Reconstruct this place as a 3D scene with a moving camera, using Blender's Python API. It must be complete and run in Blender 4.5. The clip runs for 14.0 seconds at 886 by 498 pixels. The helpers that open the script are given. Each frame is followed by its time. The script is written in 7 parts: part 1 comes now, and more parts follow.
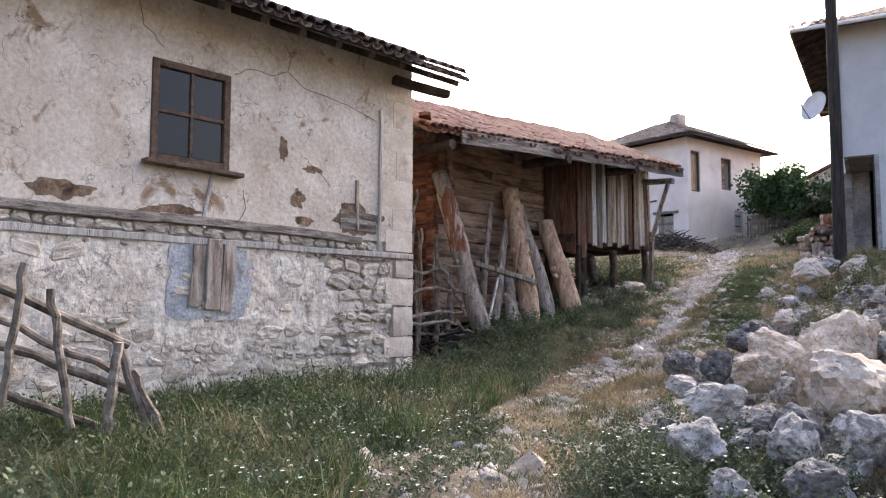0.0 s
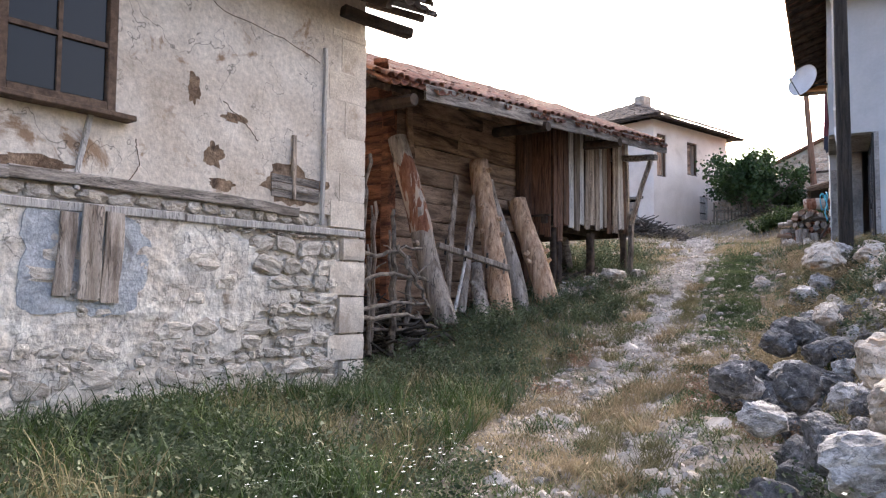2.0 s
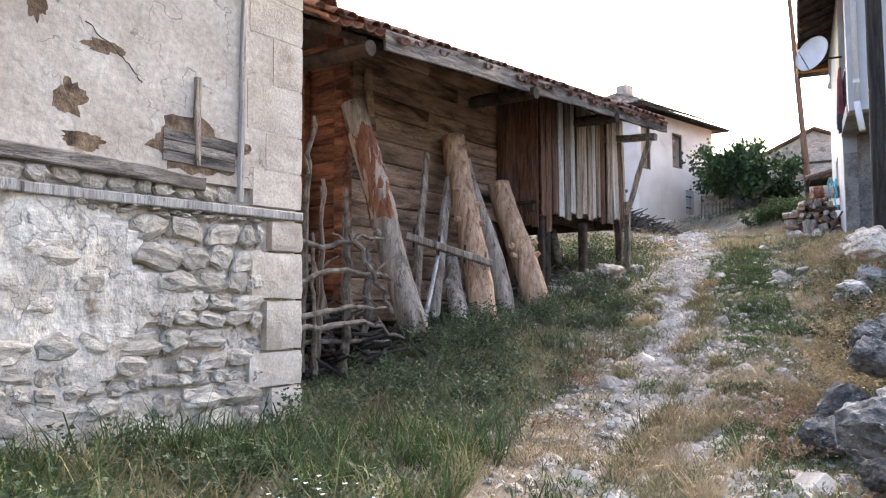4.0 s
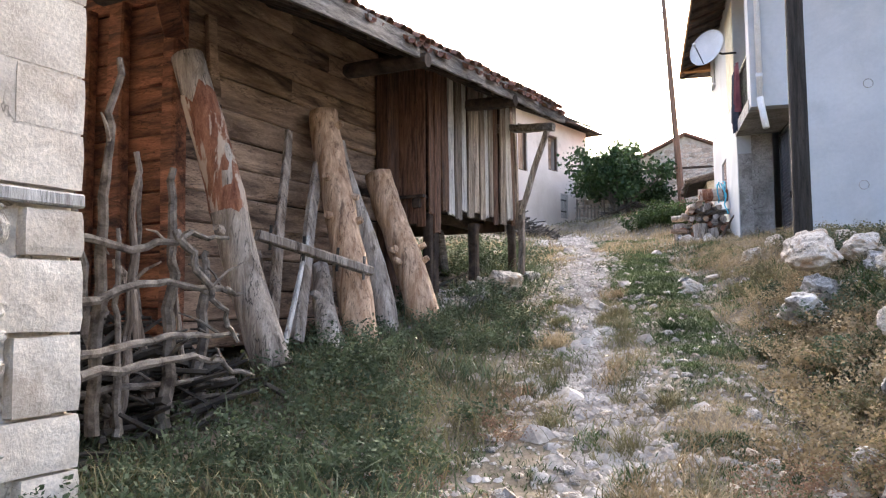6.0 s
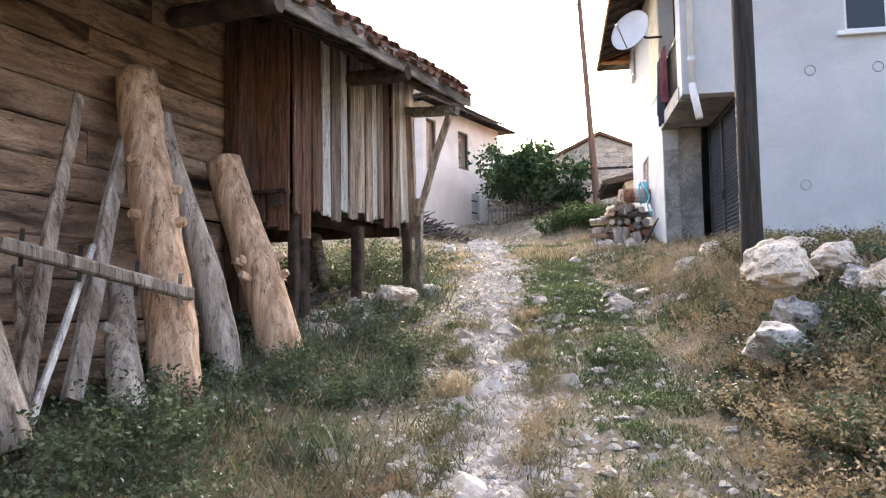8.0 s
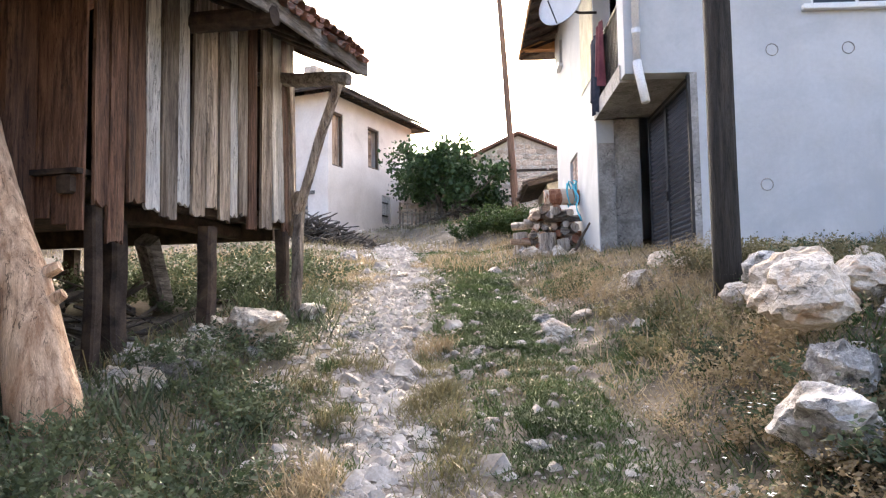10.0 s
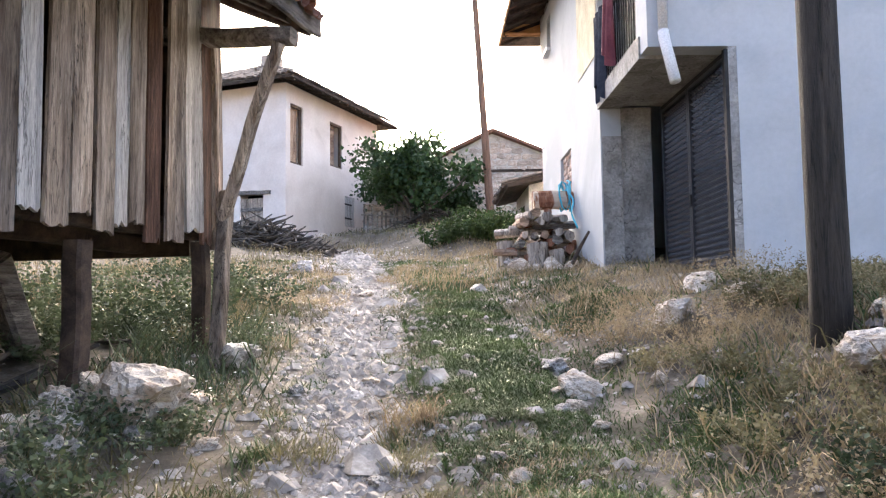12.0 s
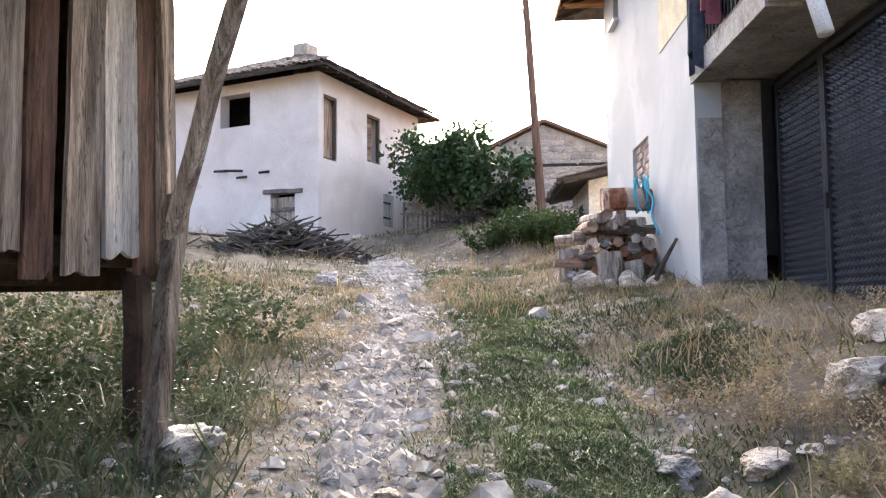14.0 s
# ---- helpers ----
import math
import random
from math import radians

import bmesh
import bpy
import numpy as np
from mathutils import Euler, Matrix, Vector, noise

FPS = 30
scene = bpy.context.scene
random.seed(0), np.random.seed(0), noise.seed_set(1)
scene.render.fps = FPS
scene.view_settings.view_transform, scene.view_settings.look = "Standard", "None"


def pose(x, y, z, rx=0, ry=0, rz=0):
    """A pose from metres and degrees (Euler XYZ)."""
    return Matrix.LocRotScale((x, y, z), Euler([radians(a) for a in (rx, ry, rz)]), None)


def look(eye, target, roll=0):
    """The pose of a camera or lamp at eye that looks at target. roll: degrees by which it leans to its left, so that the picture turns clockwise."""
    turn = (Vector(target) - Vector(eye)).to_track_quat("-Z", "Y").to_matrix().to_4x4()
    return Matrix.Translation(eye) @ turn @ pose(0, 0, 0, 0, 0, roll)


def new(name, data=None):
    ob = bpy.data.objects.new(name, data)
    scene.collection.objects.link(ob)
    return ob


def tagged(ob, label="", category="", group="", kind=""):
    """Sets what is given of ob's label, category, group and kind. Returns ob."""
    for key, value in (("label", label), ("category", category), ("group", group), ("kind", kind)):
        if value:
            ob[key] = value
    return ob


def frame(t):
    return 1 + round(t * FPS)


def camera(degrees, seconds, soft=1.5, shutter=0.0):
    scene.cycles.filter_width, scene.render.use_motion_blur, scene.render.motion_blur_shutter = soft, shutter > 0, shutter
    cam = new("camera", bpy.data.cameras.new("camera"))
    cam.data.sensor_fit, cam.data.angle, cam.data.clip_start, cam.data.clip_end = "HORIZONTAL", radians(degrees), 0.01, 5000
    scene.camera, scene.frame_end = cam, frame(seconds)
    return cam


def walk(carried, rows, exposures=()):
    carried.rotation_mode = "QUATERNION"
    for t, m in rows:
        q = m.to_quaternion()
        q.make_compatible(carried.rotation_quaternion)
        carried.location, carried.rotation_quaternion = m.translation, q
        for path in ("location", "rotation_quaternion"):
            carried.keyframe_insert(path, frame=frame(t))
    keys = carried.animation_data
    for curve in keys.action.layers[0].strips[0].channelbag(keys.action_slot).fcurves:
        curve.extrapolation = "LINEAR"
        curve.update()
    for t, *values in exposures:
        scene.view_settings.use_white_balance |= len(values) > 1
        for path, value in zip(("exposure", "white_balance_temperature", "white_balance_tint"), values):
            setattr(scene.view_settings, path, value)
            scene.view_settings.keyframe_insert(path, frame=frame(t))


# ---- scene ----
cam = camera(60.0, 14.0, soft=1.2)
PATH = [
    (0, (-0.538, -1.572, 1.702), (-0.407, 0.417, 1.861), 0.1),
    (0.5, (-0.437, -1.024, 1.669), (-0.204, 0.956, 1.832), 0.1),
    (1, (-0.381, -0.491, 1.722), (-0.119, 1.485, 1.886), 0.3),
    (1.5, (-0.475, 0.114, 1.744), (-0.216, 2.091, 1.903), 0.5),
    (2, (-0.479, 0.729, 1.744), (-0.223, 2.709, 1.872), 0.4),
    (2.2, (-0.443, 1.0, 1.749), (-0.183, 2.979, 1.867), 0.4),
    (4.3, (-0.004, 3.303, 1.748), (0.349, 5.266, 1.885), -0.7),
    (4.5, (0.047, 3.477, 1.821), (0.457, 5.429, 1.961), -0.6),
    (5, (0.116, 4.018, 1.864), (0.691, 5.929, 2.004), -0.6),
    (5.5, (0.246, 4.697, 1.869), (0.874, 6.591, 2.005), -0.6),
    (6, (0.282, 5.311, 1.912), (0.937, 7.195, 2.05), -0.6),
    (6.5, (0.46, 5.865, 1.934), (1.165, 7.731, 2.073), -0.8),
    (7, (0.802, 6.388, 2.121), (1.583, 8.224, 2.261), -0.8),
    (7.5, (1.121, 6.867, 2.192), (1.955, 8.679, 2.333), -0.8),
    (8, (1.538, 7.391, 2.177), (2.399, 9.191, 2.315), -0.9),
    (8.5, (1.904, 7.934, 2.248), (2.788, 9.723, 2.386), -0.8),
    (9, (2.175, 8.444, 2.327), (3.099, 10.212, 2.47), -0.7),
    (9.2, (2.311, 8.637, 2.331), (3.266, 10.389, 2.476), -0.7),
    (11.3, (3.757, 10.885, 2.59), (4.876, 12.536, 2.736), -0.8),
    (11.5, (3.831, 11.049, 2.619), (4.953, 12.698, 2.766), -0.7),
    (12, (4.042, 11.51, 2.729), (5.171, 13.153, 2.879), -0.7),
    (12.5, (4.356, 12.016, 2.813), (5.485, 13.661, 2.958), -0.7),
    (13, (4.66, 12.478, 2.94), (5.786, 14.125, 3.085), -0.6),
    (13.5, (4.952, 12.951, 3.019), (6.066, 14.606, 3.165), -0.7),
    (14, (5.262, 13.406, 3.103), (6.295, 15.113, 3.244), -0.6),
]
walk(cam, [(t, look(eye, target, roll)) for t, eye, target, roll in PATH],
     [(0, 2.75, 6300, 15), (2, 2.85, 6300, 14), (4.5, 3.2, 6200, 10), (5, 3.18, 6250, 11), (7, 3.48, 6550, 11), (9, 3.46, 6750, 12), (12.5, 3.4, 6350, 12), (14, 3.2, 6350, 12)])

# world, sun
world = bpy.data.worlds.new("sky")
scene.world = world
world.use_nodes = True
wn = world.node_tree
sky = wn.nodes.new("ShaderNodeTexSky")
sky.sky_type = 'NISHITA'
sky.sun_disc = False
sky.sun_elevation = radians(18)
sky.sun_rotation = radians(38)
sky.air_density, sky.dust_density, sky.ozone_density = 0.6, 9.0, 0.6
wn.nodes["Background"].inputs[1].default_value = 0.15
wn.links.new(sky.outputs[0], wn.nodes["Background"].inputs[0])
sun_data = bpy.data.lights.new("sun", 'SUN')
sun_data.energy, sun_data.angle, sun_data.color = 0.7, radians(40), (1.0, 0.93, 0.84)
sun = new("sun", sun_data)
sun.matrix_world = look((0, 0, 30), (-math.sin(radians(38)) * 30, -math.cos(radians(38)) * 30, 30 - 22))


# materials
def mat(name, dark, light, scale=4.0, rough=0.9, bump=0.3, stretch=(1, 1, 1), fine=60.0, stain=None, stain_scale=1.2,
        stain_at=(0.52, 0.66), vary=0.0, metal=0.0, random_shift=True, coords="Object", bump_scale=None, grain=0.55, crack=None):
    m = bpy.data.materials.new(name)
    m.use_nodes = True
    nt = m.node_tree
    N, L = nt.nodes, nt.links
    bsdf = N["Principled BSDF"]
    bsdf.inputs["Roughness"].default_value = rough
    bsdf.inputs["Metallic"].default_value = metal
    bsdf.inputs["Specular IOR Level"].default_value = 0.3
    tc = N.new("ShaderNodeTexCoord")
    info = N.new("ShaderNodeObjectInfo")
    mul = N.new("ShaderNodeVectorMath")
    mul.operation = 'MULTIPLY_ADD'
    mul.inputs[1].default_value = stretch
    L.new(tc.outputs[coords], mul.inputs[0])
    if random_shift:
        sc = N.new("ShaderNodeVectorMath")
        sc.operation = 'SCALE'
        sc.inputs[0].default_value = (37, 53, 71)
        L.new(info.outputs["Random"], sc.inputs["Scale"])
        L.new(sc.outputs[0], mul.inputs[2])
    else:
        mul.inputs[2].default_value = (0, 0, 0)

    def tex(s, detail=6, r=0.6, dist=0.0):
        t = N.new("ShaderNodeTexNoise")
        t.inputs["Scale"].default_value, t.inputs["Detail"].default_value = s, detail
        t.inputs["Roughness"].default_value, t.inputs["Distortion"].default_value = r, dist
        L.new(mul.outputs[0], t.inputs["Vector"])
        return t

    def ramp(src, a, b, pa, pb):
        r = N.new("ShaderNodeValToRGB")
        r.color_ramp.elements[0].position, r.color_ramp.elements[1].position = pa, pb
        r.color_ramp.elements[0].color, r.color_ramp.elements[1].color = (*a, 1), (*b, 1)
        L.new(src, r.inputs[0])
        return r.outputs[0]

    def mix(kind, f, a, b):
        x = N.new("ShaderNodeMix")
        x.data_type, x.blend_type = 'RGBA', kind
        for sock, v in ((0, f), (6, a), (7, b)):
            if hasattr(v, "node"):
                L.new(v, x.inputs[sock])
            else:
                x.inputs[sock].default_value = v
        return x.outputs[2]
    big, small = tex(scale, dist=0.4), tex(fine, 4, 0.7)
    col = ramp(big.outputs[0], dark, light, 0.34, 0.66)
    col = mix('MULTIPLY', grain, col, ramp(small.outputs[0], (0.45, 0.45, 0.45), (1.25, 1.25, 1.25), 0.3, 0.7))
    if stain:
        st = tex(stain_scale, 8, 0.65, 0.6)
        col = mix('MIX', ramp(st.outputs[0], (0, 0, 0), (1, 1, 1), *stain_at), col, (*stain, 1))
    if crack:
        cs, cw, ck = crack
        ct = tex(cs, 4, 0.55, 0.3)
        off = N.new("ShaderNodeMath")
        off.operation = 'SUBTRACT'
        off.inputs[1].default_value = 0.5
        L.new(ct.outputs[0], off.inputs[0])
        ab = N.new("ShaderNodeMath")
        ab.operation = 'ABSOLUTE'
        L.new(off.outputs[0], ab.inputs[0])
        line = ramp(ab.outputs[0], (ck, ck, ck), (1, 1, 1), 0.0, cw)
        part_of = ramp(tex(scale * 0.7, 3).outputs[0], (0, 0, 0), (1, 1, 1), 0.42, 0.56)
        col = mix('MULTIPLY', part_of, col, line)
    if vary:
        v = N.new("ShaderNodeMapRange")
        v.inputs[3].default_value, v.inputs[4].default_value = 1 - vary, 1 + vary
        L.new(info.outputs["Random"], v.inputs[0])
        hsv = N.new("ShaderNodeHueSaturation")
        L.new(v.outputs[0], hsv.inputs["Value"])
        L.new(col, hsv.inputs["Color"])
        col = hsv.outputs[0]
    L.new(col, bsdf.inputs["Base Color"])
    if bump:
        add = N.new("ShaderNodeMath")
        add.operation = 'MULTIPLY_ADD'
        add.inputs[1].default_value = 0.35
        L.new(small.outputs[0], add.inputs[0])
        L.new((tex(bump_scale, 5).outputs[0] if bump_scale else big.outputs[0]), add.inputs[2])
        b = N.new("ShaderNodeBump")
        b.inputs["Strength"].default_value, b.inputs["Distance"].default_value = bump, 0.03
        L.new(add.outputs[0], b.inputs["Height"])
        L.new(b.outputs[0], bsdf.inputs["Normal"])
    return m


WOOD_GREY = mat("weathered_grey_wood", (0.10, 0.085, 0.072), (0.40, 0.36, 0.32), 2.2, 0.85, 0.6, (1.2, 9, 9), 26, (0.045, 0.036, 0.03), 1.6, (0.56, 0.72), 0.35, grain=0.75, crack=(5, 0.035, 0.2))
WOOD_BOARD = mat("grey_board_wood", (0.115, 0.082, 0.06), (0.46, 0.385, 0.315), 2.0, 0.85, 0.7, (7, 7, 0.6), 22, (0.07, 0.048, 0.035), 0.9, (0.54, 0.68), 0.42, grain=0.8, crack=(4, 0.03, 0.15))
WOOD_PALE = mat("pale_silver_board", (0.36, 0.345, 0.325), (0.70, 0.67, 0.63), 2.0, 0.8, 0.5, (7, 7, 0.6), 24, (0.15, 0.12, 0.10), 0.9, (0.56, 0.70), 0.2, grain=0.7, crack=(4, 0.03, 0.25))
WOOD_RED = mat("reddish_board_wood", (0.06, 0.03, 0.02), (0.22, 0.12, 0.078), 2.0, 0.85, 0.6, (12, 12, 1.1), 24, (0.03, 0.02, 0.016), 1.3, (0.55, 0.72), 0.3, grain=0.8, crack=(3, 0.03, 0.3))
WOOD_LOG = mat("peeled_pine_log", (0.32, 0.185, 0.11), (0.74, 0.535, 0.375), 1.6, 0.8, 0.5, (9, 9, 0.7), 20, (0.17, 0.10, 0.065), 1.1, (0.55, 0.66), 0.12, grain=0.7, crack=(2.2, 0.02, 0.15))
WOOD_LOGGREY = mat("grey_pine_log", (0.19, 0.15, 0.12), (0.52, 0.455, 0.39), 1.6, 0.85, 0.5, (7, 7, 0.8), 22, (0.07, 0.05, 0.04), 1.2, (0.56, 0.68), 0.15, grain=0.7, crack=(2.2, 0.025, 0.15))
WOOD_BARK = mat("red_brown_bark_log", (0.16, 0.055, 0.03), (0.36, 0.17, 0.10), 3.0, 0.9, 0.9, (5, 5, 1.2), 30, (0.50, 0.40, 0.32), 0.9, (0.50, 0.54), 0.1, grain=0.8)
WOOD_WALL = mat("brown_wall_planks", (0.16, 0.10, 0.066), (0.55, 0.385, 0.27), 1.3, 0.85, 0.6, (0.9, 5, 5), 22, (0.035, 0.022, 0.016), 0.7, (0.52, 0.68), 0.22, grain=0.75, crack=(3.5, 0.025, 0.25))
WOOD_WALLRED = mat("red_brown_wall_planks", (0.075, 0.03, 0.018), (0.34, 0.145, 0.08), 1.5, 0.85, 0.6, (5, 0.9, 6), 20, (0.035, 0.02, 0.014), 1.1, (0.52, 0.68), 0.25, grain=0.75, crack=(3.5, 0.03, 0.25))
# dark old timber, its near-black colour also deepening shade under eaves and floors
WOOD_DARK = mat("dark_timber_with_shade", (0.022, 0.016, 0.013), (0.085, 0.06, 0.045), 2.0, 0.9, 0.4, (3, 3, 3), 25, vary=0.2)
WOOD_STICK = mat("grey_branch", (0.055, 0.044, 0.036), (0.27, 0.235, 0.20), 3.0, 0.9, 0.5, (3, 3, 3), 30, vary=0.3)
WOOD_POLE = mat("creosoted_pole_wood", (0.014, 0.012, 0.010), (0.06, 0.05, 0.042), 2.0, 0.85, 0.5, (9, 9, 0.6), 22, (0.03, 0.025, 0.02), 1.4, (0.5, 0.7), grain=0.8, crack=(3, 0.03, 0.3))
WOOD_POLEBROWN = mat("brown_pole_wood", (0.11, 0.06, 0.04), (0.24, 0.14, 0.095), 2.0, 0.85, 0.4, (9, 9, 0.6), 22)
TRIM = mat("brown_window_wood", (0.06, 0.038, 0.028), (0.17, 0.115, 0.08), 3.0, 0.75, 0.3, (4, 4, 4), 30)
TILE = mat("old_clay_tile", (0.13, 0.06, 0.042), (0.33, 0.155, 0.105), 5, 0.9, 0.3, (1, 1, 1), 45, (0.10, 0.085, 0.07), 5.0, (0.48, 0.66), 0.3)
TILE_DARK = mat("lichened_dark_tile", (0.08, 0.064, 0.054), (0.23, 0.175, 0.14), 6, 0.95, 0.3, (1, 1, 1), 45, (0.22, 0.20, 0.165), 7, (0.58, 0.72), 0.3)
PLASTER = mat("cream_mud_plaster", (0.52, 0.45, 0.37), (0.74, 0.68, 0.60), 1.3, 0.95, 0.6, (1, 1, 1), 17, (0.30, 0.205, 0.135), 1.9, (0.585, 0.66), random_shift=False, bump_scale=7, crack=(1.7, 0.006, 0.3))
PLASTER_LOW = mat("rough_lime_render", (0.54, 0.47, 0.39), (0.84, 0.79, 0.70), 2.6, 0.95, 0.9, (1, 1, 1), 13, (0.27, 0.215, 0.165), 3.4, (0.56, 0.66), random_shift=False, bump_scale=11, grain=0.7, crack=(4.0, 0.02, 0.35))
MORTAR = mat("pale_lime_mortar", (0.42, 0.38, 0.33), (0.64, 0.60, 0.54), 4, 0.95, 0.8, (1, 1, 1), 30, (0.28, 0.24, 0.20), 3.0, (0.55, 0.68), random_shift=False, bump_scale=12)
STONE = mat("limestone", (0.40, 0.345, 0.275), (0.80, 0.735, 0.64), 3.0, 0.92, 0.8, (1, 1, 1), 24, (0.26, 0.21, 0.165), 2.5, (0.56, 0.7), 0.2, grain=0.7)
QUOIN = mat("dressed_quoin_stone", (0.50, 0.43, 0.35), (0.74, 0.67, 0.575), 2.5, 0.92, 0.7, (1, 1, 1), 40, (0.38, 0.30, 0.23), 2.0, (0.54, 0.70), 0.1)
MUD = mat("brown_mud_core", (0.13, 0.085, 0.055), (0.33, 0.235, 0.16), 6, 0.97, 1.0, (1, 1, 1), 30, (0.06, 0.04, 0.028), 5, (0.56, 0.66), grain=0.8, bump_scale=14)
CEMENT = mat("grey_blue_cement_patch", (0.30, 0.325, 0.35), (0.56, 0.58, 0.60), 4, 0.9, 0.9, (1, 1, 1), 26, (0.20, 0.20, 0.20), 3, (0.58, 0.68), bump_scale=12, grain=0.7)
ROCK = mat("grey_limestone_rock", (0.22, 0.20, 0.18), (0.68, 0.64, 0.59), 2.0, 0.92, 1.0, (1, 1, 1), 16, (0.07, 0.066, 0.062), 1.8, (0.55, 0.68), 0.22, grain=0.75, crack=(2.5, 0.02, 0.3))
ROCK_TAN = mat("tan_limestone_boulder", (0.38, 0.31, 0.235), (0.72, 0.635, 0.535), 1.4, 0.92, 1.0, (1, 1, 1), 14, (0.36, 0.25, 0.165), 1.8, (0.53, 0.66), 0.08, grain=0.7, crack=(2.2, 0.018, 0.3))
ROCK_DARK = mat("dark_lichened_rock", (0.06, 0.056, 0.054), (0.24, 0.228, 0.218), 3.0, 0.95, 0.9, (1, 1, 1), 18, (0.50, 0.475, 0.44), 2.6, (0.60, 0.68), 0.2, grain=0.8)
PEBBLE = mat("track_pebble", (0.22, 0.19, 0.165), (0.62, 0.565, 0.505), 3, 0.92, 0.3, (1, 1, 1), 30, vary=0.2)
RENDER = mat("grey_cement_render", (0.42, 0.435, 0.448), (0.50, 0.517, 0.528), 0.8, 0.9, 0.12, (1, 1, 1), 14, (0.385, 0.40, 0.415), 0.45, (0.50, 0.62), random_shift=False, grain=0.12)
CONCRETE = mat("rough_concrete", (0.22, 0.208, 0.195), (0.42, 0.40, 0.375), 2.2, 0.92, 0.7, (1, 1, 1), 24, (0.13, 0.12, 0.11), 2, (0.55, 0.7), grain=0.7, crack=(2.0, 0.012, 0.4))
WHITEWASH = mat("pinkish_whitewash", (0.63, 0.555, 0.50), (0.77, 0.70, 0.645), 0.7, 0.95, 0.06, (1, 1, 1), 12, (0.46, 0.39, 0.34), 0.6, (0.62, 0.76), random_shift=False, grain=0.15)
RUBBLE = mat("rubble_wall_stone", (0.38, 0.30, 0.24), (0.60, 0.52, 0.44), 2.5, 0.95, 0.6, (1, 1, 1), 18, vary=0.22)
BRICK = mat("rough_brick_infill", (0.30, 0.20, 0.16), (0.52, 0.42, 0.36), 6, 0.95, 0.4, vary=0.25)
STEEL = mat("grey_painted_steel", (0.05, 0.054, 0.062), (0.08, 0.085, 0.095), 3, 0.28, 0.03, (1, 1, 1), 20, metal=0.4)
IRON = mat("dark_iron", (0.02, 0.02, 0.022), (0.06, 0.055, 0.05), 4, 0.6, 0.1, metal=0.6)
PVC = mat("white_pvc", (0.70, 0.70, 0.70), (0.80, 0.80, 0.79), 3, 0.45, 0.0)
DISH = mat("dish_paint", (0.62, 0.63, 0.64), (0.74, 0.75, 0.76), 2, 0.5, 0.0)
PINE = mat("fresh_orange_soffit", (0.42, 0.20, 0.08), (0.60, 0.32, 0.14), 3, 0.7, 0.2)
FOAM = mat("yellow_unrendered_block", (0.55, 0.48, 0.33), (0.72, 0.66, 0.50), 4, 0.95, 0.4)
CLOTH_RED = mat("dark_red_cloth", (0.10, 0.025, 0.035), (0.17, 0.05, 0.06), 6, 0.95, 0.2)
CLOTH_DARK = mat("dark_blue_cloth", (0.02, 0.025, 0.04), (0.05, 0.055, 0.075), 6, 0.95, 0.2)
ROPE = mat("blue_plastic_hose", (0.05, 0.36, 0.50), (0.10, 0.50, 0.64), 6, 0.5, 0.0)
# near-black colour that paints in the shade of rooms, voids and gaps
SHADE = mat("interior_shade_black", (0.012, 0.011, 0.01), (0.03, 0.027, 0.024), 2, 0.95, 0.0)
BRUSH = mat("dead_brushwood", (0.035, 0.03, 0.026), (0.11, 0.095, 0.08), 3, 0.95, 0.3, vary=0.3)
GRASS = mat("green_grass", (0.022, 0.045, 0.012), (0.085, 0.125, 0.038), 0.9, 0.75, 0, (1, 1, 1), 3, random_shift=False)
GRASS_DRY = mat("dry_straw_grass", (0.20, 0.148, 0.082), (0.45, 0.36, 0.225), 0.9, 0.85, 0, (1, 1, 1), 3, random_shift=False)
GRASS_OLIVE = mat("olive_grass", (0.085, 0.081, 0.038), (0.26, 0.225, 0.12), 0.9, 0.8, 0, (1, 1, 1), 3, random_shift=False)
WEED = mat("weed_leaf", (0.026, 0.042, 0.019), (0.115, 0.145, 0.078), 2.0, 0.7, 0, (1, 1, 1), 6, random_shift=False)
FIG_LEAF = mat("fig_leaf", (0.018, 0.04, 0.012), (0.06, 0.105, 0.035), 1.2, 0.55, 0, (1, 1, 1), 5, random_shift=False)
FLOWER = mat("white_petal", (0.62, 0.63, 0.58), (0.78, 0.78, 0.74), 3, 0.8, 0, random_shift=False)
RUST_WEED = mat("rusty_dry_weed", (0.17, 0.10, 0.065), (0.30, 0.20, 0.13), 2, 0.85, 0, random_shift=False)
for leaf in (GRASS, GRASS_DRY, GRASS_OLIVE, WEED, FIG_LEAF, RUST_WEED):
    nt = leaf.node_tree
    bs, out = nt.nodes["Principled BSDF"], nt.nodes["Material Output"]
    tr, mx = nt.nodes.new("ShaderNodeBsdfTranslucent"), nt.nodes.new("ShaderNodeMixShader")
    nt.links.new(bs.inputs["Base Color"].links[0].from_socket, tr.inputs["Color"])
    mx.inputs[0].default_value = 0.22
    nt.links.new(bs.outputs[0], mx.inputs[1])
    nt.links.new(tr.outputs[0], mx.inputs[2])
    nt.links.new(mx.outputs[0], out.inputs["Surface"])
CURTAIN = mat("pale_curtain", (0.45, 0.62, 0.60), (0.58, 0.74, 0.72), 3, 0.9, 0.0)


def glass(name, rough=0.03):
    m = bpy.data.materials.new(name)
    m.use_nodes = True
    b = m.node_tree.nodes["Principled BSDF"]
    b.inputs["Base Color"].default_value = (0.012, 0.015, 0.018, 1)
    b.inputs["Roughness"].default_value = rough
    b.inputs["IOR"].default_value = 1.38
    return m


GLASS = glass("dark_window_glass")


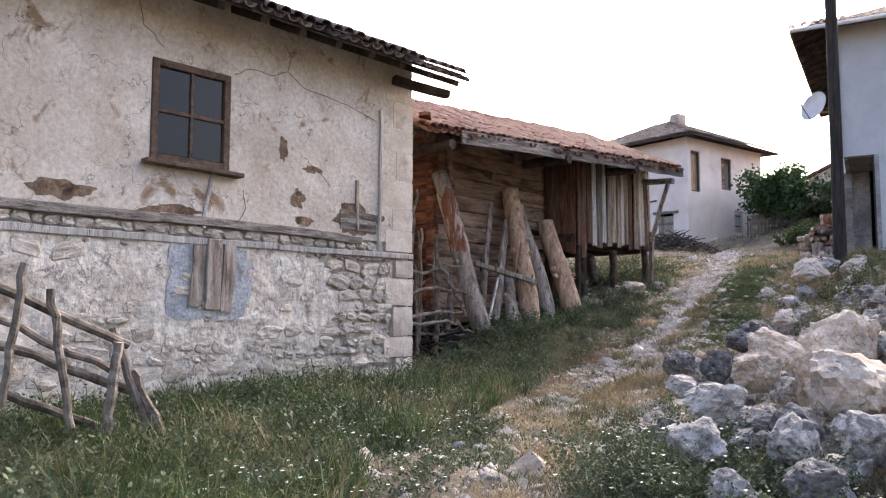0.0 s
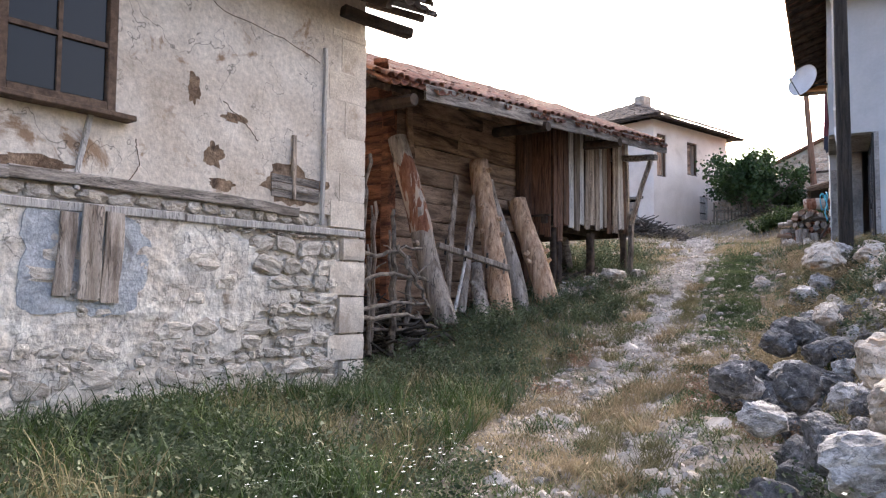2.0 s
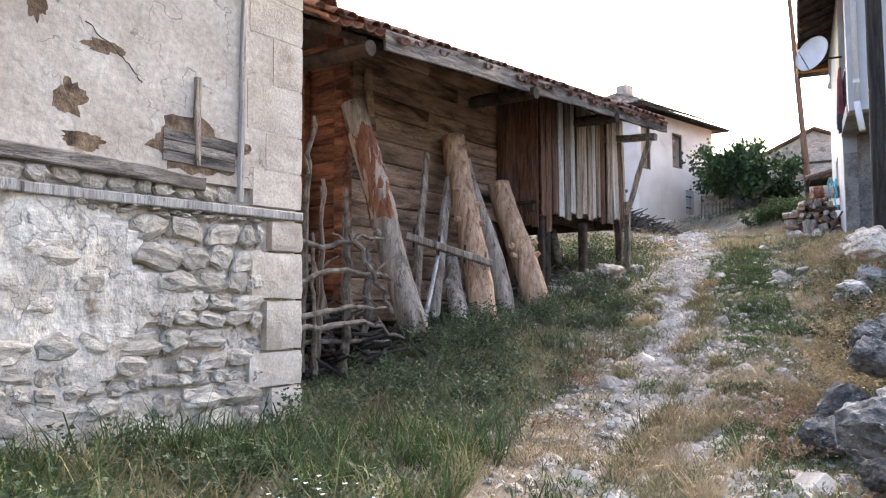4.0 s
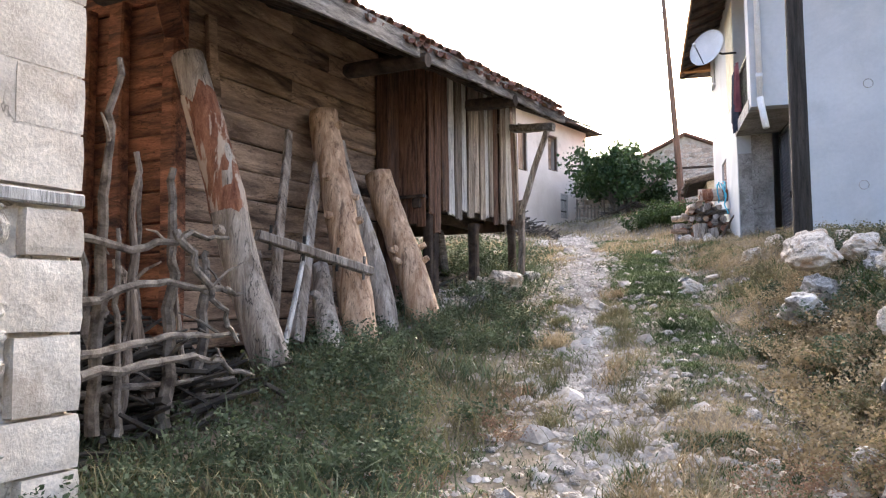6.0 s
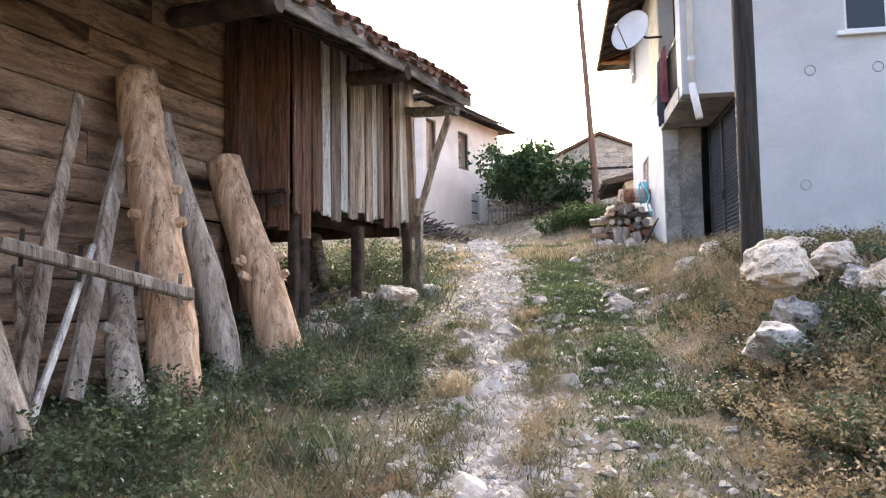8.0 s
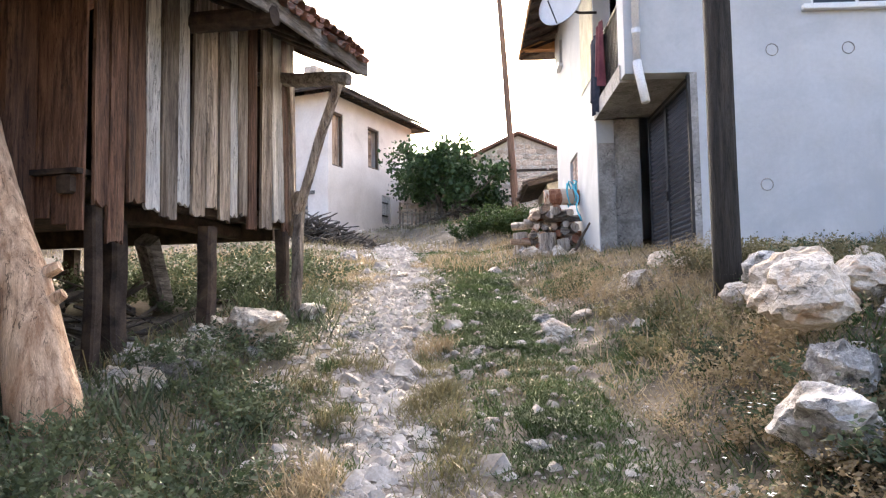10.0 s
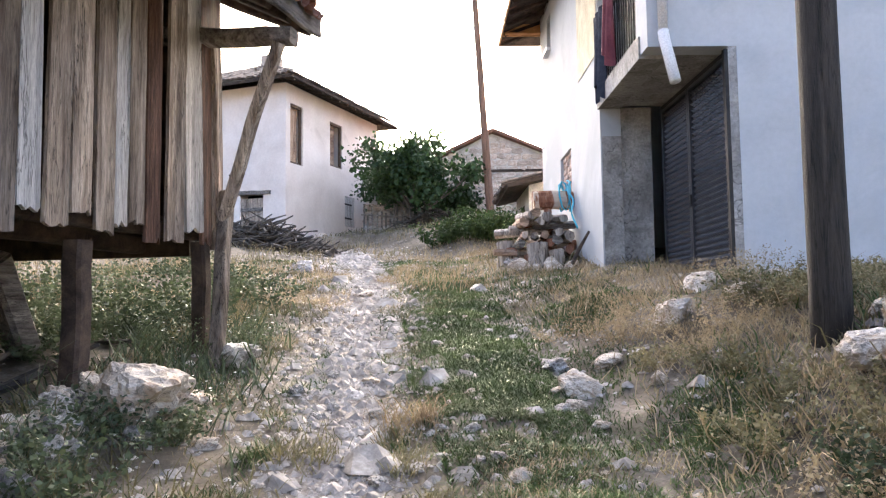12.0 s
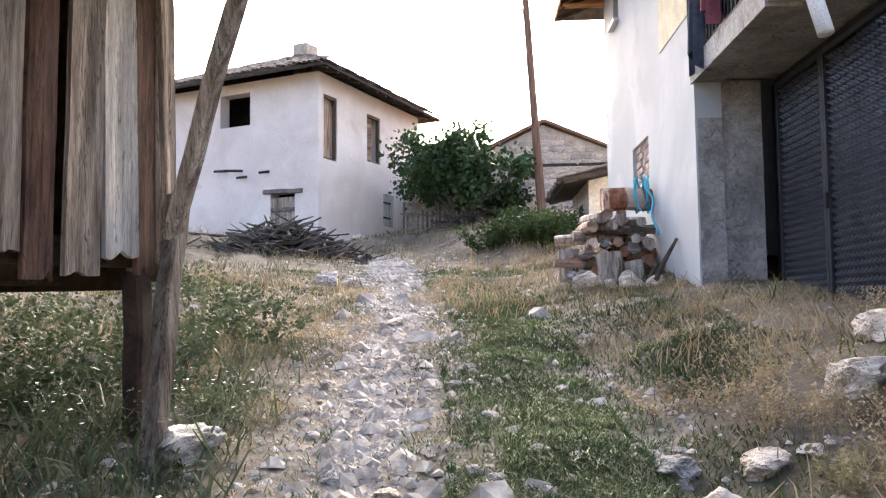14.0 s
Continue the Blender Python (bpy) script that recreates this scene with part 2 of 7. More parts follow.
def ground_material():
    m = mat("stony_ground", (0.04, 0.033, 0.022), (0.15, 0.12, 0.085), 1.5, 0.95, 0.8, (1, 1, 1), 22, random_shift=False, bump_scale=8)
    nt = m.node_tree
    N, L = nt.nodes, nt.links
    bsdf = N["Principled BSDF"]
    old = bsdf.inputs["Base Color"].links[0].from_socket
    at = N.new("ShaderNodeAttribute")
    at.attribute_name = "track"
    tc = N.new("ShaderNodeTexCoord")
    vor = N.new("ShaderNodeTexNoise")
    vor.inputs["Scale"].default_value, vor.inputs["Detail"].default_value, vor.inputs["Roughness"].default_value = 16, 8, 0.75
    L.new(tc.outputs["Object"], vor.inputs["Vector"])
    r = N.new("ShaderNodeValToRGB")
    r.color_ramp.elements[0].color, r.color_ramp.elements[1].color = (0.075, 0.06, 0.048, 1), (0.40, 0.35, 0.305, 1)
    r.color_ramp.elements[0].position, r.color_ramp.elements[1].position = 0.36, 0.64
    L.new(vor.outputs[0], r.inputs[0])
    nz = N.new("ShaderNodeTexNoise")
    nz.inputs["Scale"].default_value, nz.inputs["Detail"].default_value = 2.5, 6
    L.new(tc.outputs["Object"], nz.inputs["Vector"])
    ad = N.new("ShaderNodeMath")
    ad.operation = 'MULTIPLY_ADD'
    ad.inputs[1].default_value, ad.use_clamp = 2.2, True
    sub = N.new("ShaderNodeMath")
    sub.operation = 'SUBTRACT'
    sub.inputs[1].default_value = 0.5
    L.new(nz.outputs[0], sub.inputs[0])
    L.new(sub.outputs[0], ad.inputs[0])
    L.new(at.outputs["Fac"], ad.inputs[2])
    mx = N.new("ShaderNodeMix")
    mx.data_type = 'RGBA'
    L.new(ad.outputs[0], mx.inputs[0])
    L.new(old, mx.inputs[6])
    L.new(r.outputs[0], mx.inputs[7])
    L.new(mx.outputs[2], bsdf.inputs["Base Color"])
    return m


GROUND = ground_material()


# mesh helpers
def link_mesh(name, bm, material, smooth=False):
    me = bpy.data.meshes.new(name)
    bm.to_mesh(me)
    bm.free()
    if smooth:
        for p in me.polygons:
            p.use_smooth = True
    if material:
        me.materials.append(material)
    return me


def part(name, bm, material, parent, label="", smooth=False):
    ob = new(name, link_mesh(name, bm, material, smooth))
    ob.parent = parent
    return tagged(ob, label)


def thing(name, label, category, x=0, y=0, z=0, rz=0, group="", kind=""):
    ob = new(name)
    ob.empty_display_size = 0.2
    ob.matrix_world = pose(x, y, z, 0, 0, rz)
    return tagged(ob, label, category, group, kind)


def box(bm, x0, x1, y0, y1, z0, z1, bevel=0.0):
    g = bmesh.ops.create_cube(bm, size=1.0)
    vs = g["verts"]
    for v in vs:
        v.co = Vector((x0 + (v.co.x + 0.5) * (x1 - x0), y0 + (v.co.y + 0.5) * (y1 - y0), z0 + (v.co.z + 0.5) * (z1 - z0)))
    if bevel:
        es = list({e for v in vs for e in v.link_edges})
        bmesh.ops.bevel(bm, geom=es, offset=bevel, segments=1, affect='EDGES')
    return vs


def boxed(*a, bevel=0.0):
    bm = bmesh.new()
    box(bm, *a, bevel=bevel)
    return bm


def beam(p, q, w, h, rnd=None, wob=0.0, cuts=6, taper=1.0, roll=0.0, bev=0.15):
    """A timber with uneven faces from p to q, w wide and h deep."""
    p, q = Vector(p), Vector(q)
    d = q - p
    bm = bmesh.new()
    rings = []
    b = bev * min(w, h)
    prof = [(-w / 2 + b, -h / 2), (w / 2 - b, -h / 2), (w / 2, -h / 2 + b), (w / 2, h / 2 - b), (w / 2 - b, h / 2), (-w / 2 + b, h / 2), (-w / 2, h / 2 - b), (-w / 2, -h / 2 + b)]
    e = d.normalized()
    if abs(e.z) > 0.75:
        wa = Vector((1, 0, 0))
    else:
        wa = Vector((0, 0, 1))
    wa = (wa - e * wa.dot(e)).normalized()
    m = Matrix((wa, e.cross(wa), e)).transposed() @ Euler((0, 0, radians(roll))).to_matrix()
    seed = (rnd or random).random() * 50
    for i in range(cuts + 1):
        f = i / cuts
        k = 1 + (taper - 1) * f
        off = Vector((noise.noise((seed, f * 2.5, 0)), noise.noise((seed, f * 2.5, 9)), 0)) * wob
        ring = []
        for j, (x, y) in enumerate(prof):
            jit = 1 + 0.25 * wob / max(w, h) * noise.noise((seed + j, f * 5, 3))
            ring.append(bm.verts.new(p + d * f + m @ (Vector((x * k * jit, y * k * jit, 0)) + off)))
        rings.append(ring)
    n = len(prof)
    for a, c in zip(rings, rings[1:]):
        for j in range(n):
            bm.faces.new((a[j], a[(j + 1) % n], c[(j + 1) % n], c[j]))
    bm.faces.new(rings[0][::-1])
    bm.faces.new(rings[-1])
    return bm


def tube(bm, pts, radii, sides=10, rough=0.0, seed=0.0, cap=True):
    """A round limb through pts."""
    pts = [Vector(p) for p in pts]
    rings = []
    ref = Vector((0.3, 0.2, 1)).normalized()
    for i, p in enumerate(pts):
        d = (pts[min(i + 1, len(pts) - 1)] - pts[max(i - 1, 0)]).normalized()
        a = d.cross(ref if abs(d.dot(ref)) < 0.9 else Vector((1, 0, 0))).normalized()
        b = d.cross(a)
        ring = []
        for j in range(sides):
            t = 2 * math.pi * j / sides
            r = radii[i] * (1 + rough * noise.noise((math.cos(t) * 1.5 + seed, math.sin(t) * 1.5, i * 0.6 + seed)))
            ring.append(bm.verts.new(p + (a * math.cos(t) + b * math.sin(t)) * r))
        rings.append(ring)
    for r0, r1 in zip(rings, rings[1:]):
        for j in range(sides):
            bm.faces.new((r0[j], r0[(j + 1) % sides], r1[(j + 1) % sides], r1[j]))
    if cap:
        bm.faces.new(rings[0][::-1])
        bm.faces.new(rings[-1])
    return rings


def lerp_points(pts, n):
    out = []
    m = len(pts) - 1
    for i in range(n + 1):
        f = i / n * m
        k = min(int(f), m - 1)
        out.append(Vector(pts[k]).lerp(Vector(pts[k + 1]), f - k))
    return out


def wall_with_holes(length, height, thick, holes):
    """A wall from (0,0,0) along x, its outer face at y=0, with rectangular openings (x0, x1, z0, z1) through it."""
    xs = sorted({0, length, *[v for h in holes for v in h[:2]]})
    zs = sorted({0, height, *[v for h in holes for v in h[2:]]})
    bm = bmesh.new()
    vs = {}

    def v(i, k, y):
        if (i, k, y) not in vs:
            vs[i, k, y] = bm.verts.new((xs[i], y, zs[k]))
        return vs[i, k, y]

    def solid(i, k):
        if not (0 <= i < len(xs) - 1 and 0 <= k < len(zs) - 1):
            return False
        cx, cz = (xs[i] + xs[i + 1]) / 2, (zs[k] + zs[k + 1]) / 2
        return not any(h[0] < cx < h[1] and h[2] < cz < h[3] for h in holes)
    for i in range(len(xs) - 1):
        for k in range(len(zs) - 1):
            if not solid(i, k):
                continue
            bm.faces.new((v(i, k, 0), v(i + 1, k, 0), v(i + 1, k + 1, 0), v(i, k + 1, 0)))
            bm.faces.new((v(i, k, thick), v(i, k + 1, thick), v(i + 1, k + 1, thick), v(i + 1, k, thick)))
            for (di, dk, a, b) in ((-1, 0, (i, k), (i, k + 1)), (1, 0, (i + 1, k + 1), (i + 1, k)), (0, -1, (i + 1, k), (i, k)), (0, 1, (i, k + 1), (i + 1, k + 1))):
                if not solid(i + di, k + dk):
                    bm.faces.new((v(*a, 0), v(*b, 0), v(*b, thick), v(*a, thick)))
    return bm


def place(bm, x, y, z, rz=0):
    bmesh.ops.transform(bm, matrix=pose(x, y, z, 0, 0, rz), verts=bm.verts)
    return bm


# ground
AXIS = [(-1.3, -14), (-0.9, -6), (-0.6, -1.4), (0.35, 4.5), (2.1, 8.2), (2.97, 9.6), (5.2, 13.2), (7.5, 17.4), (9.3, 20.6), (12.2, 26.5), (13.2, 31), (10.5, 34.5), (0, 40), (-30, 60), (-90, 100)]
RISE = [-0.5, -0.05, 0.22, 0.5, 0.62, 0.72, 1.38, 2.30, 2.93, 3.76, 4.4, 4.5, 5.0, 6.0, 7.0]
BANK = [0.6, 0.6, 0.65, 0.8, 1.15, 1.15, 1.05, 0.6, 0.38, 0.3, 0.75, 0.5, 0.3, 0.2, 0.2]
LEFT = [0.0, 0.0, 0.1, 0.1, 0.05, 0.08, 0.2, 0.2, 0.08, 0.15, 0.2, 0.2, 0.2, 0.2, 0.2]


AXIS_Y, AXIS_X = [p[1] for p in AXIS[:11]] + [50], [p[0] for p in AXIS[:11]] + [20]


def track_at(x, y):
    """For arrays: signed distance to the right of the track, its height, the bank's and the left verge's rise."""
    best = np.full(x.shape, 1e9)
    out = [np.zeros(x.shape) for _ in range(4)]
    for k in range(len(AXIS) - 1):
        (x0, y0), (x1, y1) = AXIS[k], AXIS[k + 1]
        dx, dy = x1 - x0, y1 - y0
        ln = math.hypot(dx, dy)
        f = ((x - x0) * dx + (y - y0) * dy) / ln ** 2
        f = np.clip(f, 0, 1)
        d = np.hypot(x - x0 - f * dx, y - y0 - f * dy)
        side = ((x - x0) * dy - (y - y0) * dx) / ln
        use = d < best
        best = np.where(use, d, best)
        for o, v in zip(out, (np.where(side > 0, d, -d), RISE[k] + f * (RISE[k + 1] - RISE[k]), BANK[k] + f * (BANK[k + 1] - BANK[k]), LEFT[k] + f * (LEFT[k + 1] - LEFT[k]))):
            o[use] = v[use]
    return out


def rut(y):
    return np.interp(y, [-5, 3, 6.6, 9, 12, 16, 19, 24], [0.3, 0.5, 0.4, 0.1, -0.35, -0.35, -0.3, -0.1])


def smooth(a, b, x):
    t = np.clip((x - a) / (b - a), 0, 1)
    return t * t * (3 - 2 * t)


def bumps(x, y):
    return (0.02 * np.sin(1.7 * x + 0.6 * y) * np.cos(1.3 * y - 0.8 * x) + 0.012 * np.sin(4.1 * x - 2.3 * y + 1) + 0.010 * np.cos(7.3 * y + 5.1 * x)
            + 0.008 * np.sin(15.1 * x + 3.1 * y) * np.sin(13.3 * y - 4 * x))


def ground_z(x, y):
    x, y = np.asarray(x, float), np.asarray(y, float)
    d, z, bank, left = track_at(x, y)
    r = z + bank * smooth(1.3, 3.6, d) + left * smooth(0.9, 2.6, -d)
    r = r - 0.05 * np.exp(-((d - rut(y)) / 0.5) ** 2)
    r = r + 0.07 * np.clip(d - 4, 0, 8) * smooth(2, 10, y) * (1 - smooth(14, 20, y))
    return r + bumps(x, y) * (1 + 0.8 * smooth(1.0, 2.5, np.abs(d)))


def gz(x, y):
    return float(ground_z(np.array([x]), np.array([y]))[0])


def build_ground():
    def axis_steps(lo, hi, fine_lo, fine_hi, step):
        a = list(np.arange(fine_lo, fine_hi + 1e-6, step))
        s, v = step, fine_lo
        while v > lo:
            s *= 1.18
            v -= s
            a.insert(0, v)
        s, v = step, a[-1]
        while v < hi:
            s *= 1.18
            v += s
            a.append(v)
        return np.array(a)
    xs, ys = axis_steps(-400, 420, -5, 14, 0.11), axis_steps(-300, 500, 0, 24, 0.11)
    X, Y = np.meshgrid(xs, ys)
    Z = ground_z(X, Y)
    far = smooth(60, 300, np.hypot(X - 8, Y - 15))
    Z = Z + far * (6 - Z) * 0.3
    n, m = X.shape
    me = bpy.data.meshes.new("ground")
    idx = np.arange(n * m).reshape(n, m)
    quads = np.stack([idx[:-1, :-1], idx[:-1, 1:], idx[1:, 1:], idx[1:, :-1]], -1).reshape(-1, 4)
    me.from_pydata(np.stack([X, Y, Z], -1).reshape(-1, 3).tolist(), [], quads.tolist())
    me.materials.append(GROUND)
    d = track_at(X, Y)[0]
    w = np.exp(-((d - rut(Y)) / 0.27) ** 2) * np.interp(Y, [6, 10, 14], [0.3, 0.45, 0.85]) + 0.35 * np.exp(-((d - 1.3) / 0.3) ** 2)
    att = me.attributes.new("track", 'FLOAT', 'POINT')
    att.data.foreach_set("value", w.reshape(-1).astype(np.float32))
    for p in me.polygons:
        p.use_smooth = True
    tagged(new("ground", me), "stony village ground with dry grass and a rutted track", "ground", kind="structure")


build_ground()

# frame of the old house and the barn: s runs up the lane, n towards the lane
HEAD = 46.0


def sn(s, n, z=0.0):
    h = radians(HEAD)
    return Vector((s * math.sin(h) + n * math.cos(h), s * math.cos(h) - n * math.sin(h), z))


# roof tiles
def tile_mesh(name, material, length=0.42, r=0.09):
    bm = bmesh.new()
    rows = []
    for i in range(2):
        k = 1 - 0.18 * i
        rows.append([[bm.verts.new((math.cos(math.pi * j / 5) * (r - t) * k, i * length, math.sin(math.pi * j / 5) * (r - t) * k * 0.75)) for j in range(6)] for t in (0, 0.016)])
    (a, ai), (b, bi) = rows
    for j in range(5):
        bm.faces.new((a[j], b[j], b[j + 1], a[j + 1]))
        bm.faces.new((ai[j], ai[j + 1], bi[j + 1], bi[j]))
        bm.faces.new((a[j], a[j + 1], ai[j + 1], ai[j]))
        bm.faces.new((b[j + 1], b[j], bi[j], bi[j + 1]))
    bm.normal_update()
    return link_mesh(name, bm, material)


def tile_roof(parent, name, mesh, corner, along, up, n_along, n_up, n_parts, material, label, step=0.2, lap=0.34, seed=1, jitter=0.02):
    """Rows of barrel tiles over a slope: the lowest rows are pieces of their own, the rest one piece of stuff."""
    rnd = random.Random(seed)
    corner, ax, uy = Vector(corner), Vector(along).normalized(), Vector(up).normalized()
    nz = ax.cross(uy).normalized()
    rest_v, rest_f = [], []
    base_v = [v.co.copy() for v in mesh.vertices]
    base_f = [list(p.vertices) for p in mesh.polygons]
    for k in range(n_up):
        for i in range(n_along):
            for under in (0, 1):
                if under and k >= 1:
                    continue
                o = corner + ax * (i * step + under * step / 2 + rnd.uniform(-jitter, jitter)) + uy * (k * lap + rnd.uniform(-jitter, jitter) * 2 - under * 0.03) + nz * (rnd.uniform(0, jitter) - 0.03 * under)
                turn = rnd.uniform(-0.07, 0.07)
                x2 = (ax * math.cos(turn) + uy * math.sin(turn))
                y2 = nz.cross(x2) + nz * rnd.uniform(0.02, 0.08)
                m = Matrix((x2, y2, nz)).transposed().to_4x4()
                if under:
                    m = m @ Matrix.Diagonal((1, 1, -1, 1))
                m.translation = o
                if k < n_parts:
                    ob = new("roof_tile", mesh)
                    ob.parent = parent
                    ob.matrix_local = m
                else:
                    s = len(rest_v)
                    rest_v.extend([(m @ v)[:] for v in base_v])
                    rest_f.extend([[s + q for q in f] for f in base_f])
    if rest_v:
        me = bpy.data.meshes.new(name)
        me.from_pydata(rest_v, [], rest_f)
        me.materials.append(material)
        ob = new(name, me)
        ob.parent = parent
        tagged(ob, label, kind="stuff")


TILE_MESH = tile_mesh("roof_tile", TILE)
TILE_DARK_MESH = tile_mesh("roof_tile_dark", TILE_DARK)


def stone_mesh(w, h, d, seed, material, name="stone", power=3.4, rough=0.5):
    """A rounded, uneven building stone, w wide, h high, standing d proud of the wall's face (its back at y=0, its face towards -y)."""
    bm = bmesh.new()
    bmesh.ops.create_cube(bm, size=2.0)
    bmesh.ops.subdivide_edges(bm, edges=bm.edges, cuts=2, use_grid_fill=True)
    for v in bm.verts:
        c = v.co
        k = (abs(c.x) ** power + abs(c.y) ** power + abs(c.z) ** power) ** (1 / power)
        c = c / k
        q = 1 + rough * noise.noise((c.x * 1.3 + seed * 7.1, c.y * 1.3 + seed, c.z * 1.3))
        v.co = Vector((c.x * w / 2 * q, c.y * d * q, c.z * h / 2 * (1 + rough * noise.noise((c.x + seed * 3.3, 5, c.z)))))
    return link_mesh(name, bm, material, False)


def rubble(parent, x0, x1, z0, z1, material, seed, hmin=0.10, hmax=0.22, skip=0.0, mask=None, y=0.0, depth=0.05, variants=10, axis="x"):
    """Courses of uneven stones over a wall's face, each a piece of its own."""
    rnd = random.Random(seed)
    meshes = [stone_mesh(1, 1, 1, seed + i, material) for i in range(variants)]
    z = z0
    while z < z1 - 0.04:
        h = min(rnd.uniform(hmin, hmax), z1 - z)
        x = x0 + rnd.uniform(-0.05, 0.0)
        while x < x1 - 0.04:
            w = min(h * rnd.uniform(0.8, 2.2), x1 - x)
            if w > 0.05 and rnd.random() >= skip and (mask is None or mask(x + w / 2, z + h / 2, rnd)):
                ob = new("stone", rnd.choice(meshes))
                ob.parent = parent
                sh = h * rnd.uniform(0.86, 1.06) - 0.008
                cx, cz = x + w / 2, z + h / 2 + rnd.uniform(-0.02, 0.02)
                sc = Matrix.Diagonal((max(w - 0.008, 0.04), depth * rnd.uniform(0.7, 1.25), sh, 1))
                tilt = pose(0, 0, 0, 0, rnd.uniform(-16, 16), 0)
                ob.matrix_local = pose(cx, y, cz) @ tilt @ sc if axis == "x" else pose(y, cx, cz, 0, 0, -90) @ tilt @ sc
            x += w
        z += h


def window_unit(parent, name, x0, x1, z0, z1, y, frame_mat, frame=0.07, mull=1, trans=1, sill=True, pane_mat=None, depth=0.09):
    """A timber window in a wall's local frame, its face at y (outside is -y)."""
    w = new(name)
    w.parent = parent
    w.matrix_local = pose(x0, y, z0)
    W, H = x1 - x0, z1 - z0
    f = bmesh.new()
    for a in ((0, frame, 0, depth, 0, H), (W - frame, W, 0, depth, 0, H), (frame, W - frame, 0, depth, 0, frame), (frame, W - frame, 0, depth, H - frame, H)):
        box(f, *a, bevel=0.008)
    part("window_frame", f, frame_mat, w)
    b = bmesh.new()
    nx, nz = mull + 1, trans + 1
    iw, ih = W - 2 * frame, H - 2 * frame
    for i in range(1, nx):
        x = frame + iw * i / nx
        box(b, x - 0.018, x + 0.018, 0.02, depth - 0.02, frame, H - frame)
    for k in range(1, nz):
        z = frame + ih * k / nz
        for i in range(nx):
            xa, xb = frame + iw * i / nx + (0.018 if i else 0), frame + iw * (i + 1) / nx - (0.018 if i < nx - 1 else 0)
            box(b, xa, xb, 0.015, depth - 0.02, z - 0.022, z + 0.022)
    part("glazing_bar", b, frame_mat, w)
    for i in range(nx):
        for k in range(nz):
            part("pane", boxed(frame + iw * i / nx + 0.012, frame + iw * (i + 1) / nx - 0.012, depth * 0.5, depth * 0.5 + 0.005, frame + ih * k / nz + 0.014, frame + ih * (k + 1) / nz - 0.014), pane_mat or GLASS, w)
    if sill:
        part("window_sill", beam((-0.1, -0.06, -0.03), (W + 0.12, -0.06, -0.05), 0.05, 0.17, cuts=4, wob=0.01), frame_mat, w)
    return w


# old house: local x runs up the lane from its far end to the corner, y into the house
HOUSE_S, HOUSE_N, HOUSE_L, HOUSE_D = 6.87, -7.48, 8.5, 6.5
HB = 0.2
BAND = 2.55 - HB


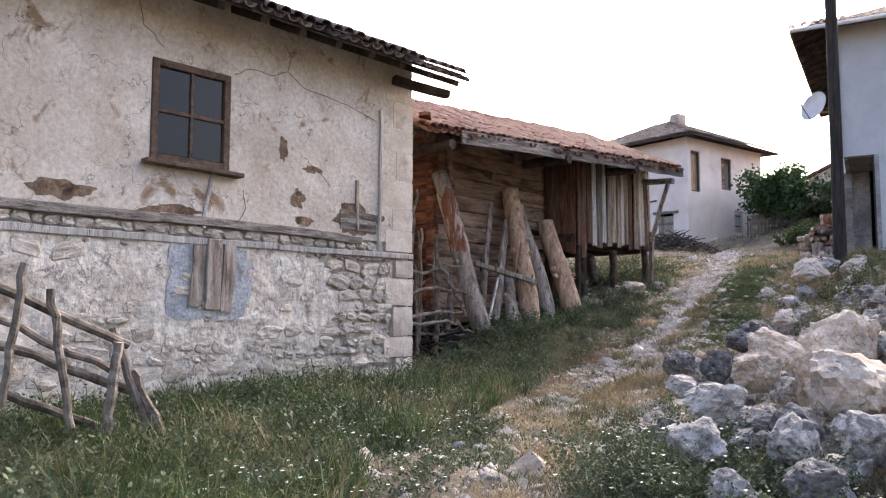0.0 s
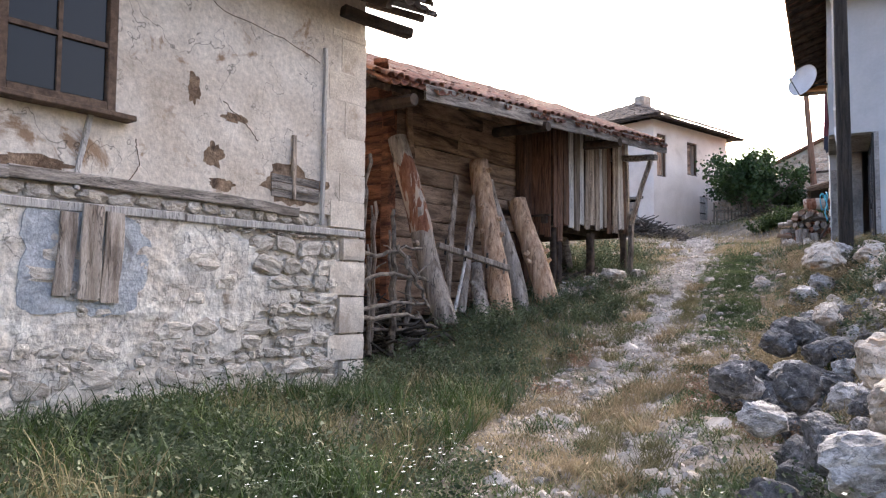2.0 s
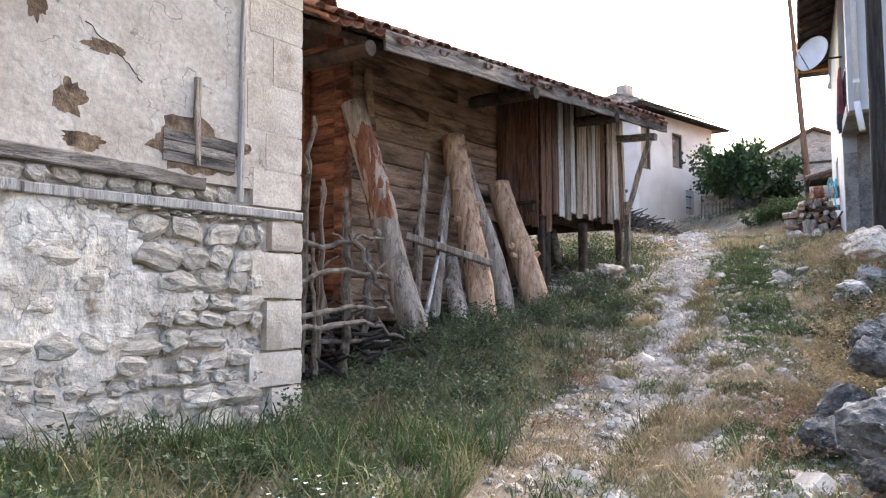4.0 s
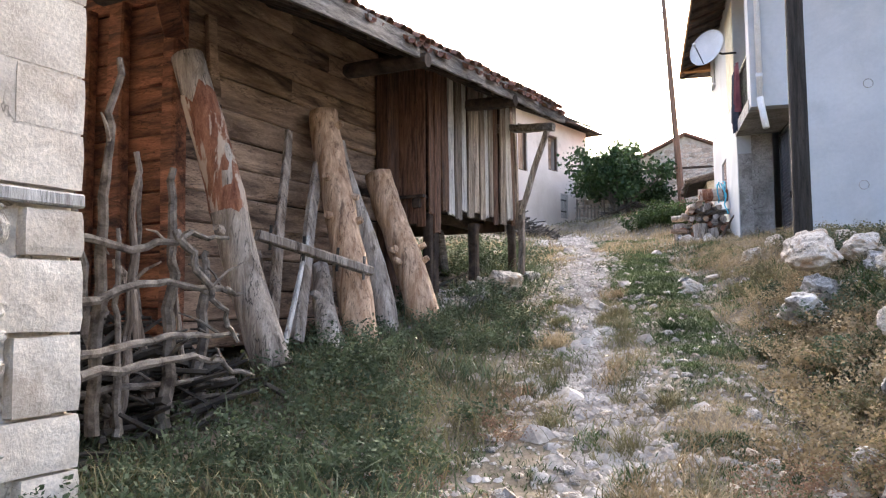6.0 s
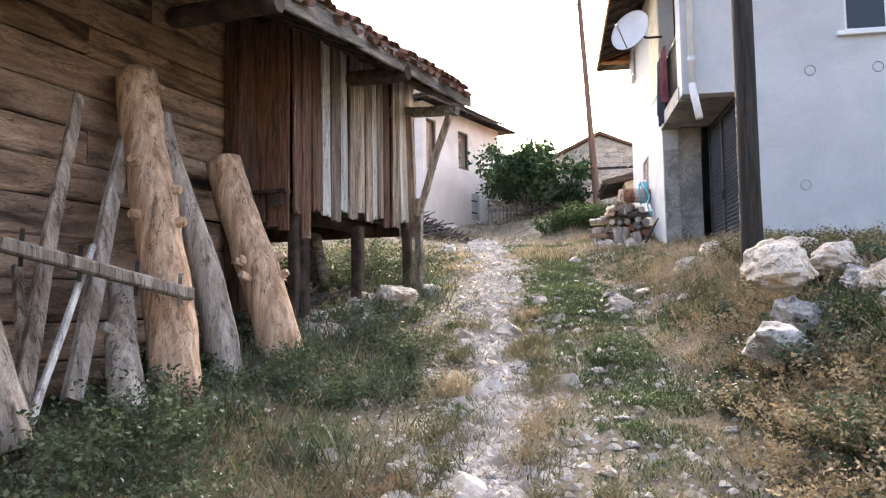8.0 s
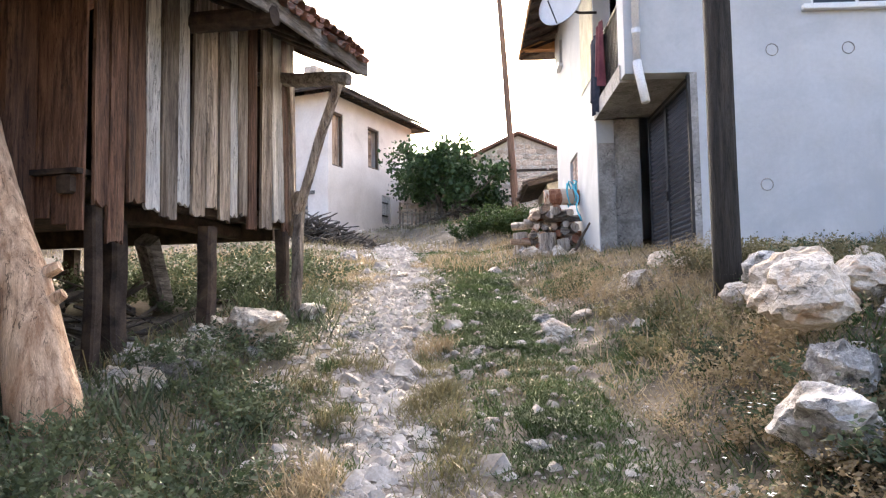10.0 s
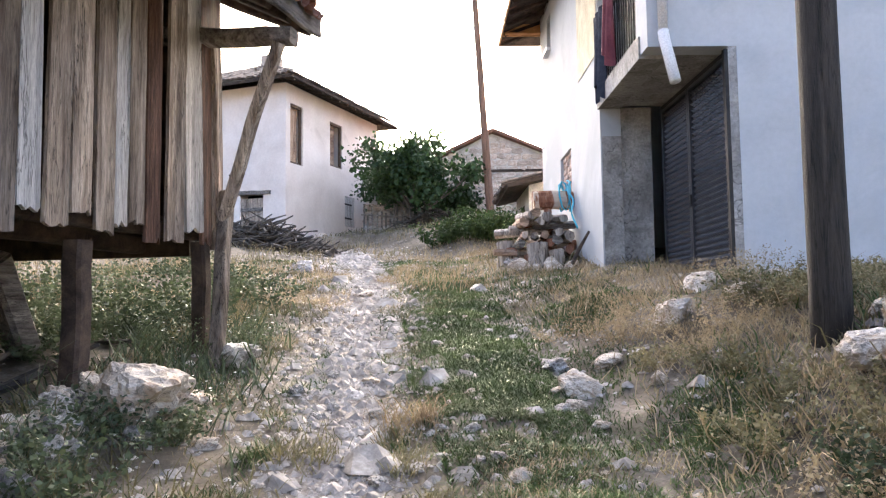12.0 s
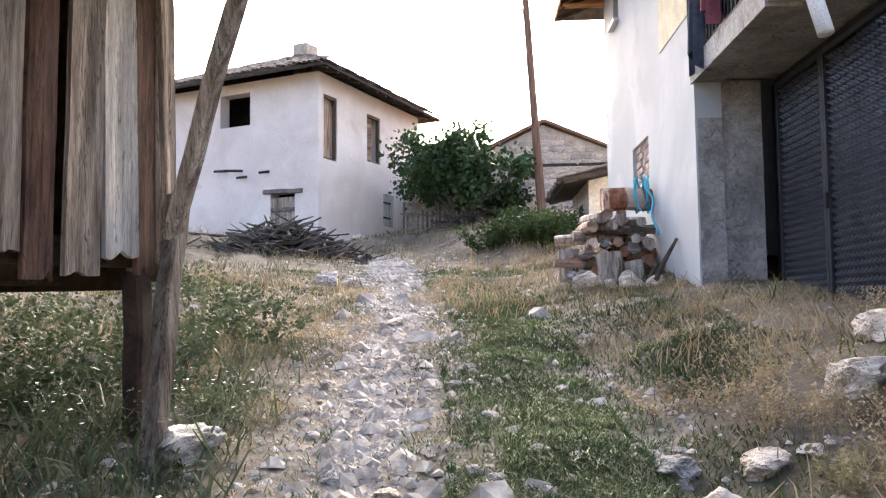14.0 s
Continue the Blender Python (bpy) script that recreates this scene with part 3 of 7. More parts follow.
def old_house():
    o = sn(HOUSE_S - HOUSE_L, HOUSE_N, HB)
    h = thing("old_house", "old two-storey house with cracked cream plaster over rubble stone, tiled eaves", "house", o.x, o.y, o.z, 90 - HEAD)
    L, D = HOUSE_L, HOUSE_D
    top = 5.56 - HB
    wx = (L - 4.23, L - 3.2)
    wz = (3.40 - HB, 4.60 - HB)
    bm = bmesh.new()
    nx, nz, zlo, zhi = 190, 60, -0.4, BAND - 0.06
    grid = {}
    for i in range(nx + 1):
        for k in range(nz + 1):
            x, z = L * i / nx, zlo + (zhi - zlo) * k / nz
            d = 0.022 * noise.fractal((x * 3.1, z * 3.1, 1), 0.9, 2.0, 4) + 0.012 * noise.noise((x * 9, z * 11, 5)) * (1.4 - z / zhi)
            edge = L - 1.5 + 0.35 * math.sin(z * 5) + 0.2 * math.sin(z * 13)
            dug = 0.06 if x > edge and z > 0.5 else 0.0
            grid[i, k] = bm.verts.new((x, min(-d, 0.02) + dug, z))
    for i in range(nx):
        for k in range(nz):
            bm.faces.new((grid[i, k], grid[i + 1, k], grid[i + 1, k + 1], grid[i, k + 1]))
    box(bm, 0, L - 0.01, 0.09, 0.5, -0.8, zhi)
    part("wall", bm, PLASTER_LOW, h, "rough lime render over rubble stone")
    part("wall", place(wall_with_holes(L, top - BAND - 0.16, 0.45, [(wx[0], wx[1], wz[0] - BAND - 0.16, wz[1] - BAND - 0.16)]), 0, 0.0, BAND + 0.16), PLASTER, h, "cracked cream mud plaster")
    part("wall", boxed(0, L, 0.05, 0.5, BAND - 0.06, BAND + 0.16), MORTAR, h, "rubble and mortar course between timbers")
    part("wall", boxed(L - 0.45, L - 0.002, 0.5, D, -0.8, top + 0.0), PLASTER, h)
    part("wall", boxed(0, 0.45, 0.5, D, -0.8, top), PLASTER, h)
    part("wall", boxed(0, L, D, D + 0.45, -0.8, top), PLASTER, h)
    # timber bands
    for x0, x1, z, hh in ((0, 3.1, BAND - 0.03, 0.09), (3.1, 6.0, BAND - 0.035, 0.085), (6.0, L + 0.01, BAND - 0.04, 0.08)):
        part("timber_band", beam((x0, 0.004, z), (x1, 0.004, z), hh, 0.07, cuts=8, wob=0.008), WOOD_PALE, h, "weathered pale timber band")
    for x0, x1, z in ((0, 4.4, BAND + 0.22), (4.4, 6.7, BAND + 0.21), (6.7, 7.45, BAND + 0.17)):
        part("timber_band", beam((x0, -0.012, z), (x1, -0.012, z - 0.03), 0.11, 0.08, cuts=8, wob=0.012), WOOD_GREY, h, "weathered grey timber band")
    rubble(h, 0.2, L - 0.75, BAND + 0.01, BAND + 0.17, STONE, 5, 0.11, 0.16, 0.12, y=0.05, depth=0.06)
    # stonework laid bare near the corner and along the foot of the wall

    def bare(x, z, rnd):
        edge = L - 1.55 + 0.35 * math.sin(z * 5) + 0.2 * math.sin(z * 13)
        if x > edge and z > 0.55:
            return True
        low = 1.2 + 0.25 * math.sin(x * 2.1) + 0.15 * math.sin(x * 5.3 + 1)
        return rnd.random() < (0.92 if z < low else 0.2)
    rubble(h, 1.5, L - 0.42, 0.3, BAND - 0.09, STONE, 11, 0.10, 0.27, 0.03, mask=bare, y=0.034, depth=0.062)
    # dressed corner stones
    z, k = 0.1, 0
    rnd = random.Random(4)
    while z < top - 0.65:
        hh = min(rnd.uniform(0.30, 0.46), top - 0.6 - z)
        if BAND - 0.1 < z + hh and z < BAND - 0.1:
            hh = BAND - 0.09 - z
        w = (0.58, 0.36)[k % 2] + rnd.uniform(-0.05, 0.05)
        if hh > 0.08:
            up_high = z > BAND
            bm = boxed(L - w, L + 0.018, -0.006 if up_high else -0.022, 0.36, z + 0.004, z + hh - 0.004)
            bmesh.ops.subdivide_edges(bm, edges=bm.edges, cuts=4, use_grid_fill=True)
            c = Vector((L - w / 2, 0.16, z + hh / 2))
            for v in bm.verts:
                ex = min(abs(v.co.z - z), abs(v.co.z - z - hh))
                v.co += (v.co - c).normalized() * (0.012 * noise.noise(v.co * 6) - (0.012 if ex < 0.02 else 0)) * (0.4 if up_high else 1)
            part("corner_stone", bm, QUOIN, h)
        z += hh
        if abs(z - (BAND - 0.09)) < 0.01:
            z = BAND + 0.02
        k += 1
    # vertical posts showing through the plaster
    for x, z0, z1, w in ((L - 0.68, BAND + 0.03, top - 0.9, 0.045), (L - 1.12, BAND + 0.28, BAND + 1.0, 0.05), (1.75, 0.9, BAND + 0.55, 0.08), (L - 3.55, BAND + 0.12, BAND + 0.86, 0.045)):
        lean = 0.12 if x == L - 3.55 else 0.0
        part("wall_post", beam((x, -0.015, z0), (x + lean, -0.02, z1), w, 0.05, random.Random(int(x * 10)), 0.03, 10), WOOD_BOARD if w > 0.046 else WOOD_PALE, h)
    # hole in the plaster with the lath showing
    for k in range(3):
        part("lath", beam((L - 1.42, -0.006, BAND + 0.33 + k * 0.085), (L - 0.74, -0.006, BAND + 0.31 + k * 0.085), 0.078, 0.02, cuts=3, wob=0.006), WOOD_GREY, h)
    rnd = random.Random(19)
    for k, (cx, cz, rx, rz) in enumerate(((L - 1.08, BAND + 0.42, 0.42, 0.2), (L - 2.15, BAND + 0.62, 0.10, 0.12), (L - 2.05, BAND + 0.34, 0.16, 0.06), (L - 2.4, BAND + 1.25, 0.07, 0.13), (L - 1.9, BAND + 1.05, 0.14, 0.05), (L - 3.9, BAND + 0.30, 0.35, 0.07), (L - 5.2, BAND + 0.4, 0.3, 0.09))):
        bm = bmesh.new()
        rim = []
        for j in range(40):
            a = 2 * math.pi * j / 40
            q = 1 + 0.55 * noise.fractal((math.cos(a) * 1.6 + k * 7, math.sin(a) * 1.6, 2), 1.0, 2.0, 4)
            rim.append((cx + rx * q * math.cos(a), cz + rz * q * math.sin(a)))
        face = [bm.verts.new((x, -0.0035, z)) for x, z in rim]
        back = [bm.verts.new((x, 0.02, z)) for x, z in rim]
        bm.faces.new(face)
        for j in range(40):
            bm.faces.new((face[j], back[j], back[(j + 1) % 40], face[(j + 1) % 40]))
        part("bare_mud", bm, MUD, h, "brown mud where the plaster has fallen")
    # window
    window_unit(h, "window", wx[0] + 0.005, wx[1] - 0.005, wz[0], wz[1] - 0.005, -0.02, TRIM, 0.085)
    # black sheet that paints the room's darkness behind the window
    part("room_back", boxed(wx[0] - 0.6, wx[1] + 0.6, 1.6, 1.65, wz[0] - 0.6, wz[1] + 0.4), SHADE, h)
    # boarded opening with cement round it
    sx, sz = L - 3.72, 1.72 - HB
    bm = bmesh.new()
    rim = []
    for j in range(64):
        a = 2 * math.pi * j / 64
        c, s = math.cos(a), math.sin(a)
        k = (abs(c) ** 5 + abs(s) ** 5) ** (-0.2) * (1 + 0.22 * noise.fractal((c * 2.2, s * 2.2, 3), 1.0, 2.0, 3))
        rim.append((sx + 0.3 + 0.56 * k * c, sz + 0.33 + min(0.47 * k * s, 0.45)))
    a, c = [bm.verts.new((x, -0.012 - 0.006 * noise.noise((x * 5, z * 5, 0)), z)) for x, z in rim], [bm.verts.new((x, 0.06, z)) for x, z in rim]
    bm.faces.new(a)
    for j in range(64):
        bm.faces.new((a[j], c[j], c[(j + 1) % 64], a[(j + 1) % 64]))
    part("cement_surround", bm, CEMENT, h, "blue-grey cement patch")
    sh = new("shutter")
    sh.parent = h
    sh.matrix_local = pose(sx, -0.02, sz)
    tagged(sh, "three weathered vertical boards over an opening")
    for k, (w, hh) in enumerate(((0.15, 0.74), (0.19, 0.82), (0.17, 0.77))):
        part("board", beam((0.1 + 0.21 * k - 0.02, -0.02 - 0.015 * (k % 2), 0.02 - 0.03 * k), (0.1 + 0.21 * k + 0.015, -0.03 - 0.015 * (k % 2), hh), w, 0.03, random.Random(k), 0.025, 8), WOOD_LOGGREY, sh)
    # black sheet painting the shade in the gaps between the boards
    part("backing", boxed(0.0, 0.62, 0.012, 0.03, 0.0, 0.78), SHADE, sh)
    # roof: rafters, board, tiles
    up = Vector((0, math.cos(radians(24)), math.sin(radians(24))))
    ez = 5.22 - HB
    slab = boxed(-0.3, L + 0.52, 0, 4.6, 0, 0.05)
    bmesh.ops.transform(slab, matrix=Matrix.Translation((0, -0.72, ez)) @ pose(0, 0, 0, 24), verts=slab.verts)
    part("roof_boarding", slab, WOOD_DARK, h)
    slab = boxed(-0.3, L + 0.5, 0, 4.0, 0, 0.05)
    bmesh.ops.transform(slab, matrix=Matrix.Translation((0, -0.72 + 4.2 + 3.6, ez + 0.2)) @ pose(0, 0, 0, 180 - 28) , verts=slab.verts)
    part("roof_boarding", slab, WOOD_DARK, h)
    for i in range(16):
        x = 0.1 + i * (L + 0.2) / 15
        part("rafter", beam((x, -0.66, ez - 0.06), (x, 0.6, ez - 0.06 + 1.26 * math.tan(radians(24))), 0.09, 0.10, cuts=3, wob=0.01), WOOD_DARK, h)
    # cracks in the plaster
    for pts in (((L - 3.15, 4.62), (L - 2.9, 4.78), (L - 2.6, 4.74), (L - 2.35, 4.86), (L - 2.1, 4.70), (L - 1.7, 4.66), (L - 1.2, 4.60), (L - 0.75, 4.48)), ((L - 4.1, 4.75), (L - 4.35, 4.95), (L - 4.4, 5.2), (L - 4.7, 5.35)),
                ((L - 2.35, 4.86), (L - 2.3, 5.05), (L - 2.4, 5.2)), ((L - 2.05, 3.75), (L - 1.85, 3.62), (L - 1.7, 3.5), (L - 1.6, 3.4)), ((L - 3.0, 3.2), (L - 2.95, 2.95), (L - 3.05, 2.8))):
        q = [Vector((x, -0.002, z - HB)) + Vector((0.02 * noise.noise((x * 9, z, i)), 0, 0.03 * noise.noise((x * 9, z, i + 5)))) for i, (x, _, z) in enumerate([(v.x, 0, v.z) for v in lerp_points([(x, 0, z) for x, z in pts], 24)])]
        bm = bmesh.new()
        tube(bm, q, [0.004 + 0.004 * abs(noise.noise((i * 0.8, pts[0][0], 0))) for i in range(25)], 4)
        part("crack", bm, TRIM, h)
    part("eave_beam", beam((L - 0.5, -0.12, top - 0.42), (L + 0.42, -0.36, top - 0.5), 0.12, 0.15, cuts=6, wob=0.02), WOOD_DARK, h)
    tile_roof(h, "roof_tiles", TILE_DARK_MESH, (-0.25, -0.78, ez + 0.07), (1, 0, 0), up, int((L + 0.75) / 0.2), 13, 2, TILE_DARK, "dark lichened barrel tiles", seed=3)
    part("gable", boxed(L - 0.4, L - 0.05, 0.9, D - 0.8, top, top + 0.4), PLASTER, h)
    ch = bmesh.new()
    box(ch, L - 2.6, L - 2.0, 3.0, 3.5, ez + 0.8, ez + 2.1, 0.02)
    part("chimney", ch, RUBBLE, h)
    return h


old_house()


def ragged_board(p, q, w, thick, rnd, ragged=0.05, wave=0.012):
    """An upright weathered board from p up to q, its long edges wavy and its lower end broken unevenly."""
    p, q = Vector(p), Vector(q)
    bm = bmesh.new()
    cols, rows = 7, 10
    seed = rnd.random() * 60
    split = rnd.randint(1, cols - 2)
    g = {}
    for side in (0, 1):
        for i in range(cols):
            for j in range(rows):
                f, k = i / (cols - 1) - 0.5, j / (rows - 1)
                c = p.lerp(q, k)
                edge = wave * noise.noise((seed + (0 if f < 0 else 9), k * 4, 0))
                low = ragged * (0.5 + noise.noise((seed + i * 1.7, 3, 0))) + (0.5 * ragged if i == split else 0)
                z = c.z + (low if j == 0 else 0)
                cup = 0.010 * (4 * f * f) * math.sin(seed) + 0.006 * noise.noise((seed, k * 3, f))
                g[side, i, j] = bm.verts.new((c.x + f * w + edge * abs(2 * f), c.y + cup + (thick if side else 0), z))
    for i in range(cols - 1):
        for j in range(rows - 1):
            bm.faces.new((g[0, i, j], g[0, i + 1, j], g[0, i + 1, j + 1], g[0, i, j + 1]))
            bm.faces.new((g[1, i, j], g[1, i, j + 1], g[1, i + 1, j + 1], g[1, i + 1, j]))
    for j in range(rows - 1):
        bm.faces.new((g[0, 0, j], g[0, 0, j + 1], g[1, 0, j + 1], g[1, 0, j]))
        bm.faces.new((g[0, cols - 1, j], g[1, cols - 1, j], g[1, cols - 1, j + 1], g[0, cols - 1, j + 1]))
    for i in range(cols - 1):
        bm.faces.new((g[0, i, 0], g[1, i, 0], g[1, i + 1, 0], g[0, i + 1, 0]))
        bm.faces.new((g[0, i, rows - 1], g[0, i + 1, rows - 1], g[1, i + 1, rows - 1], g[1, i, rows - 1]))
    return bm


# barn: local x runs up the lane, y away from it
def barn():
    b = thing("barn", "old timber barn on stilts with plank walls, red tiled roof", "barn", *sn(9.55, -9.5, 1.2), 90 - HEAD)
    S0, N0, Z0 = 9.55, -9.5, 1.2

    def P(s, n, z):
        return (s - S0, -(n - N0), z - Z0)
    rnd = random.Random(8)
    # front wall: broad planks, laid one on another
    z = 1.45
    while z < 5.4:
        hh = rnd.uniform(0.27, 0.37)
        cut = rnd.choice((None, None, 11.4, 12.2))
        for a, c in (((9.6, 13.45),) if not cut else ((9.6, cut - 0.005), (cut + 0.005, 13.45))):
            part("plank", beam(P(a, -9.54 + rnd.uniform(-0.012, 0.012), z + hh / 2), P(c, -9.54 + rnd.uniform(-0.012, 0.012), z + hh / 2 + rnd.uniform(-0.02, 0.02)), 0.09, hh - 0.008, rnd, 0.012, 8, roll=90, bev=0.2), WOOD_WALL, b)
        z += hh
    # side wall towards the house, redder
    z = 1.3
    while z < 5.3:
        hh = rnd.uniform(0.24, 0.34)
        part("plank", beam(P(9.58, -9.62, z + hh / 2), P(9.58, -14.0, z + hh / 2), 0.09, hh - 0.008, rnd, 0.012, 8, roll=90, bev=0.2), WOOD_WALLRED, b)
        z += hh
    part("corner_post", beam(P(9.5, -9.5, 1.0), P(9.52, -9.5, 5.1), 0.2, 0.2, rnd, 0.02, 8), WOOD_WALLRED, b, "red-brown corner post")
    part("corner_post", beam(P(9.44, -10.25, 1.0), P(9.46, -10.25, 5.1), 0.13, 0.22, rnd, 0.03, 8), WOOD_WALLRED, b, "red-brown wall post")
    part("corner_post", beam(P(9.44, -10.75, 1.0), P(9.46, -10.75, 5.1), 0.13, 0.18, rnd, 0.03, 8), WOOD_WALLRED, b, "red-brown wall post")
    part("corner_post", beam(P(13.45, -9.35, 1.6), P(13.45, -9.35, 5.45), 0.3, 0.26, rnd, 0.02, 8), WOOD_RED, b, "dark corner post")
    part("wall_post", beam(P(10.05, -9.44, 3.3), P(9.95, -9.44, 5.0), 0.13, 0.06, rnd, 0.03, 6), WOOD_WALL, b)
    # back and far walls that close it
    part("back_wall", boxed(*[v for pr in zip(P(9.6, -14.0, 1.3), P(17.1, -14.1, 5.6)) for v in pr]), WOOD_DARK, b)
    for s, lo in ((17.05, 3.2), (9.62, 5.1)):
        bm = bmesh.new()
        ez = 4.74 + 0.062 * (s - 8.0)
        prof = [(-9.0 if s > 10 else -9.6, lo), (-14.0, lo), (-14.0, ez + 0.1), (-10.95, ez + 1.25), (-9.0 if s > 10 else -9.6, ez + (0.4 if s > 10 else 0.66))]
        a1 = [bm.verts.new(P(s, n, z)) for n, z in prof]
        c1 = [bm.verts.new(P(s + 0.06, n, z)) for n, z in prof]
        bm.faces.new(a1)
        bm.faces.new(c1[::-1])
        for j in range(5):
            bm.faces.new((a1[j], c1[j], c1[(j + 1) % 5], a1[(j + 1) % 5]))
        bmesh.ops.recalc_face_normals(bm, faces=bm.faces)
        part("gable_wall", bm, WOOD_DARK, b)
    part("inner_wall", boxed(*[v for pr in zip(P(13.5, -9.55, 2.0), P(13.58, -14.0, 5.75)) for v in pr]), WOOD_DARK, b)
    # boarded box that juts out on stilts
    s = 13.62
    k = 0
    looks = (WOOD_RED, WOOD_RED, WOOD_RED, WOOD_PALE, WOOD_BOARD, WOOD_PALE, WOOD_BOARD, WOOD_BOARD, WOOD_BOARD, WOOD_PALE, WOOD_BOARD, WOOD_RED, WOOD_BOARD, WOOD_PALE, WOOD_RED, WOOD_BOARD, WOOD_RED, WOOD_BOARD)
    while s < 17.1:
        w = rnd.uniform(0.15, 0.27)
        lo = 3.24 + rnd.uniform(-0.10, 0.10) + 0.03 * (s - 13.6) / 3.5 - (0.32 if k == 1 else 0.0)
        lean = 0.03 * math.sin(k * 2.3) - (0.0 if s < 16.2 else 0.12 * (s - 16.2))
        n = -8.74 + rnd.uniform(-0.02, 0.02)
        part("board", ragged_board(P(s + w / 2, n, lo), P(s + w / 2 + lean, n + rnd.uniform(-0.02, 0.01), 4.74 + 0.062 * (s - 8.0) + 0.33), w, 0.028, rnd), looks[k % 18], b)
        s += w + rnd.choice((0.006, 0.012, 0.022, 0.008, 0.045, 0.03))
        k += 1
    for k in range(4):
        n = -9.32 + k * 0.15
        part("board", beam(P(13.58, n, 3.15 - 0.05 * k), P(13.6, n, 5.4), 0.028, 0.14, rnd, 0.012, 6), WOOD_RED, b)
    part("end_board", beam(P(17.12, -8.8, 3.25), P(16.95, -8.8, 5.1), 0.05, 0.16, rnd, 0.02, 6), WOOD_BOARD, b)
    part("floor_beam", beam(P(13.5, -8.92, 3.34), P(17.1, -8.92, 3.40), 0.14, 0.12, rnd, 0.03, 8), WOOD_DARK, b)
    part("floor_beam", beam(P(13.5, -9.4, 3.26), P(17.1, -9.5, 3.32), 0.16, 0.16, rnd, 0.03, 8), WOOD_DARK, b)
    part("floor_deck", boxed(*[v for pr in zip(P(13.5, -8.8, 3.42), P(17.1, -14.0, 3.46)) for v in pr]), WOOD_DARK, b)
    # stilts coloured near black, with their backlit shade in the colour
    for s, n, zt, w in ((13.75, -8.85, 3.2, 0.11), (14.3, -9.1, 3.15, 0.2), (15.42, -8.88, 3.2, 0.15), (16.9, -8.8, 3.3, 0.13), (14.3, -11.8, 3.15, 0.16), (16.8, -11.6, 3.15, 0.16)):
        p = sn(s, n)
        part("stilt", beam(P(s, n, gz(p.x, p.y) - 0.15), P(s, n, zt), w, w, rnd, 0.03, 6), WOOD_DARK, b)
    part("brace", beam(P(15.5, -9.6, 3.1), P(16.3, -9.9, 2.1), 0.2, 0.2, rnd, 0.03, 5), WOOD_GREY, b)
    part("strut", beam(P(17.0, -8.7, 3.35), P(16.72, -8.03, 4.93), 0.10, 0.09, rnd, 0.04, 8), WOOD_BOARD, b, "leaning grey roof strut")
    p = sn(16.6, -8.5)
    part("strut", beam(P(16.6, -8.5, gz(p.x, p.y) - 0.1), P(17.04, -8.66, 3.75), 0.12, 0.10, rnd, 0.04, 8), WOOD_BOARD, b)
    # roof
    def ev(s):
        return 4.74 + 0.062 * (s - 8.0)
    pitch = 24
    up = Vector((0, math.cos(radians(pitch)), math.sin(radians(pitch))))
    a, c = Vector(P(7.5, -7.98, ev(7.5))), Vector(P(17.35, -7.9, ev(17.35)))
    along = (c - a).normalized()
    # roof underside in near-black timber: part of the eave shade is its colour
    for i in range(24):
        f = i / 23
        q = a.lerp(c, f)
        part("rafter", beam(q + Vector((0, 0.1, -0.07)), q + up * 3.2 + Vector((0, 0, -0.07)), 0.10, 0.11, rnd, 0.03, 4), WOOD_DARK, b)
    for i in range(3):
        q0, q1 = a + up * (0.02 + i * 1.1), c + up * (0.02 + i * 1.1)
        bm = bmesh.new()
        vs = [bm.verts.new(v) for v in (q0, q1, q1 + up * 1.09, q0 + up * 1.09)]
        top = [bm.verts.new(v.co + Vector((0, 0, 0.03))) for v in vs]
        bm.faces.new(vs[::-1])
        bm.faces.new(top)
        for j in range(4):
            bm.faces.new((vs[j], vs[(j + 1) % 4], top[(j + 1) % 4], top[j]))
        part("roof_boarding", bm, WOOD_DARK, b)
    ridge = a + up * 3.3
    ridge1 = c + up * 3.3
    dn = Vector((0, math.cos(radians(20)), -math.sin(radians(20))))
    bm = bmesh.new()
    vs = [bm.verts.new(v) for v in (ridge, ridge1, ridge1 + dn * 3.6, ridge + dn * 3.6)]
    top = [bm.verts.new(v.co + Vector((0, 0, 0.05))) for v in vs]
    bm.faces.new(vs[::-1])
    bm.faces.new(top)
    for j in range(4):
        bm.faces.new((vs[j], vs[(j + 1) % 4], top[(j + 1) % 4], top[j]))
    part("roof_boarding", bm, TILE, b)
    for s0, s1 in ((8.6, 11.75), (11.77, 13.6), (13.62, 15.9), (15.92, 17.32)):
        part("fascia_board", beam(P(s0, -7.95, ev(s0) - 0.03 + rnd.uniform(-0.02, 0.02)), P(s1, -7.9, ev(s1) - 0.03), 0.24, 0.04, rnd, 0.02, 8), WOOD_GREY, b, "weathered grey fascia board")
    for s, n, dz, ln in ((8.3, -7.9, -0.2, 1.3), (11.9, -7.85, -0.16, 1.2), (14.9, -7.9, -0.14, 1.2)):
        bm = bmesh.new()
        tube(bm, lerp_points([P(s, n, ev(s) + dz), P(s + 0.05, n - ln, ev(s) + dz + 0.05)], 4), [0.09, 0.1, 0.1, 0.1, 0.1], 8, 0.2, s)
        part("purlin", bm, WOOD_DARK, b)
    part("eave_beam", beam(P(16.8, -9.3, 5.12), P(16.8, -7.92, 4.99), 0.13, 0.18, rnd, 0.03, 6), WOOD_GREY, b)
    part("eave_beam", beam(P(7.7, -8.0, 5.0), P(9.4, -9.4, 4.62), 0.06, 0.2, rnd, 0.03, 5), WOOD_WALLRED, b)
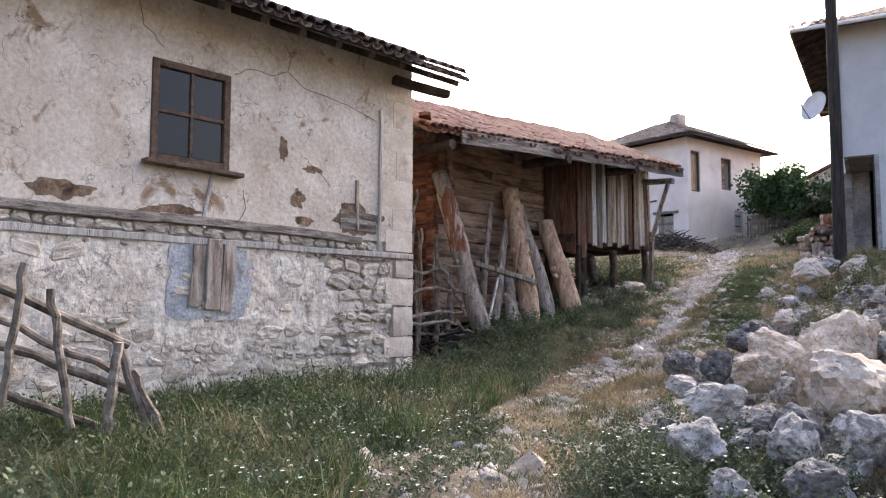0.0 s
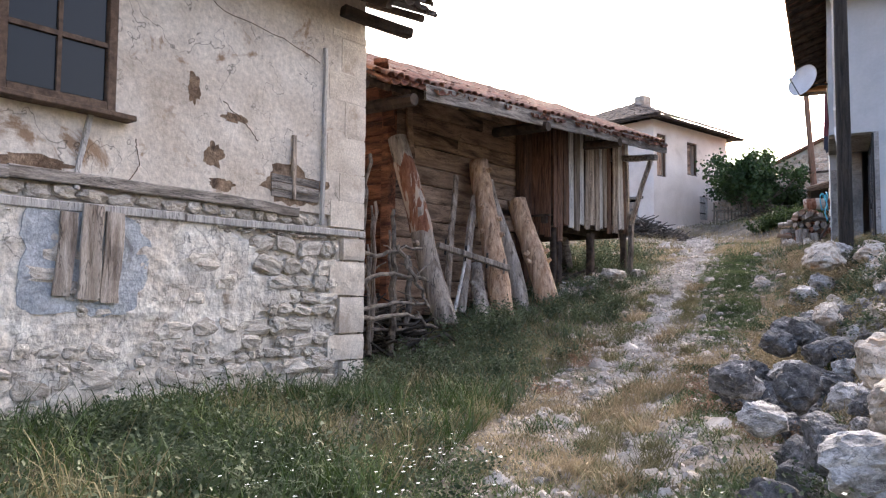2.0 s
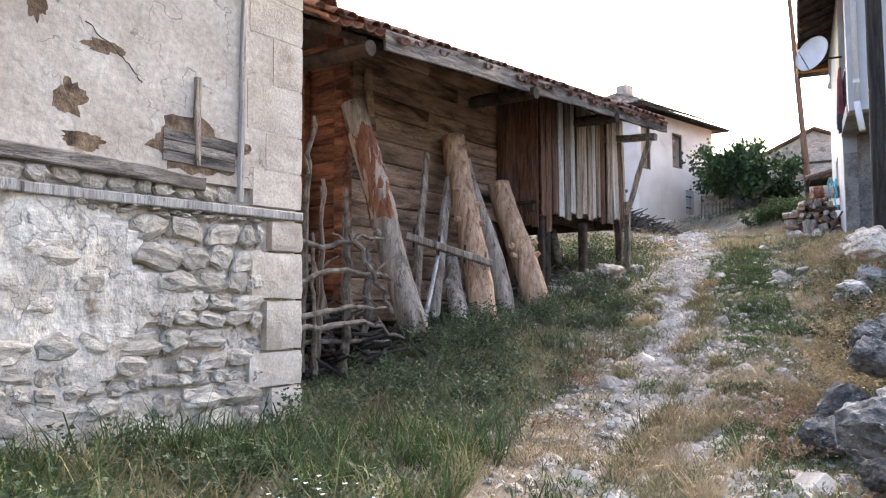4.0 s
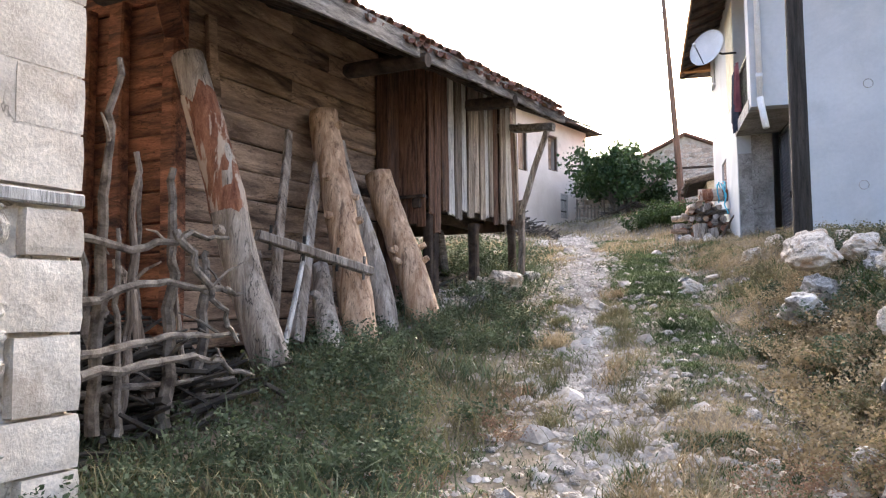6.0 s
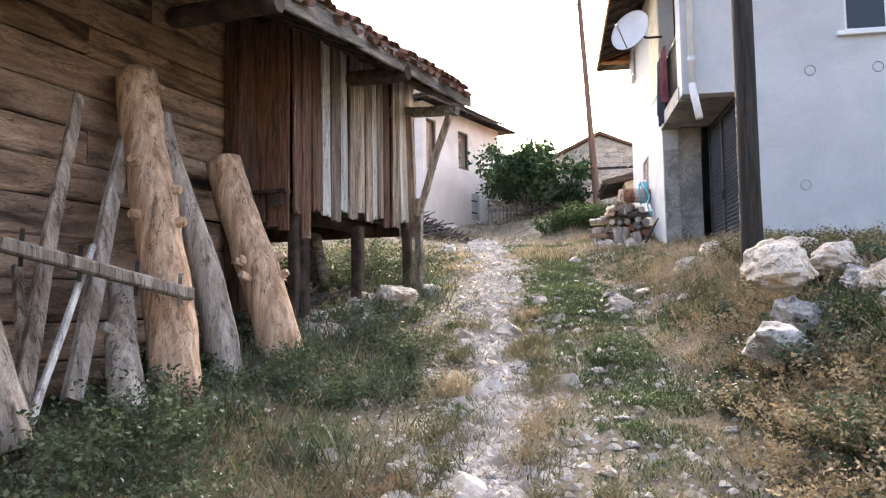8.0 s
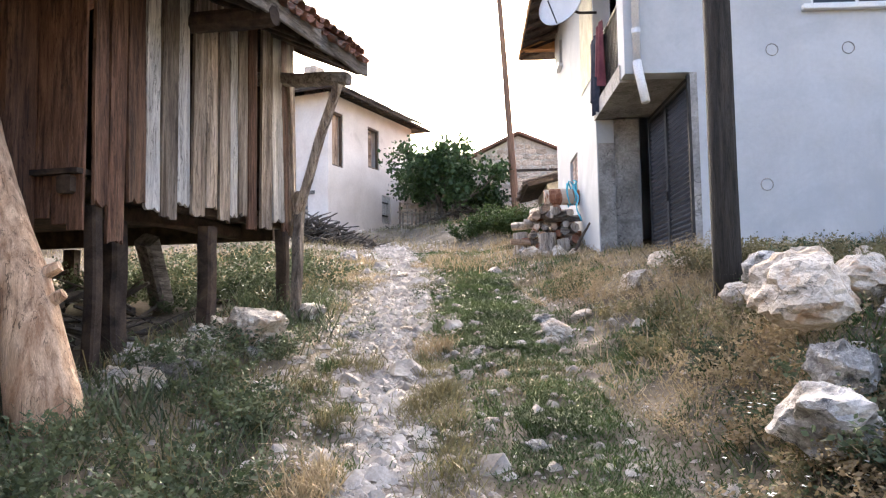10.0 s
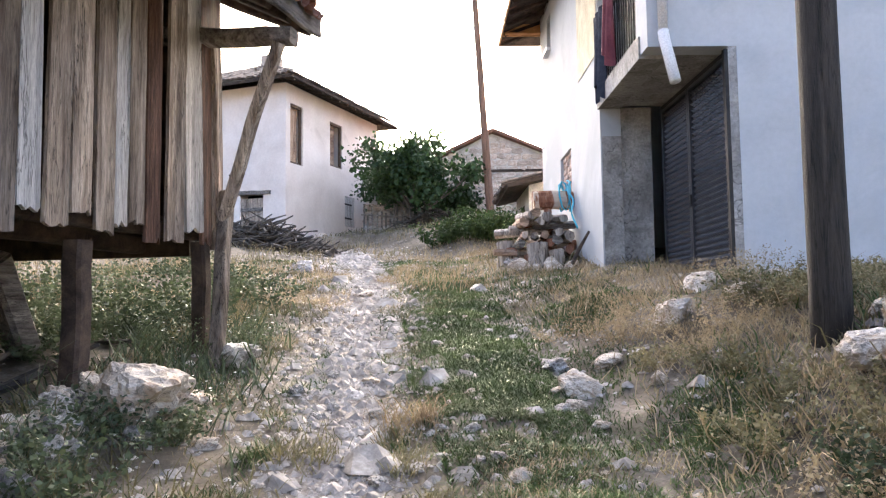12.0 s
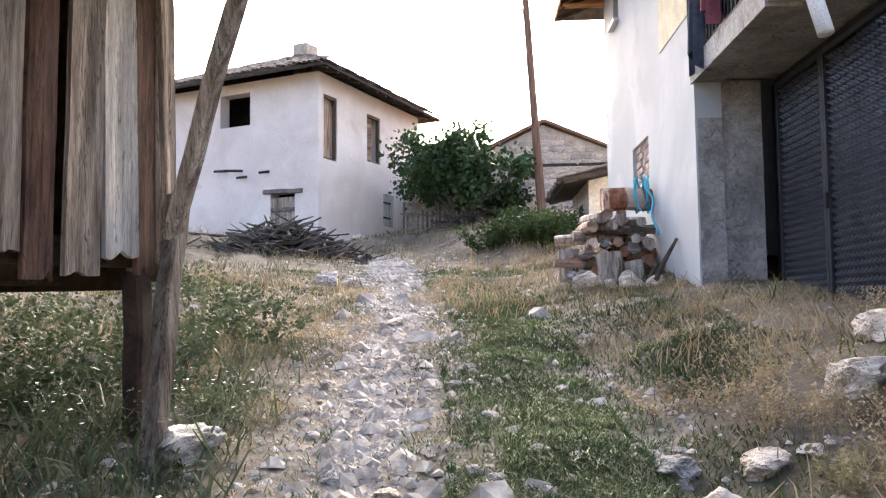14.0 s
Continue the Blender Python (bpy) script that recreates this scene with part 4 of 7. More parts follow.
    tile_roof(b, "roof_tiles", TILE_MESH, a + Vector((0.05, -0.06, 0.06)), along, up, 49, 9, 3, TILE, "weathered red barrel tiles", seed=5, jitter=0.03)
    return b


barn()


# logs and timber leaning on the barn
def wall_log(name, top, bottom, r0, r1, material, label, category="log", knots=3, seed=1, bend=0.03, sides=18, bark=None):
    """A tapered log from its top (s, n, z) to its foot, r1 thick at the foot, with branch stubs."""
    rnd = random.Random(seed)
    a, c = sn(*bottom), sn(*top)
    c2 = a + (c - a)
    pts, rad = [], []
    n = 22
    for i in range(n + 1):
        f = i / n
        off = Vector((noise.noise((seed, f * 1.7, 0)), noise.noise((seed, f * 1.7, 5)), 0)) * bend * 2
        pts.append(a.lerp(c2, f) + off - a)
        rad.append((r1 + (r0 - r1) * f) * (1 + 0.07 * noise.noise((seed * 3, f * 7, 1))))
    ob = thing(name, label, category, *a)
    bm = bmesh.new()
    tube(bm, pts, rad, sides, 0.08, seed)
    part("trunk", bm, material, ob, smooth=True)
    if bark:
        i0, i1 = int(bark[0] * n), int(bark[1] * n)
        sleeve = bmesh.new()
        rings = tube(sleeve, pts[i0:i1 + 1], [r * (1.05 + 0.02 * noise.noise((i, seed, 3))) for i, r in enumerate(rad[i0:i1 + 1])], sides, 0.1, seed + 2)
        for ring, sgn in ((rings[0], -1), (rings[-1], 1)):
            for j, v in enumerate(ring):
                v.co += (c2 - a).normalized() * 0.22 * noise.noise((j * 0.5, sgn, seed))
        part("bark", sleeve, WOOD_BARK, ob, "patch of red-brown bark")
    for k in range(knots):
        f = rnd.uniform(0.3, 0.93)
        i = int(f * n)
        ang = rnd.uniform(-0.2, 1.3) * math.pi
        d = Vector((math.cos(ang) * 0.7, math.sin(ang) * 0.3 - 0.5, rnd.uniform(-0.1, 0.5))).normalized()
        bm = bmesh.new()
        p = pts[i]
        tube(bm, [p + d * rad[i] * 0.5, p + d * (rad[i] + 0.05), p + d * (rad[i] + rnd.uniform(0.06, 0.12))], [0.055, 0.045, 0.036], 8, 0.2, k + seed)
        part("branch_stub", bm, material, ob)
    return ob


wall_log("leaning_log", (9.42, -9.22, 4.36), (9.75, -8.42, 1.3), 0.155, 0.19, WOOD_LOGGREY, "long grey log with patches of red-brown bark against the barn", knots=1, seed=3, bend=0.07, bark=(0.5, 0.9))
wall_log("leaning_log", (11.75, -9.25, 4.30), (11.3, -8.42, 1.35), 0.185, 0.212, WOOD_LOG, "thick peeled pine log with knots leaning on the barn", knots=6, seed=7)
wall_log("leaning_log", (12.12, -9.25, 4.0), (12.2, -8.6, 1.45), 0.10, 0.17, WOOD_LOGGREY, "grey forked log leaning on the barn wall", knots=3, seed=11, bend=0.05)
wall_log("leaning_log", (12.98, -9.2, 3.70), (12.85, -8.42, 1.6), 0.185, 0.225, WOOD_LOG, "thick peeled log with branch stubs leaning on the barn", knots=5, seed=14, bend=0.03)
wall_log("leaning_log", (11.25, -9.0, 2.35), (10.85, -8.5, 1.35), 0.10, 0.15, WOOD_LOGGREY, "short grey log propped behind the others", knots=1, seed=17)


def wall_plank(top, bottom, w, d, material, label, name="leaning_plank", taper=0.8):
    a, c = sn(*bottom), sn(*top)
    ob = thing(name, label, "plank", *a)
    part("timber", beam((0, 0, 0), c - a, w, d, random.Random(int(w * 1000)), 0.03, 10, taper, roll=40), material, ob)
    return ob


wall_plank((11.15, -9.35, 3.97), (10.1, -8.75, 1.4), 0.14, 0.07, WOOD_BOARD, "split grey timber leaning against the barn wall", taper=0.7)
wall_plank((11.54, -9.2, 3.62), (10.6, -8.8, 1.5), 0.15, 0.09, WOOD_LOGGREY, "rough split plank leaning against the barn wall", taper=0.9)
wall_plank((10.75, -8.75, 2.65), (9.95, -8.45, 1.45), 0.05, 0.05, WOOD_PALE, "thin pale stick leaning against the timber")
wall_plank((10.55, -9.3, 2.5), (10.3, -8.9, 1.4), 0.09, 0.06, WOOD_BOARD, "short grey plank leaning against the barn")


def harrow():
    a, c = sn(10.02, -8.85, 2.62), sn(11.3, -8.3, 2.27)
    ob = thing("wooden_yoke", "old grey wooden yoke with iron pegs lying across the logs", "yoke", *a)
    d = c - a
    part("beam", beam((0, 0, 0), d, 0.10, 0.13, random.Random(2), 0.012, 8), WOOD_LOGGREY, ob)
    for f in (0.1, 0.38, 0.68, 0.93):
        p = d * f
        part("peg", beam(p + Vector((0, 0, -0.12)), p + Vector((0.01, -0.03, 0.14)), 0.03, 0.03, random.Random(3), 0.004, 3), IRON if f < 0.9 else WOOD_GREY, ob)
    return ob


harrow()


def branch(name, pts, r, label, category="branch", seed=1, material=None, twigs=0):
    w = [sn(*p) for p in pts]
    o = w[0].copy()
    ob = thing(name, label, category, *o)
    n = 16
    q = [p - o + Vector((noise.noise((seed, i * 0.5, 0)), noise.noise((seed, i * 0.5, 4)), noise.noise((seed, i * 0.5, 8)))) * 0.05 for i, p in enumerate(lerp_points(w, n))]
    bm = bmesh.new()
    tube(bm, q, [r * (1 - 0.5 * i / n) * (1 + 0.15 * noise.noise((seed, i, 2))) for i in range(n + 1)], 7, 0.2, seed)
    part("stem", bm, material or WOOD_STICK, ob)
    rnd = random.Random(seed)
    for k in range(twigs):
        i = rnd.randint(4, n - 1)
        d = Vector((rnd.uniform(-1, 1), rnd.uniform(-1, 1), rnd.uniform(0, 1))).normalized() * rnd.uniform(0.15, 0.4)
        bm = bmesh.new()
        tube(bm, [q[i], q[i] + d * 0.5 + Vector((0, 0, 0.03)), q[i] + d], [r * 0.4, r * 0.3, r * 0.15], 5, 0.1, k)
        part("twig", bm, material or WOOD_STICK, ob)
    return ob


# brushwood fence between the house and the barn
rnd = random.Random(21)
FENCE = "brushwood fence beside the barn"
branch("fence_stake", [(7.65, -8.3, 1.0), (7.7, -8.3, 2.7), (7.82, -8.3, 3.75)], 0.05, "tall grey forked stake in a brushwood fence", "stake", 1, twigs=2)
for i, (s, z, ds, n) in enumerate(((8.0, 2.5, 0.15, -8.4), (8.25, 3.15, 0.3, -8.5), (8.55, 3.05, 0.25, -8.4), (8.8, 2.6, -0.1, -8.7), (7.9, 2.9, -0.2, -8.8), (8.4, 2.3, -0.25, -8.9), (9.0, 2.8, 0.1, -8.9), (7.4, 2.3, 0.2, -8.8), (9.15, 2.4, 0.3, -8.6), (8.1, 2.0, 0.0, -9.2), (8.7, 2.2, 0.2, -9.4), (7.6, 2.1, -0.2, -9.3), (8.9, 3.2, 0.2, -9.2), (8.2, 3.0, 0.4, -9.5), (8.5, 2.7, -0.3, -9.9), (7.8, 2.8, 0.1, -10.0))):
    tagged(branch("fence_stake", [(s - ds, n + 0.1, 0.95), (s - ds * 0.4, n, 1.6 + 0.2 * (i % 3)), (s, n - 0.1, z)], 0.035 + 0.012 * (i % 3), "crooked grey stake in a brushwood fence", "stake", 30 + i, WOOD_BOARD if i % 2 else WOOD_STICK, twigs=i % 3), group=FENCE)
for i, pts in enumerate((((6.9, -8.15, 2.4), (7.95, -8.2, 2.33), (8.45, -8.2, 2.47), (9.1, -8.4, 2.5)), ((6.95, -8.1, 1.85), (7.98, -8.15, 2.08), (8.75, -8.2, 2.05), (9.05, -8.2, 2.0)), ((6.9, -8.1, 1.5), (8.13, -8.1, 1.68), (8.95, -8.15, 1.65)), ((7.3, -8.0, 1.45), (8.35, -8.05, 1.52), (9.1, -8.1, 1.3)), ((8.3, -8.2, 2.5), (8.6, -8.1, 2.0), (8.85, -8.05, 1.6)), ((7.0, -8.5, 1.2), (8.0, -8.4, 1.3), (9.3, -8.5, 1.25)))):
    branch("fence_rail", pts, 0.036, "crooked peeled branch woven through a brushwood fence", "branch", 60 + i, WOOD_STICK, twigs=2)


branch("fallen_pole", [(14.4, -10.3, 2.5), (15.2, -10.2, 2.5), (16.0, -10.1, 2.55)], 0.04, "thin pale pole lying under the barn", "pole", 71, WOOD_PALE)


# pole fence at the foot of the old house
def pole_fence():
    ob = thing("stair_railing", "leaning rail fence of grey poles over a sunken entrance", "fence", -2.9, 4.2, 0.5)
    o = Vector((-2.9, 4.2, 0.5))

    def rail(a, c, r, seed, name):
        bm = bmesh.new()
        q = [p - o + Vector((noise.noise((seed, i * 0.6, 0)), noise.noise((seed, i * 0.6, 4)), noise.noise((seed, i * 0.6, 8)))) * 0.025 for i, p in enumerate(lerp_points([a, c], 10))]
        tube(bm, q, [r * (1 + 0.12 * noise.noise((seed, i, 2))) for i in range(11)], 8, 0.15, seed)
        part(name, bm, WOOD_STICK, ob)
    for i, (a, c, r) in enumerate((((-4.1, 3.6, 2.30), (-2.62, 4.7, 1.42), 0.035), ((-4.1, 3.6, 2.10), (-2.7, 4.7, 1.20), 0.03), ((-4.0, 3.6, 1.80), (-2.6, 4.75, 1.06), 0.035), ((-3.9, 3.6, 1.5), (-2.75, 4.7, 0.75), 0.035))):
        rail(Vector(a), Vector(c), r, 80 + i, "rail")
    for i, (a, c, r) in enumerate((((-3.16, 3.85, 1.05), (-3.05, 3.85, 2.02), 0.03), ((-2.84, 4.2, 0.85), (-2.98, 4.1, 1.85), 0.03), ((-2.72, 4.55, 0.75), (-2.66, 4.6, 1.45), 0.04), ((-2.30, 4.7, 0.62), (-2.62, 4.78, 1.2), 0.05), ((-2.38, 4.66, 0.6), (-2.78, 4.8, 1.55), 0.035), ((-3.3, 4.0, 0.6), (-2.4, 4.75, 0.62), 0.05))):
        rail(Vector(a), Vector(c), r, 90 + i, "post")
    return ob


pole_fence()


# grey house with the garage: local x runs along its front, y along its lane side
def grey_house():
    K = (10.72, 17.13, 2.4)
    h = thing("grey_house", "two-storey house in grey cement render with a steel garage door", "house", *K, -34)
    Z0 = 2.4
    W, D = 9.0, 8.5
    zs, zt = 5.61 - Z0, 9.0 - Z0
    # front wall right of the garage, and the upper front with a window
    part("wall", place(wall_with_holes(W - 1.0, zs, 0.3, []), 1.0, 0, 0), RENDER, h)
    bm = wall_with_holes(W, zt - zs, 0.3, [(2.62, 4.0, 6.52 - Z0 - zs, 7.9 - Z0 - zs)])
    part("wall", place(bm, 0, 0, zs), RENDER, h)
    part("wall", boxed(1.0, W, 0.002, 0.3, -1.2, 0.0), CONCRETE, h, "concrete footing")
    # lane side: ground floor behind the pillar, with a bricked-up window
    hole = (2.4, 3.55, 4.58 - Z0, 5.5 - Z0)
    bm = wall_with_holes(D - 2.55, zs + 0.6, 0.3, [(hole[0], hole[1], hole[2] + 0.6, hole[3] + 0.6)])
    place(bm, 0, 0, -0.6)
    bmesh.ops.transform(bm, matrix=pose(0, D, 0, 0, 0, -90), verts=bm.verts)
    part("wall", bm, RENDER, h, "grey render with a rough edge beside the pillar")
    br = D - hole[1], D - hole[0]
    for k in range(8):
        z = hole[2] + k * (hole[3] - hole[2]) / 8
        for j in range(6):
            a = br[0] + j * 0.2 + (0.1 if k % 2 else 0) * (1 if j else 0)
            e = min(br[0] + (j + 1) * 0.2 + (0.1 if k % 2 else 0), br[1])
            if e - a > 0.03:
                part("brick", boxed(0.03 + 0.012 * ((k * 3 + j) % 3), 0.2, a + 0.008, e - 0.008, z + 0.008, z + (hole[3] - hole[2]) / 8 - 0.006, bevel=0.01), BRICK, h)
    part("mortar_bed", boxed(0.06, 0.18, br[0], br[1], hole[2], hole[3]), MORTAR, h)
    # upper lane side beyond the balcony
    hole2 = (1.0, 1.5, 8.02 - Z0 - zs, 8.75 - Z0 - zs)
    bm = wall_with_holes(D - 2.55, zt - zs, 0.3, [hole2])
    bmesh.ops.transform(bm, matrix=pose(0, D, zs, 0, 0, -90), verts=bm.verts)
    part("wall", bm, RENDER, h)
    part("small_window_sill", boxed(-0.1, 0.02, D - 1.55, D - 0.95, 7.95 - Z0, 8.01 - Z0), PVC, h)
    part("pane", boxed(0.12, 0.13, D - 1.5, D - 1.0, 8.02 - Z0, 8.75 - Z0), GLASS, h)
    part("bare_block_patch", boxed(-0.012, 0.0, 2.62, 4.1, 6.42 - Z0, 8.7 - Z0), FOAM, h, "patch of yellowish unrendered blockwork")
    # back and far walls
    part("wall", boxed(0.3, W, D - 0.3, D, -0.6, zt), RENDER, h)
    part("wall", boxed(W - 0.3, W, 0.3, D - 0.3, -0.6, zt), RENDER, h)
    # concrete pillar and garage
    bm = boxed(0.02, 0.74, 2.56, 2.95, -0.5, zs - 0.03)
    bmesh.ops.subdivide_edges(bm, edges=bm.edges, cuts=6, use_grid_fill=True)
    for v in bm.verts:
        v.co += Vector((0.012 * noise.noise(v.co * 5), 0.012 * noise.noise(v.co * 5 + Vector((9, 0, 0))), 0))
    part("pillar", bm, CONCRETE, h, "rough unrendered concrete pillar")
    part("pillar_face", boxed(0.02, 0.30, 2.535, 2.56, -0.3, zs - 0.45), CONCRETE, h)
    part("garage_jamb", boxed(0.9, 0.998, 0.0, 0.08, -0.4, zs - 0.002), CONCRETE, h)
    g = new("garage_door")
    g.parent = h
    g.matrix_local = pose(0.88, 0.08, 0.62)
    tagged(g, "dark grey double garage door of embossed steel")
    gh = zs - 0.62 - 0.09
    for k, (a, e) in enumerate(((0.0, 1.28), (1.29, 2.45))):
        leaf = new("door_leaf")
        leaf.parent = g
        leaf.matrix_local = pose(0, 0, 0)
        bm = bmesh.new()
        for r in ((a, a + 0.05, 0, gh), (e - 0.05, e, 0, gh)):
            box(bm, 0, 0.05, r[0], r[1], r[2], r[3], 0.004)
        for r in ((0, 0.05), (gh - 0.05, gh)):
            box(bm, 0, 0.05, a + 0.05, e - 0.05, r[0], r[1], 0.004)
        part("leaf_frame", bm, STEEL, leaf)
        bm = bmesh.new()
        ny, nz = int((e - a - 0.1) / 0.075), int((gh - 0.1) / 0.075)
        grid = {}
        for i in range(ny * 2 + 1):
            for j in range(nz * 2 + 1):
                px = 0.0 if (i % 2 and j % 2) else 0.045
                grid[i, j] = bm.verts.new((0.006 + px, a + 0.05 + (e - a - 0.1) * i / (ny * 2), 0.05 + (gh - 0.1) * j / (nz * 2)))
        for i in range(ny * 2):
            for j in range(nz * 2):
                bm.faces.new((grid[i, j], grid[i + 1, j], grid[i + 1, j + 1], grid[i, j + 1]))
        part("embossed_sheet", bm, STEEL, leaf)
    part("door_handle", boxed(-0.03, 0.0, 1.22, 1.26, 0.95, 1.1, bevel=0.004), IRON, g)
    part("garage_frame", boxed(0.89, 0.98, 0.08, 2.56, zs - 0.088, zs - 0.03), IRON, h)
    part("garage_frame", boxed(0.86, 0.9, 0.0, 0.078, 0.3, zs - 0.03), IRON, h)
    # black sheet painting the unlit garage inside
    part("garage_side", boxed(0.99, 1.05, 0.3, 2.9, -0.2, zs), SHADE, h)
    # floor slab over the garage and balcony
    part("balcony_slab", boxed(0.0, W - 0.3, 0.3, 2.6, zs + 0.0, zs + 0.2), CONCRETE, h)
    part("balcony_slab", boxed(-0.02, 0.3, 0.3, 2.62, zs - 0.04, zs + 0.22), CONCRETE, h, "raw concrete slab edge")
    part("balcony_back", boxed(1.3, 1.5, 0.3, 2.55, zs + 0.2, zt), RENDER, h)
    part("balcony_pier", boxed(0.0, 0.28, 0.3, 0.45, zs + 0.2, zt), RENDER, h)
    rail = new("railing")
    rail.parent = h
    rail.matrix_local = pose(0.05, 0.45, zs + 0.2)
    tagged(rail, "dark iron balcony railing")
    part("rail", boxed(-0.02, 0.02, 0, 2.1, 1.0, 1.04), IRON, rail)
    part("rail", boxed(-0.015, 0.015, 0, 2.1, 0.08, 0.11), IRON, rail)
    for k in range(18):
        y = 0.05 + k * 0.118
        part("baluster", boxed(-0.009, 0.009, y - 0.009, y + 0.009, 0.11, 1.0), IRON, rail)
    # front window
    window_unit(h, "window", 2.63, 3.99, 6.53 - Z0, 7.89 - Z0, 0.08, PVC, 0.06, 1, 0, False)
    part("window_sill", boxed(2.48, 4.12, -0.09, 0.12, 6.44 - Z0, 6.52 - Z0, bevel=0.01), PVC, h, "white stone window sill")
    part("curtain", boxed(2.7, 3.95, 0.2, 0.21, 6.55 - Z0, 7.88 - Z0), CURTAIN, h)
    # form-tie rings
    for x, z in ((2.05, 5.9), (3.1, 5.9), (1.9, 4.0), (4.3, 5.9)):
        bm = bmesh.new()
        tube(bm, [(x + 0.085 * math.cos(a * math.pi / 6), -0.002, z - Z0 + 0.085 * math.sin(a * math.pi / 6)) for a in range(13)], [0.008] * 13, 5, cap=False)
        part("form_ring", bm, CONCRETE, h)
    # roof: boarding, rafters, gutter edge, tiles
    ez = 9.0 - Z0
    part("ceiling_slab", boxed(0, W, 0, D, zt, zt + 0.12), CONCRETE, h)
    slab = bmesh.new()
    ov = 0.85
    x0, x1, ya, yb = -ov, W + ov, -0.55, D + ov
    mx, my0, my1 = W / 2, W / 2 - 0.3, D - W / 2 + 1.2
    pts = [(x0, ya, ez - 0.15), (x1, ya, ez - 0.15), (x1, yb, ez - 0.15), (x0, yb, ez - 0.15), (mx, my0, ez + 2.1), (mx, my1, ez + 2.1)]
    lo = [slab.verts.new(p) for p in pts]
    hi = [slab.verts.new((p[0], p[1], p[2] + 0.08)) for p in pts]
    for f in ((0, 1, 4), (1, 2, 5, 4), (2, 3, 5), (3, 0, 4, 5)):
        slab.faces.new([hi[i] for i in f])
        slab.faces.new([lo[i] for i in f[::-1]])
    for i in range(4):
        slab.faces.new((lo[i], lo[(i + 1) % 4], hi[(i + 1) % 4], hi[i]))
    part("roof", slab, WOOD_DARK, h, "dark boarded roof with wide eaves")
    for i in range(16):
        y = -0.4 + i * (D + 1.0) / 15
        part("rafter", beam((-ov + 0.04, y, ez - 0.2), (0.1, y, ez + 0.12), 0.07, 0.09, cuts=2), WOOD_DARK, h)
    part("eave_end_board", boxed(-ov, 0.2, D + ov - 0.9, D + ov - 0.86, ez - 0.22, ez + 0.05), PINE, h, "fresh orange pine board")
    part("soffit_board", boxed(-ov + 0.05, -0.01, D - 0.2, D + ov - 0.92, ez - 0.21, ez - 0.18), PINE, h, "fresh orange pine board")
    part("gutter", beam((-ov, -0.62, ez - 0.1), (W + ov, -0.62, ez - 0.1), 0.1, 0.1, cuts=2, bev=0.3), PVC, h, "pale metal gutter")
    part("fascia", boxed(-ov - 0.03, -ov, -0.55, D + ov, ez - 0.2, ez - 0.03), PINE, h)
    for face, (c, al, upv, n1, n2) in enumerate((((-ov, ya, ez - 0.06), (1, 0, 0), (0, my0 - ya, 2.25), int((W + 2 * ov) / 0.24), 2), ((-ov, yb, ez - 0.06), (0, -1, 0), (mx + ov, 0, 2.25), int((D + 1.3) / 0.24), 2))):
        tile_roof(h, "roof_tiles", TILE_MESH, c, al, upv, n1, n2, 1, TILE, "red roof tiles along the eaves", step=0.24, seed=40 + face)
    return h


grey_house()


def local_thing(name, label, category, lx, ly, z, rz=0):
    """A thing placed in the grey house's frame."""
    m = pose(10.72, 17.13, 0, 0, 0, -34) @ Vector((lx, ly, z))
    return thing(name, label, category, *m, rz - 34)


def drain_pipe():
    ob = local_thing("drain_pipe", "white plastic downpipe hanging from the eaves", "pipe", 0.13, -0.1, 5.2)
    bm = bmesh.new()
    tube(bm, [(0.0, -0.3, 3.7), (0.0, -0.1, 3.55), (0.02, 0.0, 3.4), (0.02, 0.0, 0.45)], [0.055] * 4, 12)
    part("pipe", bm, PVC, ob, smooth=True)
    bm = bmesh.new()
    rings = tube(bm, [(0.02, 0.0, 0.55), (0.03, -0.03, 0.42), (0.085, -0.17, -0.07)], [0.062, 0.062, 0.062], 14, cap=False)
    inner = tube(bm, [(0.085, -0.17, -0.07), (0.077, -0.15, 0.0)], [0.054, 0.054], 14, cap=False)
    for j in range(14):
        bm.faces.new((rings[-1][j], rings[-1][(j + 1) % 14], inner[0][(j + 1) % 14], inner[0][j]))
    part("elbow", bm, PVC, ob, "open lower bend", smooth=True)
    bm = bmesh.new()
    tube(bm, [(0.02, 0, 0.95), (0.02, 0, 1.02)], [0.064, 0.064], 14)
    part("collar", bm, PVC, ob)


drain_pipe()


